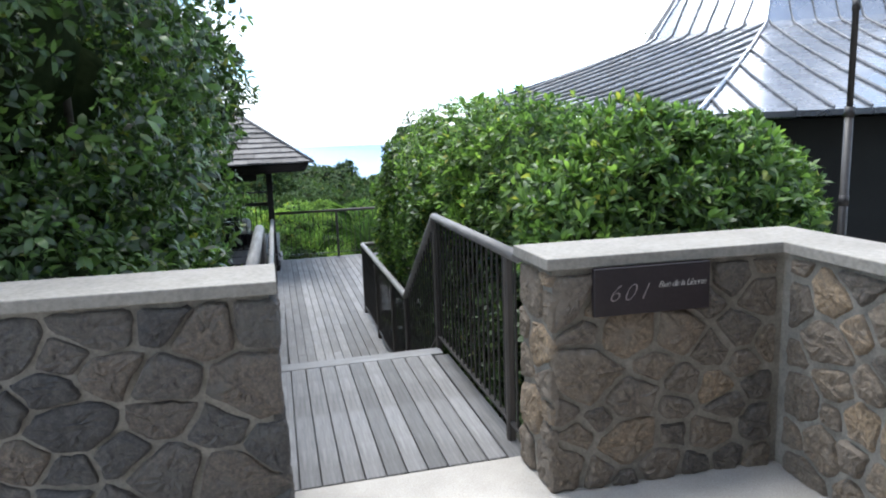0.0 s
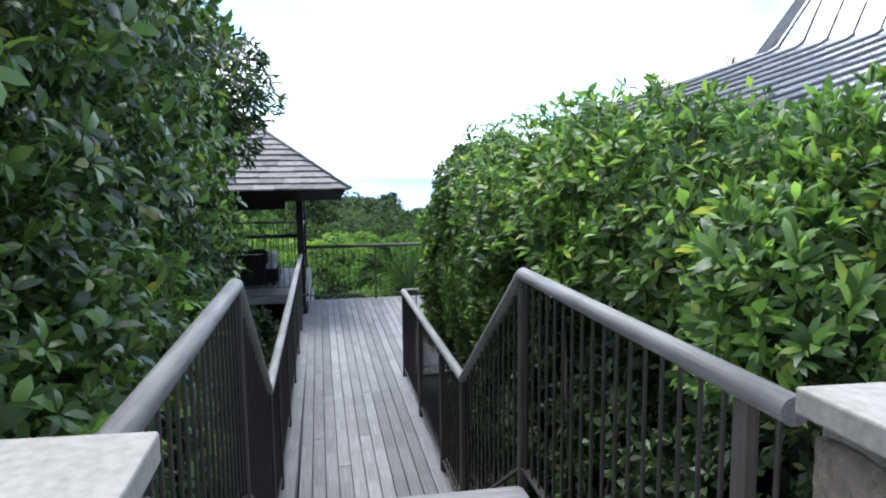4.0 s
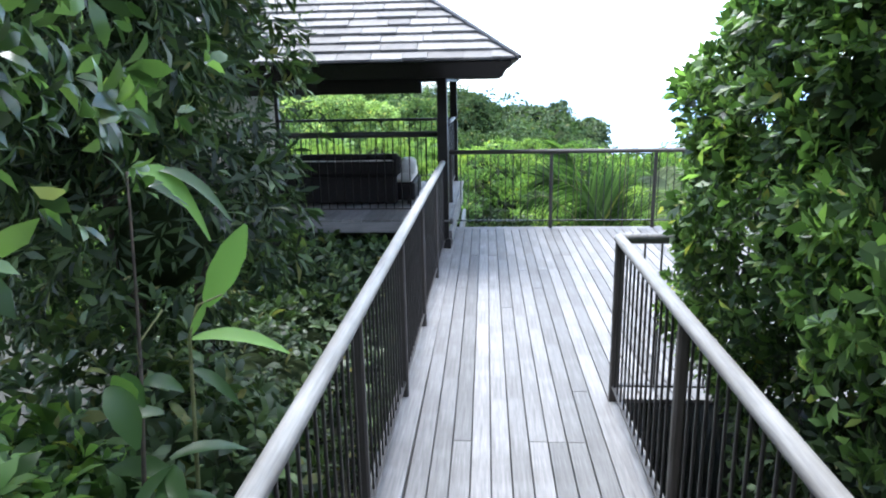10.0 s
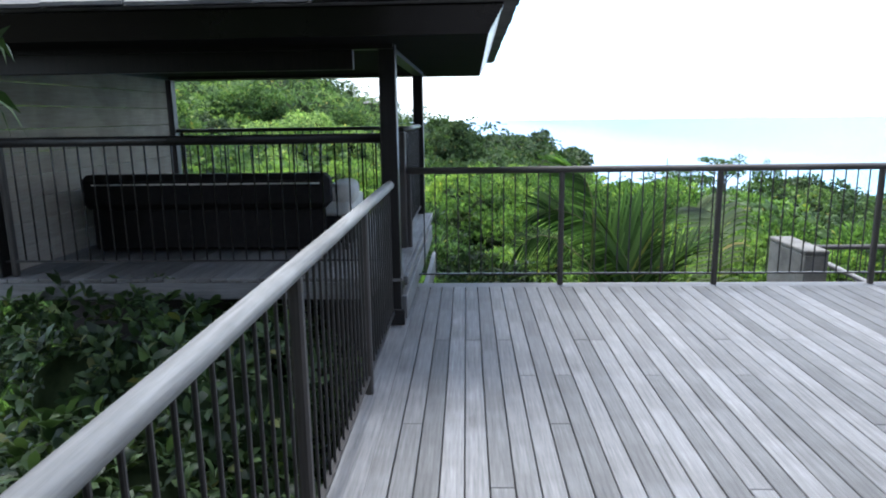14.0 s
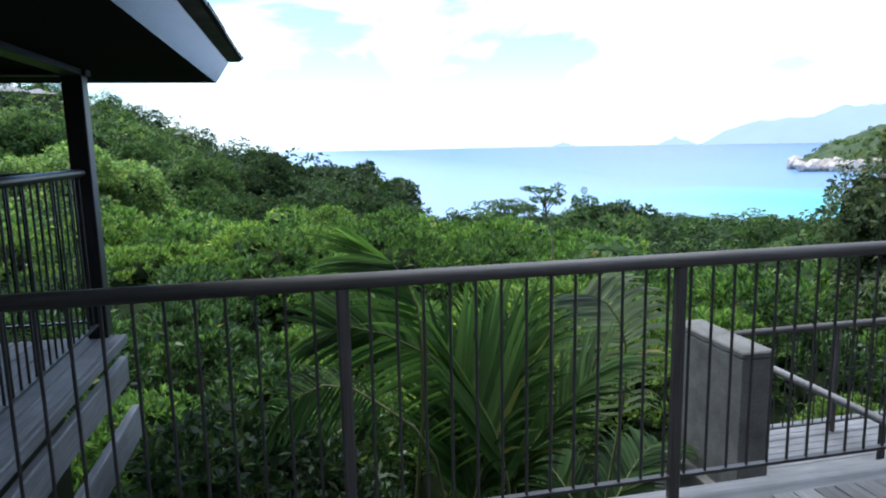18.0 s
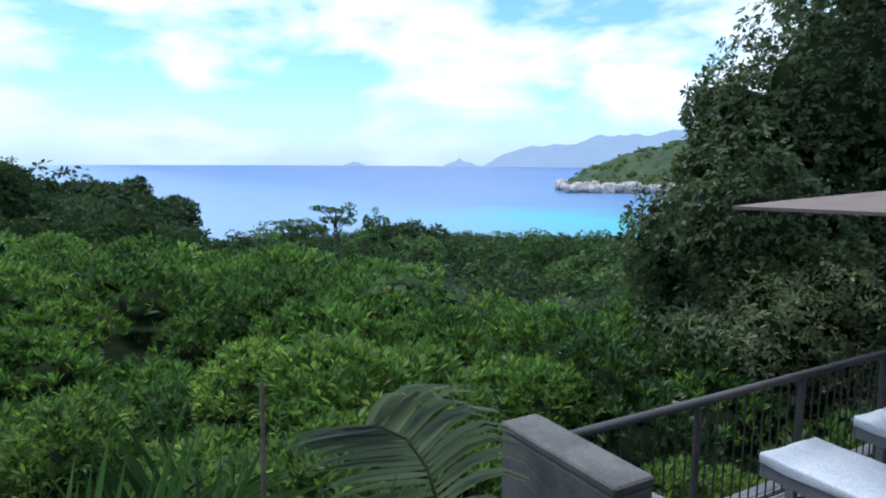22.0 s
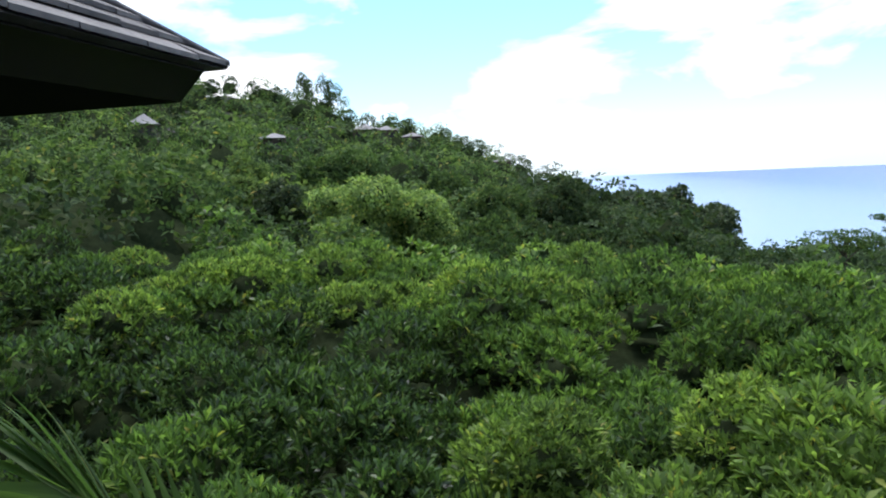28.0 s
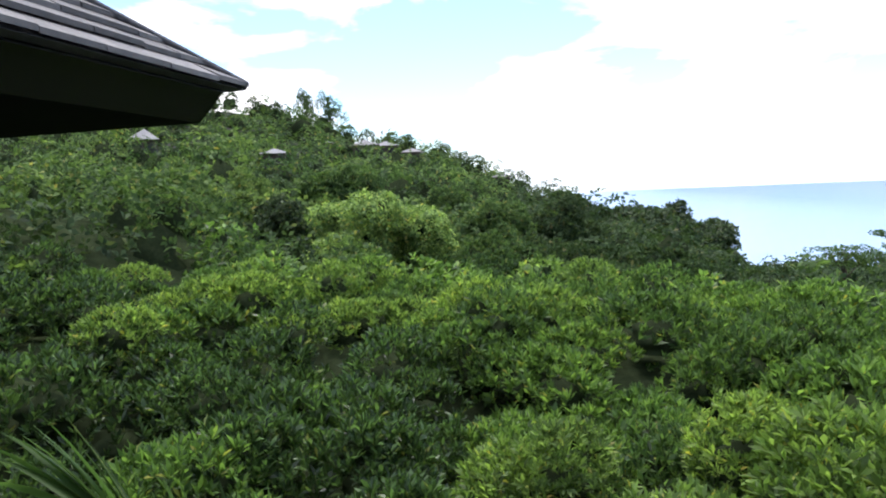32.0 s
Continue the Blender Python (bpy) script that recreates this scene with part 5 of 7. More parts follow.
def shingle_piece(nt, p, out):
    info = nt.nodes.new("ShaderNodeObjectInfo")
    r = ramp_of(nt, info.outputs["Random"], [(0.0, (0.06, 0.056, 0.058)), (0.5, (0.105, 0.10, 0.10)), (1.0, (0.16, 0.152, 0.15))])
    a = noise_tex(nt, 9, 6, 0.65)
    r2 = ramp_of(nt, a.outputs["Fac"], [(0.3, (0.6, 0.6, 0.6)), (0.7, (1.15, 1.13, 1.1))])
    m = mixc(nt, 1.0, r.outputs[0], r2.outputs[0], "MULTIPLY")
    nt.links.new(m.outputs[0], p.inputs["Base Color"])
    p.inputs["Roughness"].default_value = 0.7
    bump_of(nt, a.outputs["Fac"], p, 0.5, 0.006)


M["shinglepiece"] = mat("weathered grey shingle slab", shingle_piece)
pavilion()
railing("railing", "dark timber pavilion railing beside the entrance steps", [(0.46, 14.04, PZ + 1.10), (0.46, 16.14, PZ + 1.10)],
        [(0.46, 14.06, PZ, PZ + 1.06)], M["darkwood"], 0.034, 0.095, 0.10, 1.10, "pavilion railings", squash=0.75, post_w=0.085)
railing("railing", "dark timber pavilion railing facing the hillside", [(0.41, PVY1, PZ + 1.08), (-2.56, PVY1, PZ + 1.08)],
        [(-2.5, PVY1, PZ, PZ + 1.04)], M["darkwood"], 0.03, 0.095, 0.10, 1.08, "pavilion railings", squash=0.8, bar_mat="gloss")
railing("railing", "dark timber pavilion railing facing the boardwalk", [(0.44, 12.97, PZ + 1.08), (-2.56, 12.97, PZ + 1.08)],
        [(-2.5, 12.97, PZ, PZ + 1.02)], M["darkwood"], 0.034, 0.105, 0.10, 1.06, "pavilion railings", squash=1.1, bar_mat="gloss")


def cushion_bm(lx, ly, lz, puff=0.35):
    bm = bmesh.new()
    bmesh.ops.create_cube(bm, size=1, matrix=Matrix.Diagonal((lx, ly, lz, 1)))
    bmesh.ops.bevel(bm, geom=bm.edges[:], offset=min(lx, ly, lz) * puff, segments=4, affect="EDGES", profile=0.6)
    for f in bm.faces:
        f.smooth = True
    return bm


def daybed():
    root = empty("daybed", -1.25, 14.3, PZ)
    tagged(root, "dark woven wicker daybed with off-white cushions", "daybed")
    o = Vector(root.location)

    def b(name, lo, hi, m, bev=0.02, label=""):
        return box(name, Vector(lo) - o, Vector(hi) - o, m, root, bev, label)

    b("back_panel", (-2.36, 13.86, PZ + 0.03), (-0.22, 13.95, PZ + 0.41), M["wicker"])
    b("back_top", (-2.42, 13.80, PZ + 0.405), (-0.16, 14.00, PZ + 0.715), M["wicker"], 0.05)
    b("piping", (-2.30, 13.792, PZ + 0.625), (-0.24, 13.80, PZ + 0.637), M["cushion"], 0.002, "pale piping")
    b("base", (-2.40, 13.96, PZ + 0.06), (0.02, 14.86, PZ + 0.30), M["wicker"])
    b("arm", (-2.44, 14.00, PZ + 0.30), (-2.26, 14.80, PZ + 0.60), M["wicker"], 0.05)
    for x in (-2.34, -0.06):
        for y in (13.98, 14.80):
            b("foot", (x - 0.03, y - 0.03, PZ), (x + 0.03, y + 0.03, PZ + 0.07), M["darkwood"], 0.004)
    ob = part("mattress", cushion_bm(2.20, 0.84, 0.15), M["cushion"], root, "thick off-white mattress")
    ob.location = Vector((-1.12, 14.42, PZ + 0.375)) - o
    for x, y, a in ((-0.11, 14.28, 4), (-2.1, 14.3, -5)):
        ob = part("bolster", cushion_bm(0.24, 0.56, 0.22, 0.45), M["cushion"], root, "off-white bolster")
        ob.location = Vector((x, y, PZ + 0.50)) - o
        ob.rotation_euler = (0, 0, radians(a))


daybed()


# ---- villa behind the right hedge ----
def villa():
    cx, cy, R = 8.97, 8.42, 6.6
    TURN = 46.1
    root = empty("villa", cx, cy, 0)
    tagged(root, "villa with black walls and a flared zinc seam roof", "villa")
    ze, zk, za = 2.76, 4.00, 8.0
    rk = 2.38
    cut = [1, 1, 1, 1, 1, 0.80, 0.80, 0.80]      # the side towards the deck is shallower

    def corner(r, z, i):
        i %= 8
        if r > R * cut[i]:
            z += (r - R * cut[i]) * (zk - ze) / (R - rk)
            r = R * cut[i]
        return Vector((r * math.sin(radians(TURN + 45 * i)), r * math.cos(radians(TURN + 45 * i)), z))

    def ring(r, z):
        return [corner(r, z, i) for i in range(8)]

    prof = [(R, ze), (R * 0.78, ze + 0.38), (R * 0.55, ze + 0.82), (rk + 0.12, zk - 0.05), (rk, zk + 0.02), (1.55, zk + 1.2), (0.79, zk + 2.5), (0.25, za)]
    bm = bmesh.new()
    rings = [[bm.verts.new(v) for v in ring(r, z)] for r, z in prof]
    for a, b in zip(rings, rings[1:]):
        for i in range(8):
            bm.faces.new((a[i], a[(i + 1) % 8], b[(i + 1) % 8], b[i]))
    lowr = [bm.verts.new(v) for v in ring(R, ze - 0.05)]
    for i in range(8):
        bm.faces.new((lowr[i], lowr[(i + 1) % 8], rings[0][(i + 1) % 8], rings[0][i]))
    bm.faces.new(list(reversed(lowr)))
    bm.faces.new(rings[-1])
    bmesh.ops.recalc_face_normals(bm, faces=bm.faces[:])
    roof = part("roof", bm, M["metalroof"], root, "flared zinc standing seam roof")
    # seams down each face
    low = sum(1 for r, z in prof if r >= rk)
    for i in range(8):
        for part_prof in (prof[:low], prof[low - 1:]):
            rows = [(corner(r, z, i), corner(r, z, i + 1)) for r, z in part_prof]
            mid0 = (rows[0][0] + rows[0][1]) / 2
            e = (rows[0][1] - rows[0][0]).normalized()
            for k in range(-13, 14):
                off = k * 0.29
                pts = []
                for j, (a, b) in enumerate(rows):
                    lo, hi = (a - mid0).dot(e), (b - mid0).dot(e)
                    if lo <= off <= hi:
                        pts.append(a.lerp(b, (off - lo) / (hi - lo)) + Vector((0, 0, 0.014)))
                    elif pts:
                        pa, pb = rows[j - 1]
                        plo, phi = (pa - mid0).dot(e), (pb - mid0).dot(e)
                        near_a = off < lo
                        f = (off - plo) / (lo - plo) if near_a else (off - phi) / (hi - phi)
                        q = pa.lerp(a, f) if near_a else pb.lerp(b, f)
                        pts.append(q + Vector((0, 0, 0.014)))
                        break
                    else:
                        break
                if len(pts) > 1 and (pts[0] - pts[-1]).length > 0.2:
                    part("seam", tube_bm(pts, 0.009, 4, 2.2, False), M["seam"], roof)
        pts = [corner(r, z + 0.015, i) for r, z in prof]
        part("hip_cap", tube_bm(pts, 0.028, 6, 0.6), M["metalroof"], roof)
    for i in range(8):
        a, b = (Vector(((R * cut[(i + j) % 8] - 0.75) * math.sin(radians(TURN + 45 * (i + j))), (R * cut[(i + j) % 8] - 0.75) * math.cos(radians(TURN + 45 * (i + j))), 0)) for j in (0, 1))
        d = b - a
        ang = math.degrees(math.atan2(d.y, d.x))
        ob = link_mesh("wall", box_mesh(d.length + 0.1, 0.16, 4.2, 0.01, "wall", M["blackwall"]), M["blackwall"], root)
        ob.matrix_local = Matrix.Translation((a + b) / 2 + Vector((0, 0, 0.60))) @ Matrix.Rotation(radians(ang), 4, "Z")


villa()


def villa_door():
    """Tall glazed sliding door in the villa's dark wall."""
    root = empty("door_1", 4.75, 4.36, 0.9)
    root.rotation_euler = (0, 0, math.atan2(-1.79, 4.11))
    tagged(root, "tall black framed glass sliding door of the villa", "door", kind="structure")
    for k in range(2):
        x0 = 1.58 + k * 1.0
        box("pane", (x0 + 0.06, -0.112, 0.06), (x0 + 0.94, -0.100, 1.56), M["glass"], root, 0)
        for lo, hi in (((x0, -0.13, 0), (x0 + 0.06, -0.09, 1.62)), ((x0 + 0.94, -0.13, 0), (x0 + 1.0, -0.09, 1.62)), ((x0 + 0.06, -0.13, 0), (x0 + 0.94, -0.09, 0.06)), ((x0 + 0.06, -0.13, 1.56), (x0 + 0.94, -0.09, 1.62))):
            box("frame", lo, hi, M["darkmetal"], root, 0.003)
    box("handle", (2.48, -0.16, 0.75), (2.51, -0.13, 1.05), M["darkmetal"], root, 0.003)


def glass_build(nt, p, out):
    p.inputs["Base Color"].default_value = (0.012, 0.014, 0.014, 1)
    p.inputs["Roughness"].default_value = 0.04
    p.inputs["Specular IOR Level"].default_value = 0.8


M["glass"] = mat("dark reflecting door glass", glass_build)
villa_door()


def pole():
    root = empty("lamp_post", 3.92, 1.98, 0.8)
    tagged(root, "slim black metal post beside the villa", "post")
    part("shaft", tube_bm([(0, 0, 0), (0, 0, 1.90)], 0.025, 12), M["darkmetal"], root)
    part("upper_shaft", tube_bm([(0, 0, 1.90), (0, 0, 4.6)], 0.018, 12), M["darkmetal"], root)
    for z, r in ((1.40, 0.028), (1.91, 0.030), (2.5, 0.022)):
        part("collar", tube_bm([(0, 0, z - 0.03), (0, 0, z + 0.03)], r, 12), M["darkmetal"], root)


pole()


# ---- lower terrace ----
TZ = -1.28


def terrace():
    root = empty("floor_terrace", 9.5, 15.8, TZ)
    tagged(root, "grey timber floor of the lower terrace", "decking", kind="structure")
    o = Vector(root.location)
    n = 32
    for i in range(n):
        y = 13.5 + i * 0.112
        box("board", Vector((5.2, y, TZ - 0.03)) - o, Vector((14.5, y + 0.106, TZ)) - o, M["deckx"], root, 0.003)
    box("wall_terrace", (5.0, 13.6, -4.2), (14.6, 17.05, TZ - 0.034), M["concrete"])
    tagged(bpy.data.objects["wall_terrace"], "grey concrete base of the lower terrace", "wall", kind="structure")
    pier = empty("concrete_pier", 5.24, 16.47, -3.2)
    box("shaft", (-0.14, -0.49, 0), (0.14, 0.49, 3.05), M["concrete"], pier, 0.012)
    box("cap", (-0.143, -0.495, 3.052), (0.145, 0.50, 3.11), M["concrete"], pier, 0.012, "worn rough cap")
    tagged(pier, "rough grey concrete pier at the terrace corner", "pier")
    r = empty("stair_handrail", 5.385, 16.4, -0.27)
    tagged(r, "pale sloping handrail beside the terrace steps", "handrail")
    part("bar", tube_bm([(0, 0, 0.02), (0.62, -0.85, -0.30), (1.4, -1.95, -0.68)], 0.032, 10, 1.0), M["rail"], r)
    for x, y, z in ((0.62, -0.85, -0.31), (1.38, -1.92, -0.68)):
        box("post", (x - 0.02, y - 0.02, -1.01), (x + 0.02, y + 0.02, z), M["darkmetal"], r)


terrace()
railing("railing", "dark grey railing round the lower terrace", [(5.36, 16.80, TZ + 1.10), (14.4, 16.80, TZ + 1.10)],
        [(x, 16.80, TZ - 0.1, TZ + 1.05) for x in (6.74, 8.02, 9.28, 10.55, 11.8, 13.1)], M["railx"], 0.036, 0.11, group="terrace railings")


def sunbed(x, y, rz):
    root = empty("sun_lounger", x, y, TZ, rz)
    tagged(root, "grey timber sun lounger covered with a white towel", "sun lounger", group="sun loungers on the terrace")
    for sx in (-0.3, 0.3):
        box("side_rail", (sx - 0.03, -1.95, 0.35), (sx + 0.03, 0.0, 0.485), M["fascia"], root, 0.008)
        for sy in (-1.75, -0.22):
            box("leg", (sx - 0.03, sy - 0.035, 0.0), (sx + 0.03, sy + 0.035, 0.35), M["fascia"], root, 0.006)
    box("end_board", (-0.33, 0.0, 0.34), (0.33, 0.04, 0.487), M["fascia"], root, 0.008)
    ob = part("mattress", cushion_bm(0.62, 1.90, 0.05, 0.3), M["cushion"], root)
    ob.location = (0, -0.96, 0.475)
    bm = cushion_bm(0.70, 1.98, 0.055, 0.4)
    bmesh.ops.subdivide_edges(bm, edges=[e for e in bm.edges if e.calc_length() > 0.3], cuts=8, use_grid_fill=True)
    for v in bm.verts:
        v.co += Vector((0, 0, noise.noise(v.co * 5.0) * 0.014)) + Vector((noise.noise(v.co * 3 + Vector((9, 0, 0))) * 0.012, 0, 0))
        if v.co.z < -0.012 and abs(v.co.x) > 0.3:
            v.co.z -= 0.03 + 0.02 * noise.noise(v.co * 4)
    ob = part("towel", bm, M["towel"], root, "rumpled white towel")
    ob.location = (0, -0.95, 0.515)
    return root


bed = sunbed(7.78, 16.70, -3)
copy_thing(bed, pose(9.18, 16.76, TZ, 0, 0, -3))


def parasol():
    c = Vector((9.12, 15.67, 0))
    root = empty("parasol", c.x, c.y, TZ)
    tagged(root, "square beige canvas parasol over the loungers", "parasol")
    half, z0, z1 = 1.73, 1.19 - TZ, 1.19 - TZ + 0.26
    ang = radians(36.0)
    tips = [Vector((math.sin(a) * half * 1.32, math.cos(a) * half * 1.32, z0)) for a in [ang - radians(90) + math.pi / 2 * i for i in range(4)]]
    bm = bmesh.new()
    apex = bm.verts.new((0, 0, z1))
    V = []
    for i in range(4):
        a, b = tips[i], tips[(i + 1) % 4]
        for k in range(8):
            f = k / 8
            p = a.lerp(b, f)
            p.z += 0.02 * math.sin(math.pi * f)
            V.append(bm.verts.new(p))
    low = [bm.verts.new(v.co - Vector((0, 0, 0.025))) for v in V]
    for i in range(len(V)):
        j = (i + 1) % len(V)
        bm.faces.new((V[i], V[j], apex))
        bm.faces.new((low[i], low[j], V[j], V[i]))
    bmesh.ops.recalc_face_normals(bm, faces=bm.faces[:])
    part("canopy", bm, M["canvas"], root, "beige canvas canopy")
    part("pole", tube_bm([(0, 0, 0), (0, 0, z1 + 0.05)], 0.03, 12), M["darkwood"], root)
    for tp in tips:
        part("rib", tube_bm([Vector((0, 0, z1 - 0.05)), tp - Vector((0, 0, 0.05))], 0.014, 6), M["darkwood"], root)
    box("base", (-0.35, -0.35, 0), (0.35, 0.35, 0.09), M["concrete"], root, 0.02)


parasol()


# ---- hedges and trees beside the walk ----
def leafy(name, label, category, blobs, count, size, material, per=6, rough=0.25, freq=1.4, fine=True, core=0.62, trunks=(), keep=None, droop=0.0, tilt=(0.15, 1.0), ratio=0.42, shell=0.3):
    x, y = blobs[0][0], blobs[0][1]
    z = float(slope_z(np.array([x]), np.array([y]))[0])
    root = empty(name, 0, 0, 0)
    tagged(root, label, category)
    P, Nn = blob_points(blobs, count, rough, freq, shell, keep)
    Nn = unit(Nn + RNG.normal(0, 0.3, Nn.shape) + [0, 0, 0.25])
    link_mesh("crown", leaf_mesh("crown", P, Nn, size * RNG.uniform(0.65, 1.3, len(P)), per, tilt, ratio, fine, droop), material, root)
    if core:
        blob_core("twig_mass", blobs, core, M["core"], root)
    for pts, r in trunks:
        n = len(pts)
        part("trunk" if r > 0.05 else "stem", tube_bm(pts, [r * (1 - 0.6 * i / (n - 1)) for i in range(n)], 7), M["bark"], root)
    return root


def stems(x0, x1, y0, y1, n, z1, r, seed):
    rnd = random.Random(seed)
    out = []
    for i in range(n):
        x, y = rnd.uniform(x0, x1), rnd.uniform(y0, y1)
        zb = float(slope_z(np.array([x]), np.array([y]))[0]) - 0.1
        pts, px, py = [], x, y
        for k in range(5):
            pts.append((px, py, zb + (z1 - zb) * k / 4))
            px += rnd.uniform(-0.12, 0.12)
            py += rnd.uniform(-0.12, 0.12)
        out.append((pts, r * rnd.uniform(0.6, 1.3)))
    return out


def off_walk_left(P):
    return P[:, 0] < 0.12 + 0.5 * noise3(P, 1.3) + 0.12 * np.clip(P[:, 2] - 1.5, 0, 3)


leafy("tree", "tall dense broad-leaved tree beside the boardwalk", "tree",
      [(-1.5, 4.0, 3.6, 1.85, 1.9, 2.0), (-1.35, 3.6, 1.6, 1.6, 1.5, 1.3), (-2.6, 5.4, 4.6, 2.2, 2.0, 2.2), (-3.4, 3.4, 3.4, 2.2, 1.6, 2.4), (-1.25, 5.8, 2.7, 1.45, 1.3, 2.0)],
      24000, 0.088, M["leaf_near"], droop=0.22, core=0.52, trunks=stems(-2.4, -0.8, 3.4, 6.0, 4, 4.2, 0.09, 3), keep=off_walk_left, rough=0.32)
leafy("tree", "broad-leaved tree with hanging branches near the pavilion", "tree",
      [(-1.5, 8.2, 3.6, 1.5, 1.2, 1.9), (-1.25, 9.3, 2.4, 1.0, 0.8, 1.6), (-1.2, 9.2, 1.0, 0.85, 0.8, 1.0), (-0.55, 9.1, 3.5, 0.95, 0.8, 1.1), (-2.0, 9.9, 3.6, 1.8, 1.0, 1.9), (-2.4, 9.6, 1.4, 1.2, 1.0, 1.2), (-3.2, 8.4, 4.8, 2.0, 2.0, 1.8)],
      13000, 0.15, M["leaf_hang"], trunks=stems(-1.6, -1.0, 8.8, 9.6, 3, 3.6, 0.10, 5),
      keep=lambda P: (P[:, 0] < -0.32 + 1.1 * np.clip(P[:, 2] - 1.75, 0, 0.8) + 0.4 * noise3(P, 1.6)) & ((P[:, 2] > 0.5 + 0.5 * noise3(P, 2.0)) | (P[:, 0] < -1.0)), droop=0.9, ratio=0.22, rough=0.35, fine=False, core=0.4)
leafy("shrub", "broad-leaved understorey shrub beside the steps", "shrub",
      [(-0.75, 5.0, 0.5, 1.0, 1.3, 1.05), (-0.6, 3.3, 0.9, 0.8, 0.8, 0.8), (-0.95, 6.6, -0.1, 0.9, 0.9, 0.9), (-0.50, 4.9, 1.55, 0.55, 0.75, 0.55)],
      4600, 0.13, M["leaf_hedge"], keep=lambda P: P[:, 0] < 0.22 + 0.4 * noise3(P, 1.6), rough=0.35)
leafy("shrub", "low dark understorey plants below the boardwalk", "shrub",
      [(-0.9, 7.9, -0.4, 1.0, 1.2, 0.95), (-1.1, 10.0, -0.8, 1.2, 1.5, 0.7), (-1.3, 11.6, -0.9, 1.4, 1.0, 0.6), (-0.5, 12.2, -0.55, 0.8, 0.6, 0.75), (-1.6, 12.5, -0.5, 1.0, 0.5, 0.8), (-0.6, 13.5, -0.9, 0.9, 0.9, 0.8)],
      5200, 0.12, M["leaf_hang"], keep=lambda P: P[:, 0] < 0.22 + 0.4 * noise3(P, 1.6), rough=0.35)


def off_walk_right(P):
    return P[:, 0] > 2.06 - 0.3 * noise3(P, 1.7) - 0.10 * smooth(6.8, 7.6, P[:, 1]) * smooth(0.9, 1.5, P[:, 2])


leafy("hedge", "tall leafy hedge of bright green shrubs", "hedge",
      [(3.0, 3.9, 1.95, 0.95, 0.9, 0.85), (2.85, 4.7, 1.85, 0.95, 0.9, 0.95), (2.85, 5.4, 1.8, 0.9, 0.7, 0.95)],
      9500, 0.082, M["leaf_hedge"], trunks=stems(2.3, 3.1, 3.4, 8.0, 22, 1.6, 0.022, 9), keep=lambda P: off_walk_right(P) & (P[:, 2] > 1.75 + 1.0 * noise3(P, 1.1)), rough=0.24, fine=False, ratio=0.36, core=0.5)
leafy("hedge", "dense small-leaved dark green hedge shrub", "hedge",
      [(2.8, 5.8, 1.70, 0.95, 0.8, 1.05), (2.8, 6.6, 1.6, 0.95, 0.9, 1.15), (2.8, 7.5, 1.4, 0.95, 0.95, 1.25), (2.75, 8.0, 1.2, 0.8, 0.6, 1.0), (2.88, 7.55, 2.00, 0.80, 0.75, 0.90), (2.80, 8.05, 1.75, 0.70, 0.6, 0.80), (2.62, 7.75, 2.32, 0.55, 0.55, 0.48), (2.30, 8.86, 1.97, 0.10, 0.12, 0.12)],
      19500, 0.068, M["leaf_hedge2"], keep=lambda P: off_walk_right(P) & (P[:, 2] > 0.9 + 1.2 * noise3(P, 1.1)), rough=0.28, fine=False, ratio=0.42, core=0.42)
leafy("hedge", "leafy end of the hedge with long upright shoots", "hedge",
      [(3.05, 2.95, 1.88, 0.85, 0.65, 0.76), (3.75, 2.95, 1.90, 0.75, 0.6, 0.72), (4.15, 3.0, 1.6, 0.5, 0.5, 0.55), (4.18, 2.95, 2.28, 0.12, 0.12, 0.26), (4.50, 2.95, 2.02, 0.12, 0.12, 0.30), (3.95, 2.9, 2.55, 0.12, 0.12, 0.18), (4.62, 2.95, 1.65, 0.14, 0.12, 0.22), (3.2, 2.8, 2.60, 0.2, 0.15, 0.15)],
      5600, 0.090, M["leaf_hedge"], per=8, keep=lambda P: off_walk_right(P) & ((P[:, 2] > 1.8 + 0.8 * noise3(P, 1.3)) | (P[:, 0] > 3.1)), rough=0.26, ratio=0.30, tilt=(0.4, 1.25), core=0.6, trunks=stems(2.8, 3.9, 2.8, 3.1, 8, 1.6, 0.018, 19))
# A darker leaf colour here paints in the shade under the hedge's top.
leafy("hedge", "sparse lower hedge growth, shade put into its darker leaves", "hedge",
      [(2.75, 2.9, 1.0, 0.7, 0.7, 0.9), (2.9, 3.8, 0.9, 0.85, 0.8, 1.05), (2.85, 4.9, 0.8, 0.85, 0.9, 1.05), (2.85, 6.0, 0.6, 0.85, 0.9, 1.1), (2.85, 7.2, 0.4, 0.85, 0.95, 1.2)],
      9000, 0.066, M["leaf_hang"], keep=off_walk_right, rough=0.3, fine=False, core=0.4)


leafy("shrub", "dark green shrub in the lee of the pavilion", "shrub",
      [(1.15, 15.3, -1.0, 0.45, 0.5, 0.75), (1.45, 16.0, -1.0, 0.6, 0.5, 0.8), (1.9, 15.9, -1.35, 0.55, 0.5, 0.75), (1.5, 14.9, -1.3, 0.5, 0.45, 0.6)],
      3000, 0.11, M["leaf_hang"], rough=0.35, fine=False, ratio=0.34)


# ---- palms over the deck edge ----
def arch(base, lean, az, length, sag=0.9, n=16):
    """Points along a rib that rises from its base and bends over."""
    out = Vector((math.sin(radians(az)), math.cos(radians(az)), 0))
    pts, p, ang = [], Vector(base), radians(lean)
    for i in range(n + 1):
        pts.append(p.copy())
        p = p + (out * math.cos(ang) + Vector((0, 0, 1)) * math.sin(ang)) * (length / n)
        ang -= radians(sag * 90 / n) * (0.4 + 1.2 * i / n)
    return pts


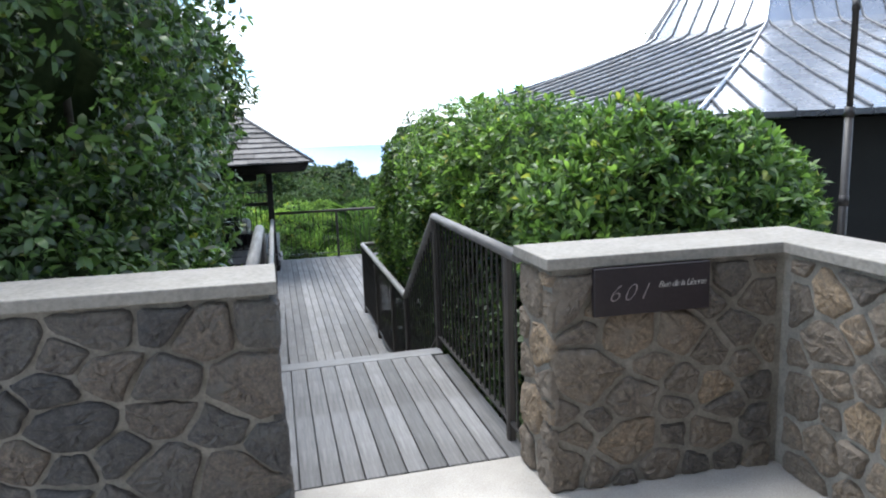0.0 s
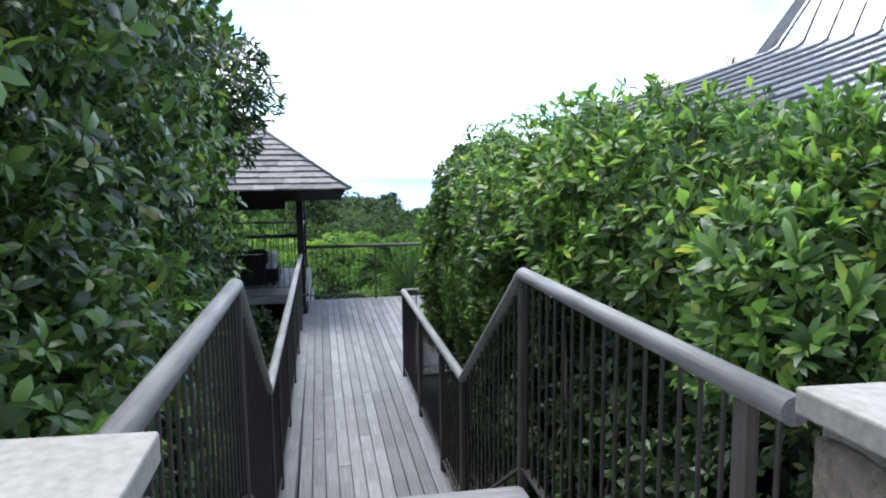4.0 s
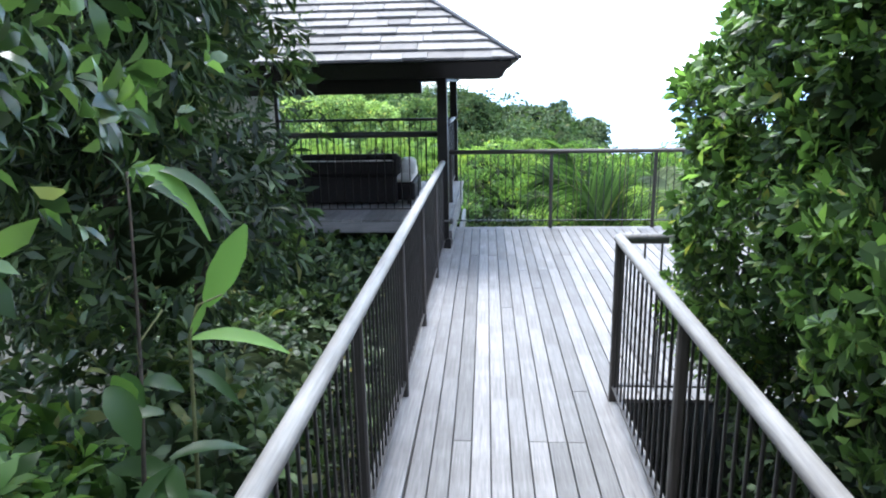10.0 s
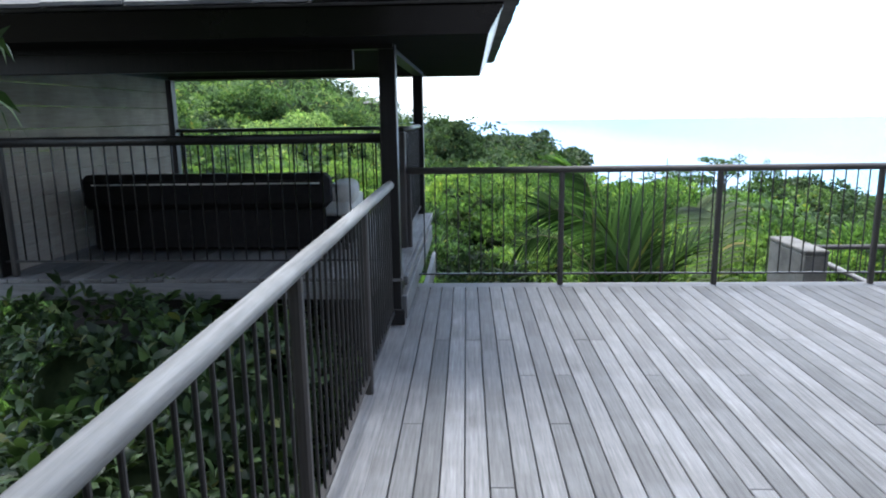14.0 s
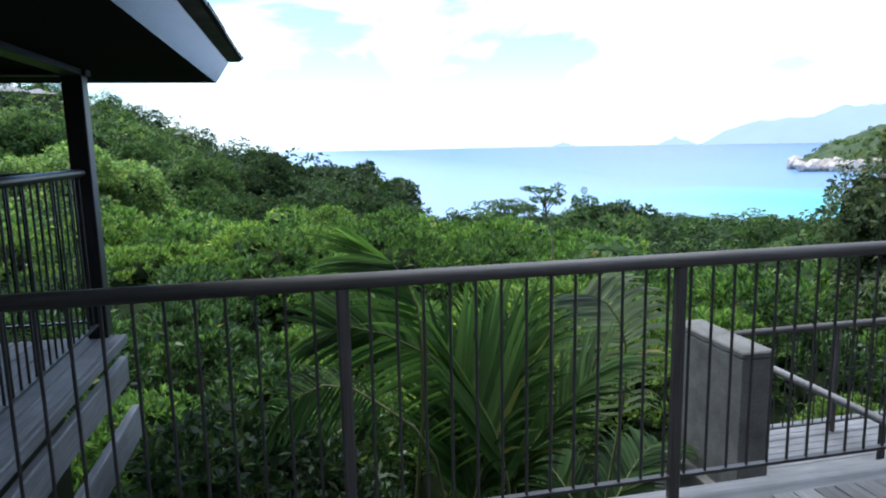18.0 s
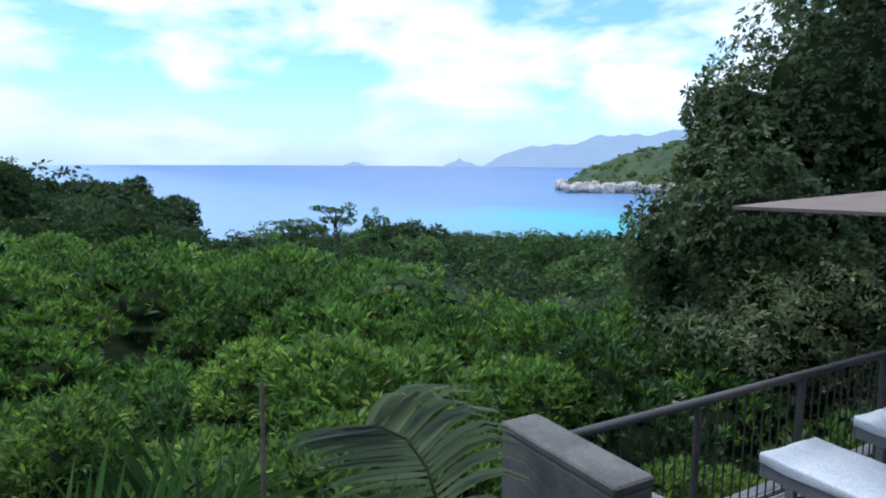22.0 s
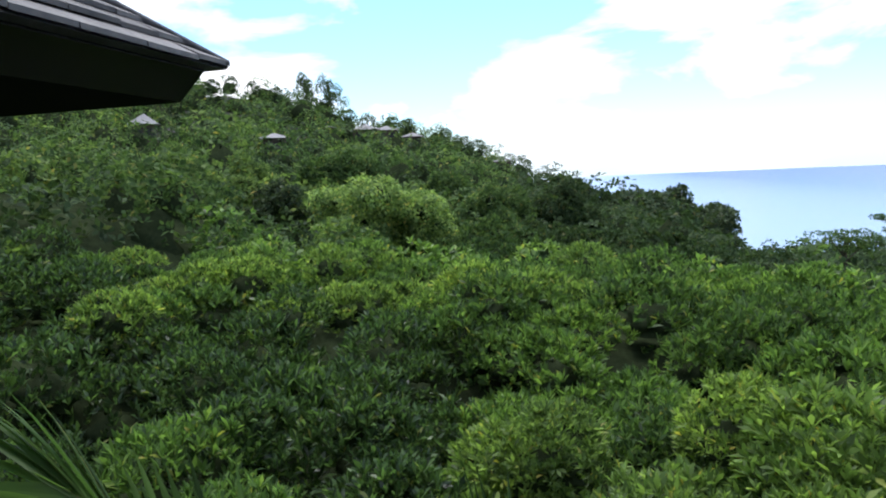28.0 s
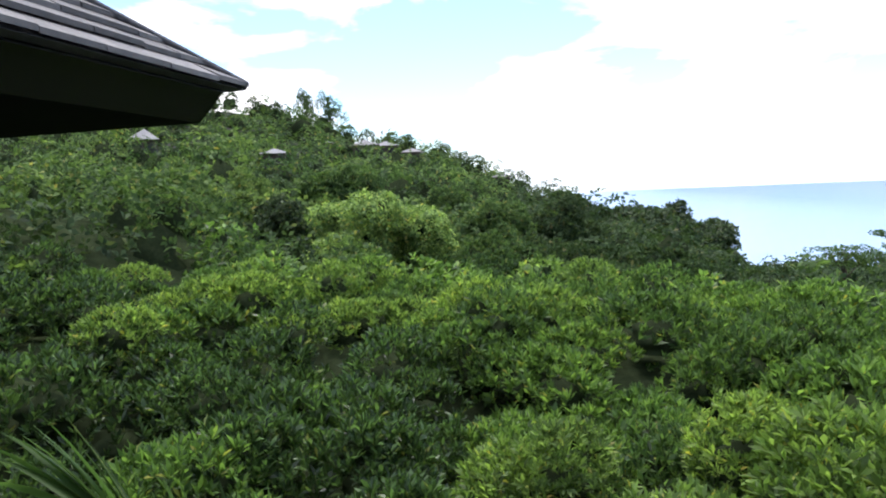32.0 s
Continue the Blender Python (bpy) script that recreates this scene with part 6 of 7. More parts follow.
def frond(root, pts, side, nleaf=40, leaf=0.6, spread=0.75, lift=0.2, fall=0.10, wide=0.018, start=0.25, seed=1, dirs=None, material="leaf_palm"):
    """A feather palm frond: a rib along points and two rows of narrow, folded leaflets."""
    n = len(pts) - 1
    part("rib", tube_bm(pts, [0.015 * (1 - 0.85 * i / n) for i in range(n + 1)], 6), M["palmrib"], root)
    V, lo, to = [], [], []
    rnd = random.Random(seed)
    side = Vector(side).normalized()
    for i in range(nleaf):
        f = start + (0.99 - start) * i / nleaf
        k = f * n
        a = pts[int(k)].lerp(pts[min(int(k) + 1, n)], k - int(k))
        d = (pts[min(int(k) + 1, n)] - pts[int(k)]).normalized()
        up = side.cross(d)
        for s in (-1, 1):
            q = (f - start) / (1 - start)
            L = leaf * (0.5 + 0.6 * math.sin(math.pi * (0.15 + 0.8 * q))) * rnd.uniform(0.85, 1.1)
            dr = (side * s * spread + d * (1 - 0.55 * spread) + up * (lift + rnd.uniform(-0.12, 0.12))).normalized()
            w = dr.cross(up).normalized() * wide * (1.1 if q < 0.85 else 0.7)
            fold = up * wide * 0.5
            if dirs:
                near, tip, fall = dirs[s]
                dr = (Vector(near).lerp(Vector(tip), q) + d * 0.15 + Vector((rnd.uniform(-0.08, 0.08), rnd.uniform(-0.08, 0.08), rnd.uniform(-0.08, 0.08)))).normalized()
                w = (d - dr * d.dot(dr)).normalized() * wide
                fold = w.cross(dr) * 0.35
            p, base_i, m = a.copy(), len(V), 5
            for j in range(m + 1):
                c = max(0.03, min(1, 0.5 + j * 0.6) * (1 - (j / m) ** 2.6))
                V += [p - w * c + fold * c, p, p + w * c + fold * c]
                p = p + dr * (L / m)
                dr = (dr + Vector((0, 0, -fall * (0.5 + 0.8 * j)))).normalized()
            for j in range(m):
                c = base_i + 3 * j
                lo += [c, c + 1, c + 4, c + 3, c + 1, c + 2, c + 5, c + 4]
                to += [4, 4]
    me = bpy.data.meshes.new("frond")
    fill(me, np.array([tuple(v) for v in V]), lo, to)
    link_mesh("frond", me, M[material], root)


M["palmrib"] = plain_mat("pale green palm rib", (0.12, 0.13, 0.05), (0.20, 0.20, 0.09), 0.6, 8, 0, 0.1, 60, 0.2)


def palm(x, y, z, fronds, seed, label, leaf=0.72, spread=0.62):
    root = empty("palm", 0, 0, 0)
    tagged(root, label, "palm")
    rnd = random.Random(seed)
    for i, (lean, az, length, sag) in enumerate(fronds):
        b = (x + rnd.uniform(-0.1, 0.1), y + rnd.uniform(-0.08, 0.08), z)
        a = radians(az)
        frond(root, arch(b, lean, az, length, sag), (math.cos(a), -math.sin(a), 0), 36, leaf, spread, 0.15, 0.05 + 0.06 * sag, 0.020, 0.3, seed * 31 + i)
    zb = float(slope_z(np.array([x]), np.array([y]))[0]) - 0.2
    part("trunk", tube_bm([(x, y, zb), (x + 0.03, y, (z + zb) / 2), (x, y, z + 0.1)], 0.09, 9), M["bark"], root)
    return root


young = palm(2.75, 15.50, -1.27, [(86, 60, 1.75, 0.2), (80, 85, 1.75, 0.3), (72, 95, 1.7, 0.45),
                              (78, 10, 1.6, 0.4)], 2, "feather palm with arching fronds below the deck rail")
frond(young, [Vector(p) for p in ((3.02, 15.50, -1.2), (3.06, 15.48, -0.72), (3.01, 15.45, -0.29), (2.79, 15.45, 0.07), (2.50, 15.45, 0.30), (2.25, 15.45, 0.45), (2.05, 15.45, 0.51), (1.88, 15.45, 0.50))], (0, 1, 0), 40, 0.50, 1.0, 0, 0.1, 0.019, 0.26, 77,
      {1: ((0.35, 0.25, 0.9), (-0.65, 0.2, 0.35), 0.06), -1: ((-0.75, 0.1, -0.25), (-0.85, -0.1, -0.35), 0.08)})
frond(young, [Vector(p) for p in ((2.95, 15.05, -1.25), (2.93, 15.08, -0.80), (2.90, 15.12, -0.42), (2.85, 15.20, -0.14), (2.78, 15.28, 0.02), (2.70, 15.36, 0.10), (2.60, 15.44, 0.14))], (1, 0, 0), 30, 0.80, 1.0, 0, 0.04, 0.020, 0.34, 78,
      {1: ((0.62, 0.0, 0.75), (0.18, 0.2, 0.95), 0.035), -1: ((-0.62, 0.0, 0.75), (-0.35, 0.2, 0.9), 0.035)}, "leaf_fan")
palm(1.35, 16.3, -2.25, [(74, -20, 1.5, 0.8), (66, 40, 1.4, 0.9), (70, 100, 1.4, 0.8)], 6, "feather palm under the pavilion edge")


def drooping_palm():
    root = empty("palm", 0, 0, 0)
    tagged(root, "feather palm with a drooping frond beside the terrace", "palm")
    pts = [Vector(p) for p in ((4.05, 16.30, -1.9), (4.08, 16.22, -1.3), (4.12, 16.12, -0.7), (4.14, 16.05, -0.25), (4.12, 16.03, 0.05), (4.07, 16.05, 0.24), (4.00, 16.10, 0.36), (3.91, 16.15, 0.41), (3.83, 16.19, 0.41))]
    frond(root, pts, (1, 0, 0), 34, 0.47, 1.0, 0, 0.1, 0.016, 0.30, 5, {1: ((0.80, -0.45, 0.42), (0.44, -0.26, 0.70), 0.27), -1: ((-0.80, 0.45, -0.35), (-0.85, 0.45, -0.05), 0.05)}, "leaf_sheen")
    for lean, az, ln in ((66, 60, 1.3), (60, -20, 1.3), (58, 120, 1.1)):
        a = radians(az)
        frond(root, arch((4.05, 16.30, -1.9), lean, az, ln, 0.9), (math.cos(a), -math.sin(a), 0), 30, 0.5, 0.7, 0.1, 0.1, 0.02, 0.3, int(az) + 90)
    part("trunk", tube_bm([(4.03, 16.3, -3.4), (4.05, 16.3, -2.6), (4.05, 16.3, -1.85)], 0.08, 9), M["bark"], root)


drooping_palm()


def overhanging_frond():
    """One more frond of the young palm, bending towards the pavilion."""
    root = empty("palm", 0, 0, 0)
    tagged(root, "young palm with a frond bending over the deck edge", "palm")
    pts = [Vector(p) for p in ((2.30, 15.42, -1.3), (2.38, 15.38, -0.7), (2.43, 15.31, -0.05), (2.43, 15.25, 0.40), (2.40, 15.21, 0.66), (2.34, 15.19, 0.83), (2.26, 15.18, 0.93), (2.16, 15.18, 0.98))]
    frond(root, pts, (0, 1, 0), 20, 0.52, 1.0, 0, 0.06, 0.017, 0.48, 9, {1: ((-0.45, 0.25, 0.75), (-0.85, 0.1, 0.25), 0.05), -1: ((-0.75, -0.2, 0.35), (-0.9, -0.15, 0.0), 0.07)}, "leaf_fan")
    pts = [Vector(p) for p in ((2.62, 15.30, -1.2), (2.55, 15.24, -0.62), (2.48, 15.20, -0.25), (2.36, 15.18, -0.04), (2.17, 15.18, 0.12), (2.02, 15.18, 0.23), (1.86, 15.18, 0.27), (1.72, 15.18, 0.22), (1.58, 15.18, 0.10))]
    frond(root, pts, (0, 1, 0), 30, 0.34, 1.0, 0, 0.1, 0.009, 0.50, 11, {1: ((-0.2, 0.6, 0.5), (-0.5, 0.5, 0.1), 0.2), -1: ((-0.35, -0.25, -0.7), (-0.45, -0.2, -0.8), 0.05)})
    part("trunk", tube_bm([(2.28, 15.42, -3.0), (2.28, 15.42, -2.0), (2.28, 15.42, -1.2)], 0.06, 8), M["bark"], root)


overhanging_frond()


def dry_stalk():
    root = empty("dry_stalk", 3.02, 14.80, -2.9)
    tagged(root, "thin dry brown stalk standing among the palms", "stalk")
    part("stem", tube_bm([Vector((0, 0, 0)), Vector((0.03, 0.06, 1.6)), Vector((0.07, 0.12, 3.1)), Vector((0.09, 0.16, 4.0))], [0.016, 0.014, 0.009, 0.004], 7), M["bark"], root)
    part("husk", tube_bm([Vector((0.07, 0.12, 3.1)), Vector((0.075, 0.13, 3.3)), Vector((0.085, 0.15, 3.6))], [0.012, 0.010, 0.007], 7), M["palmrib"], root)


dry_stalk()


# ---- trees of the middle distance ----
def at(az, d, dz=0.0):
    x, y = PX + d * math.sin(radians(az)), PY + d * math.cos(radians(az))
    return x, y, float(slope_z(np.array([x]), np.array([y]))[0]) + dz


def crown_tree(label, az, d, top, w, material, count, leaf, seed, flat=0.45, n=15, category="tree"):
    """A spreading tree whose crown top stands at that height."""
    x, y, z = at(az, d)
    rnd = random.Random(seed)
    blobs = []
    h = w * flat
    for i in range(n):
        a, r = rnd.uniform(0, 6.28), rnd.uniform(0.05, 0.8) * w
        s = rnd.uniform(0.22, 0.36) * w
        blobs.append((x + r * math.cos(a), y + r * math.sin(a), top - h * rnd.uniform(0.35, 1.1) - 0.3 * r * flat, s, s, h * rnd.uniform(0.28, 0.42)))
    tr = [([(x, y, z - 0.5), (x + 0.1 * w, y, (z + top) / 2), (x, y, top - h * 0.6)], 0.05 * w)]
    for b in blobs[:4]:
        tr.append(([(x, y, (z + top) / 2), ((x + b[0]) / 2, (y + b[1]) / 2, (b[2] + (z + top) / 2) / 2 + 0.1), (b[0], b[1], b[2])], 0.025 * w))
    return leafy("tree", label, category, blobs, count, leaf, material, 6, 0.36, 5.0 / w, False, 0.5, tr)


crown_tree("yellow green spreading tree behind the shrub crest", -20.8, 32, 2.0, 4.2, M["leaf_lime"], 7000, 0.21, 1, 0.6)
crown_tree("dark umbrella-shaped tree on the slope", 1.2, 100, -0.4, 8.0, M["leaf_dark"], 5200, 0.62, 2, 0.55)
crown_tree("dark umbrella-shaped tree on the slope", 5.4, 96, -3.0, 7.0, M["leaf_dark"], 4200, 0.6, 3, 0.55)
crown_tree("dark rounded tree on the slope", -3.4, 92, 1.6, 7.0, M["leaf_hilldark"], 4200, 0.6, 4, 0.7)
crown_tree("dark rounded tree on the slope", 7.0, 88, -4.6, 3.6, M["leaf_dark"], 3000, 0.5, 5, 0.7)
crown_tree("tall mid green tree on the rising slope", -23.6, 50, 4.2, 3.4, M["leaf_hill"], 3600, 0.30, 21, 0.9)
crown_tree("light green tree on the rising slope", -30.2, 45, 4.1, 2.7, M["leaf_hill2"], 3200, 0.26, 22, 0.9)
crown_tree("small dark tree among brighter ones", -28.8, 39, 1.9, 1.9, M["leaf_dark"], 2000, 0.22, 23, 0.9)
crown_tree("light green tree on the rising slope", -36.2, 42, 4.5, 2.8, M["leaf_hill2"], 3200, 0.25, 24, 0.95)
crown_tree("mid green rounded tree on the rising slope", -41.5, 35, 2.0, 2.6, M["leaf_hill"], 3000, 0.22, 25, 0.8)
crown_tree("mid green bushy tree on the rising slope", -38.2, 27.5, 1.5, 2.1, M["leaf_hill"], 2800, 0.18, 29, 0.95)
crown_tree("light green bushy tree on the rising slope", -43.0, 28, 1.7, 2.1, M["leaf_hill2"], 2600, 0.18, 30, 0.95)
crown_tree("mid green tree behind the shrub crest", -9.6, 46, 1.5, 3.2, M["leaf_hill"], 3400, 0.27, 26, 0.9)
crown_tree("dark green tree behind the shrub crest", -4.4, 50, 0.9, 3.0, M["leaf_hilldark"], 3000, 0.28, 27, 0.85)
crown_tree("mid green tree behind the shrub crest", -14.2, 54, 2.2, 3.0, M["leaf_hill"], 3000, 0.29, 28, 0.9)


def tiered_tree(az, d, tiers, seed):
    """A thin tree whose leaves lie in a few flat tiers."""
    x, y, z = at(az, d)
    blobs = [(x + dx, y + dx * 0.3, h, r, r, th) for dx, h, r, th in tiers]
    top = max(b[2] for b in blobs)
    tr = [([(x, y, z - 0.5), (x + 0.2, y, (z + top) / 2), (x, y, top)], 0.16)]
    for b in blobs:
        tr.append(([(x, y, b[2] - 1.6), ((x + b[0]) / 2, (y + b[1]) / 2, b[2] - 0.6), (b[0], b[1], b[2])], 0.06))
    leafy("tree", "thin dark tree with leaves in flat tiers", "tree", blobs, 620, 0.22, M["leaf_hill"], 5, 0.5, 1.5, False, 0, tr)


tiered_tree(20.3, 60, ((-1.9, -2.72, 0.7, 0.10), (-0.9, -2.92, 0.75, 0.10), (0.1, -3.08, 0.7, 0.10), (0.9, -2.92, 0.6, 0.12), (1.6, -2.75, 0.45, 0.30), (1.8, -3.35, 0.45, 0.35), (-0.3, -3.85, 1.2, 0.14), (1.2, -4.05, 1.0, 0.2), (-2.2, -4.55, 1.4, 0.25)), 1)
tiered_tree(16.6, 60, ((-1.4, -4.3, 1.4, 0.3), (0.6, -4.2, 1.5, 0.3), (-0.2, -4.9, 1.8, 0.4), (2.0, -4.9, 1.4, 0.4)), 2)
tiered_tree(23.4, 58, ((-0.6, -3.95, 0.20, 0.7), (-0.1, -4.2, 0.18, 0.6), (0.5, -3.75, 0.22, 0.8), (1.1, -4.1, 0.18, 0.6), (1.7, -4.25, 0.22, 0.6), (0.3, -4.9, 1.3, 0.45)), 3)
crown_tree("rounded light green tree on the lower slope", 37.5, 40, -3.0, 3.2, M["leaf_hill"], 2400, 0.36, 9, 0.8)
crown_tree("dark tree on the lower slope", 27, 60, -4.2, 4.5, M["leaf_dark"], 2200, 0.5, 10, 0.7)


def feathery_tree(az, el, w, h, seed):
    d = 194
    x, y, z = at(az, d)
    top = 1.6 + d * math.tan(radians(el))
    rnd = random.Random(seed)
    blobs = [(x + rnd.uniform(-1.3, 1.3) * w * (1 - k / 24), y + rnd.uniform(-w, w), top - h * (1 - k / 15) * 0.75, w * 0.30, w * 0.30, h * 0.18) for k in range(16)]
    tr = [([(x, y, z - 1), (x + 0.3, y, (z + top) / 2), (x, y, top - 0.5)], 0.28)]
    for b in blobs[2:]:
        tr.append(([(x, y, b[2] - 1.5), (b[0], b[1], b[2])], 0.1))
    leafy("tree", "feathery tall tree on the hill crest", "tree", blobs, 2200, 0.40, M["leaf_hill"], 5, 0.6, 0.9, False, 0, tr, None, 0.0, (0.3, 1.3), 0.20)


feathery_tree(-25.6, 8.6, 2.4, 8, 1)
feathery_tree(-23.7, 8.3, 3.0, 8, 2)

# vine-hung trees at the right
leafy("tree", "huge tree smothered in dark hanging vines", "tree",
      [(12.7, 20.4, 0.4, 1.6, 1.5, 1.9), (13.7, 19.9, 2.5, 1.8, 1.7, 1.9), (15.3, 19.3, 4.3, 2.3, 2.2, 2.0), (12.3, 20.6, -1.6, 1.7, 1.6, 1.5), (14.2, 18.9, -0.2, 1.8, 1.3, 2.0), (17.2, 19.2, 5.0, 2.8, 2.6, 2.1),
       (15.9, 18.5, 1.8, 2.0, 1.5, 2.3), (13.2, 19.2, -2.0, 1.8, 1.6, 1.4), (17.5, 17.8, 4.0, 2.2, 1.6, 2.6), (13.0, 21.4, 1.5, 1.0, 1.0, 0.9), (12.3, 21.8, 0.1, 1.2, 1.0, 1.1), (12.9, 21.3, 2.4, 0.9, 0.9, 0.7), (12.6, 21.7, -1.4, 1.4, 1.2, 1.3)],
      25000, 0.13, M["leaf_vine"], 6, 0.30, 1.1, False, 0.66, stems(13, 16, 19, 20.5, 5, 5, 0.2, 8), None, 0.6)


leafy("vine_thicket", "olive green vines and grasses beside the terrace", "thicket",
      [(12.9, 19.0, -0.5, 1.3, 0.8, 0.9), (14.4, 18.6, -0.6, 1.3, 0.8, 1.0), (11.8, 19.6, -1.2, 1.2, 0.9, 1.0), (13.6, 18.6, -1.7, 1.6, 0.8, 0.8), (15.6, 18.2, -0.2, 1.2, 0.8, 1.2), (15.2, 18.0, -1.8, 1.4, 0.8, 0.8)],
      8000, 0.10, M["leaf_olive"], 6, 0.4, 1.6, False, 0.6, (), None, 0.5, (0.0, 1.0), 0.34)
leafy("climbing_plant", "climbing plant with large heart-shaped leaves over shrubs", "climber",
      [(8.4, 25.2, -1.25, 0.75, 0.6, 0.5), (8.9, 24.9, -1.6, 0.8, 0.6, 0.6), (9.5, 24.9, -1.75, 0.6, 0.6, 0.5)],
      260, 0.27, M["leaf_hill"], 4, 0.3, 1.6, True, 0.5, (), None, 0.35, (-0.1, 0.5), 0.8)


# ---- houses on the hill ----
def house(az, d, el, w, dep, h, rz, roofh, storeys=1):
    x, y, z = at(az, d)
    z = 1.6 + d * math.tan(radians(el)) - h
    root = empty("house", x, y, z, rz)
    tagged(root, "distant villa with a grey hipped roof among trees", "house", group="villas on the hill")
    box("wall", (-w / 2, -dep / 2, -3), (w / 2, dep / 2, h), M["bark"], root, 0.05)
    bm = bmesh.new()
    e = 0.9
    c = [bm.verts.new(v) for v in ((-w / 2 - e, -dep / 2 - e, h), (w / 2 + e, -dep / 2 - e, h), (w / 2 + e, dep / 2 + e, h), (-w / 2 - e, dep / 2 + e, h))]
    r = [bm.verts.new((-w / 2 + dep / 2, 0, h + roofh)), bm.verts.new((w / 2 - dep / 2 + 0.01, 0, h + roofh))]
    for f in ((c[0], c[1], r[1], r[0]), (c[1], c[2], r[1]), (c[2], c[3], r[0], r[1]), (c[3], c[0], r[0])):
        bm.faces.new(f)
    bm.faces.new(list(reversed(c)))
    part("roof", bm, M["farroof"], root, "pale grey hipped roof")
    n = max(2, int(w / 2.4))
    for s in range(storeys):
        for i in range(n):
            x0 = -w / 2 + (i + 0.5) * w / n
            z0 = h - 2.6 - 2.9 * s
            box("window", (x0 - 0.75, -dep / 2 - 0.06, z0), (x0 + 0.75, -dep / 2 + 0.02, z0 + 1.9), M["blackwall"], root, 0)
    return root


M["farroof"] = plain_mat("pale grey distant roof", (0.20, 0.195, 0.195), (0.30, 0.29, 0.29), 0.8, 0.4, 0, 0, 3)
house(-20.9, 178, 4.2, 6.2, 5.5, 3.0, 20, 1.5, 2)
house(-19.1, 181, 4.1, 5.6, 5, 3.0, 20, 1.3, 2)
house(-16.9, 184, 3.5, 4.6, 4.5, 2.4, 15, 1.2, 1)
house(-24.1, 176, 4.5, 3.6, 3.5, 2.2, 20, 0.6, 1)
house(-28.4, 112, 3.75, 3.4, 3.2, 1.8, 25, 0.9, 1)
house(-38.2, 140, 5.0, 4.0, 4.0, 2.2, 30, 2.2, 1)
house(-9.3, 190, 1.1, 4.4, 4, 2.0, 10, 1.2, 1)


# ---- broad-leaved plant beside the rail ----
def blade(root, base, tip, width, droop=0.0, face=(1, -0.6, 0.3), material="leaf_big", bow=0.0):
    """One broad leaf with a folded midrib, from base to tip."""
    b, e = Vector(base), Vector(tip)
    d = e - b
    side = d.cross(Vector(face)).normalized()
    nrm = side.cross(d).normalized()
    bm = bmesh.new()
    rows = []
    n = 9
    for i in range(n + 1):
        f = i / n
        w = width * math.sin(math.pi * min(1, f * 0.93 + 0.05)) ** 0.75 * (1 + 0.06 * math.sin(i * 2.3))
        c = b + d * f + Vector((0, 0, 1)) * (bow * 4 * f * (1 - f) - droop * f * f)
        rows.append([bm.verts.new(c - side * w / 2 + nrm * 0.12 * w), bm.verts.new(c), bm.verts.new(c + side * w / 2 + nrm * 0.12 * w)])
    for p, q in zip(rows, rows[1:]):
        for k in (0, 1):
            bm.faces.new((p[k], p[k + 1], q[k + 1], q[k])).smooth = True
    part("leaf", bm, M[material], root)


M["leaf_big"] = leaf_mat("broad lime green leaf", (0.16, 0.36, 0.05), (0.20, 0.42, 0.06), (0.24, 0.48, 0.07), (1.6, 1.7, 0.6), 0.5, 0.45, 0.28)
M["leaf_broad"] = leaf_mat("broad mid green leaf", (0.03, 0.075, 0.018), (0.06, 0.14, 0.03), (0.10, 0.21, 0.045), G, 0.35, 0.4, 0.5)


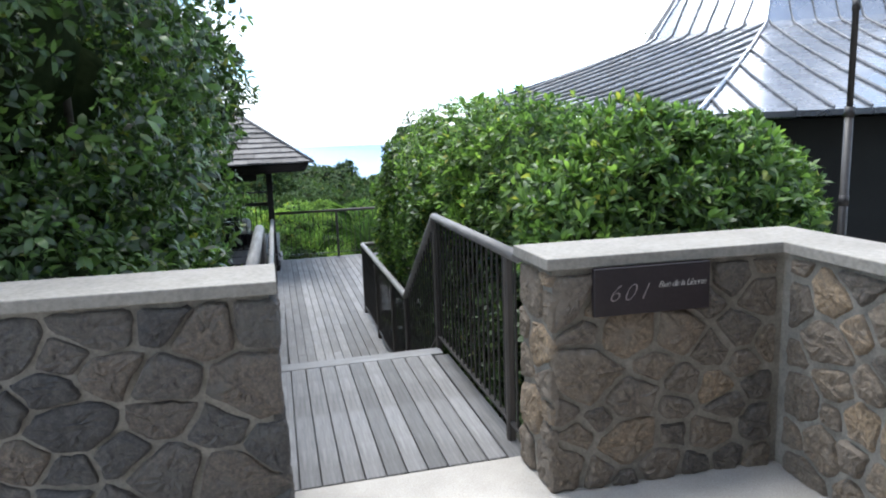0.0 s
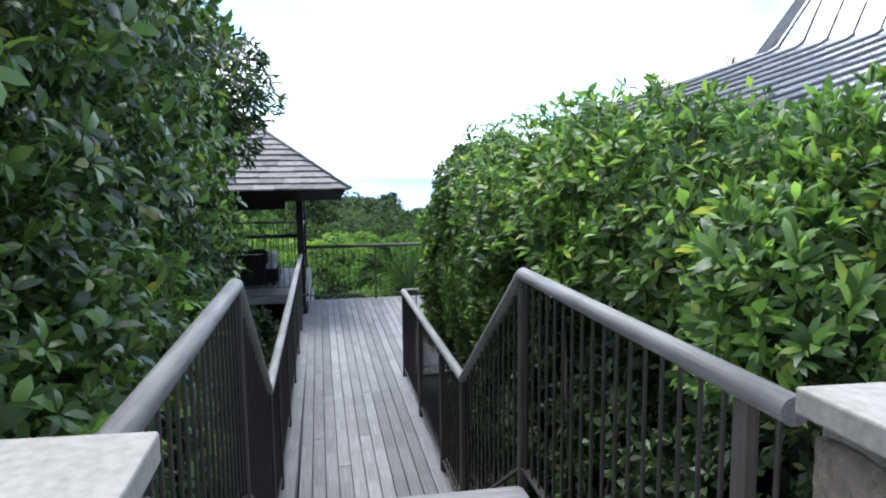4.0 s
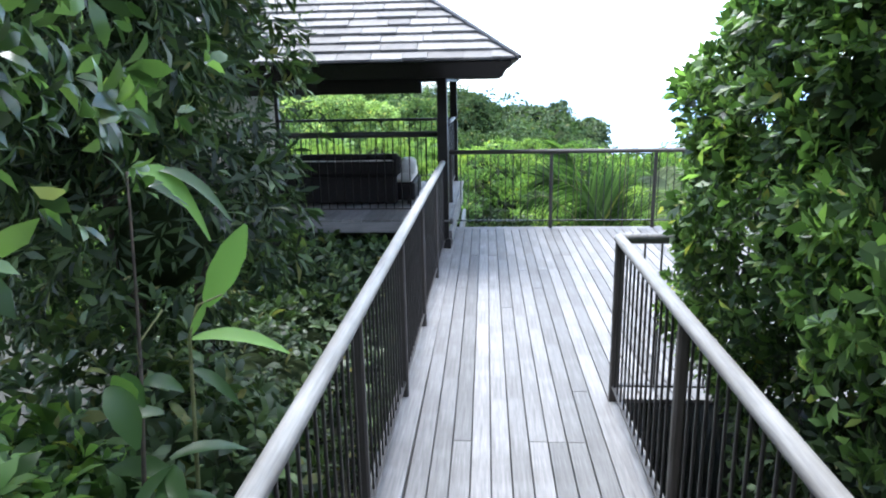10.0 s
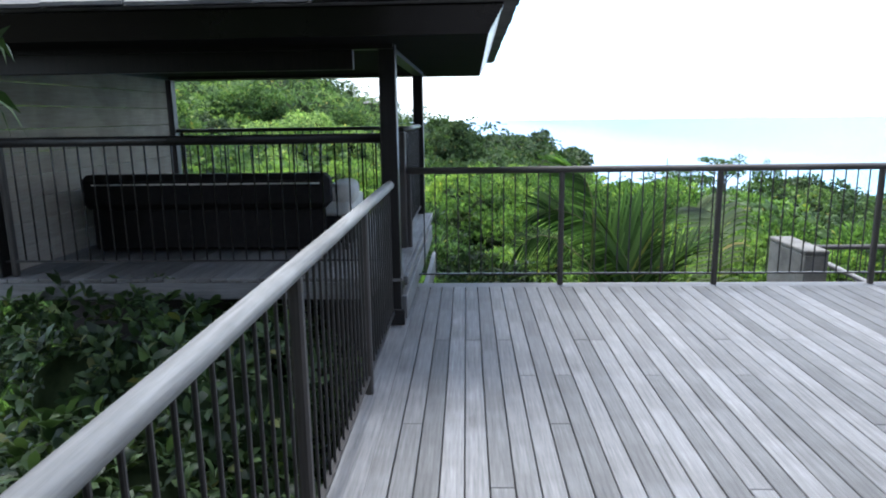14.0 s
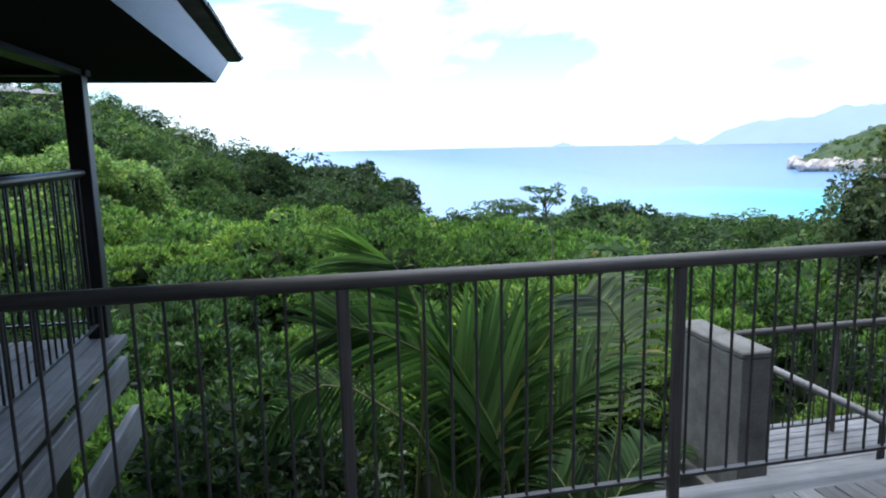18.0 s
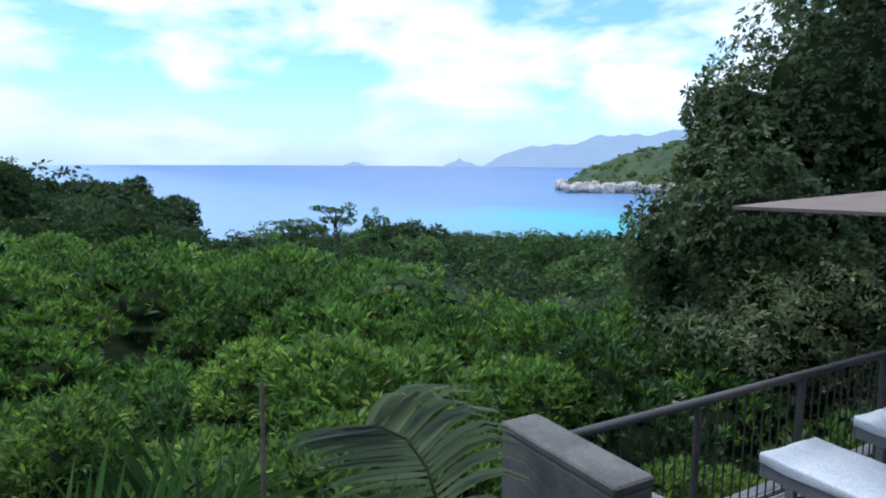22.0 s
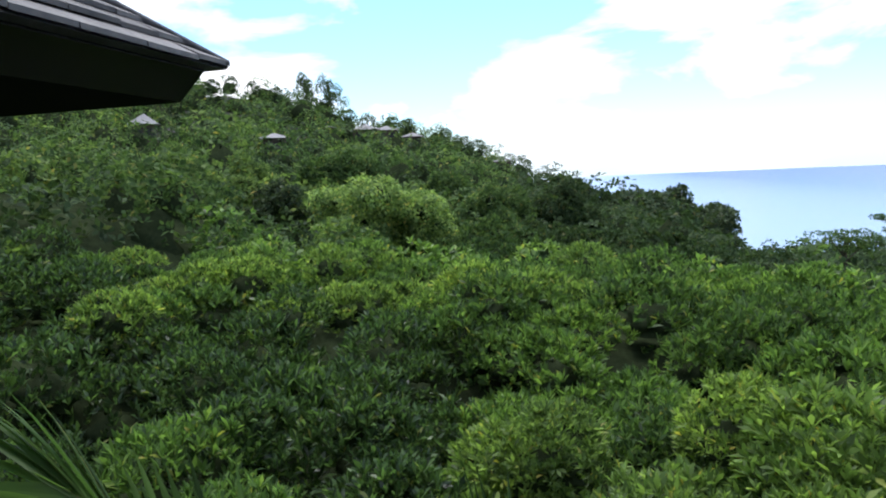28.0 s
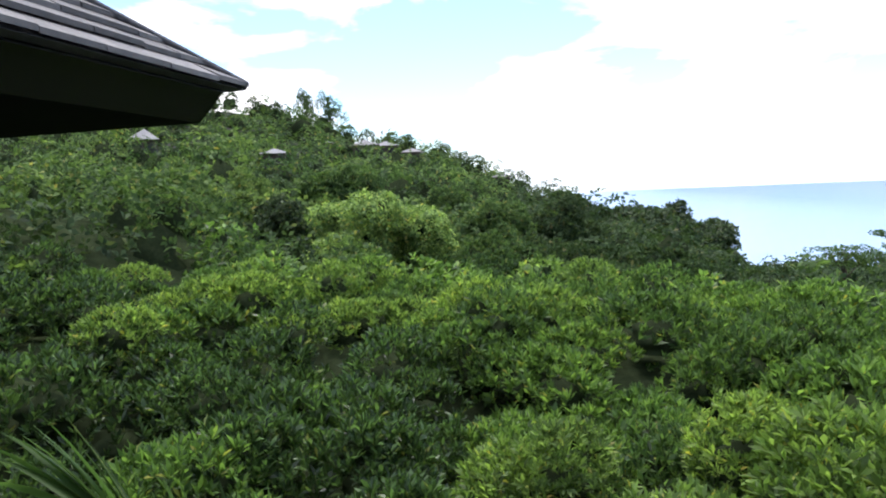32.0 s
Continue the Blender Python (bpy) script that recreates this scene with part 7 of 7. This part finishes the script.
def broad_plant():
    root = empty("broad_leaved_plant", -0.20, 7.3, -1.3)
    tagged(root, "straggling plant with broad lime green and dull leaves", "plant")
    o = Vector(root.location)
    v = lambda *p: Vector(p) - o
    part("stem", tube_bm([v(-0.20, 7.3, -1.3), v(-0.22, 7.32, 0.2), v(-0.18, 7.33, 0.99), v(-0.16, 7.39, 1.11), v(-0.06, 7.42, 1.15)], [0.011, 0.010, 0.008, 0.006, 0.004], 6), M["palmrib"], root)
    part("stem", tube_bm([v(-0.33, 7.10, -1.3), v(-0.33, 7.10, 0.42), v(-0.39, 7.29, 0.83), v(-0.41, 7.37, 1.15), v(-0.39, 7.39, 1.68)], [0.011, 0.010, 0.009, 0.008, 0.005], 6), M["bark"], root)
    part("stem", tube_bm([v(-0.39, 7.29, 0.88), v(-0.41, 7.32, 0.95), v(-0.33, 7.42, 1.08)], 0.005, 6), M["palmrib"], root)
    face = (0.48, -0.87, 0.25)
    blade(root, v(-0.13, 7.41, 1.10), v(0.01, 7.58, 1.42), 0.125, 0, face)
    blade(root, v(-0.18, 7.33, 0.99), v(-0.12, 7.40, 1.13), 0.035, 0, face)
    blade(root, v(-0.15, 7.29, 1.00), v(0.21, 7.43, 0.88), 0.075, 0, (0.2, -0.45, 0.9), "leaf_big", 0.045)
    blade(root, v(-0.39, 7.39, 1.66), v(-0.13, 7.52, 1.36), 0.085, 0, (0.4, -0.5, 0.7), "leaf_big", 0.13)
    blade(root, v(-0.30, 7.45, 1.68), v(-0.05, 7.57, 1.44), 0.060, 0, (0.4, -0.5, 0.7), "leaf_broad", 0.06)
    blade(root, v(-0.42, 7.45, 1.67), v(-0.24, 7.56, 1.50), 0.080, 0, (0.4, -0.5, 0.7), "leaf_broad", 0.03)
    blade(root, v(-0.30, 6.92, 0.96), v(-0.19, 6.87, 0.74), 0.11, 0, (0.5, -0.7, 0.5), "leaf_broad", 0.03)
    blade(root, v(-0.33, 7.10, 0.80), v(-0.28, 6.93, 1.00), 0.09, 0, face, "leaf_broad")
    blade(root, v(-0.39, 7.16, 0.90), v(-0.31, 7.15, 0.76), 0.065, 0, face, "leaf_broad", 0.02)
    blade(root, v(-0.39, 7.28, 0.80), v(-0.24, 7.35, 0.73), 0.07, 0, (0.4, -0.5, 0.7), "leaf_broad", 0.03)
    blade(root, v(-0.27, 7.50, 0.77), v(-0.08, 7.53, 0.58), 0.06, 0, (0.4, -0.5, 0.7), "leaf_broad", 0.03)
    rnd = random.Random(8)
    for i in range(18):
        a, z = rnd.uniform(-3.6, 0.9), rnd.uniform(-0.3, 0.75)
        b = Vector((-0.26, 7.2, z))
        L = rnd.uniform(0.18, 0.34)
        tip = b + Vector((math.cos(a) * L, math.sin(a) * L, rnd.uniform(0.0, 0.12)))
        blade(root, b - o, tip - o, rnd.uniform(0.06, 0.11), rnd.uniform(0.06, 0.16), (rnd.uniform(-0.4, 0.4), rnd.uniform(-0.6, 0.1), 1), "leaf_broad")



broad_plant()
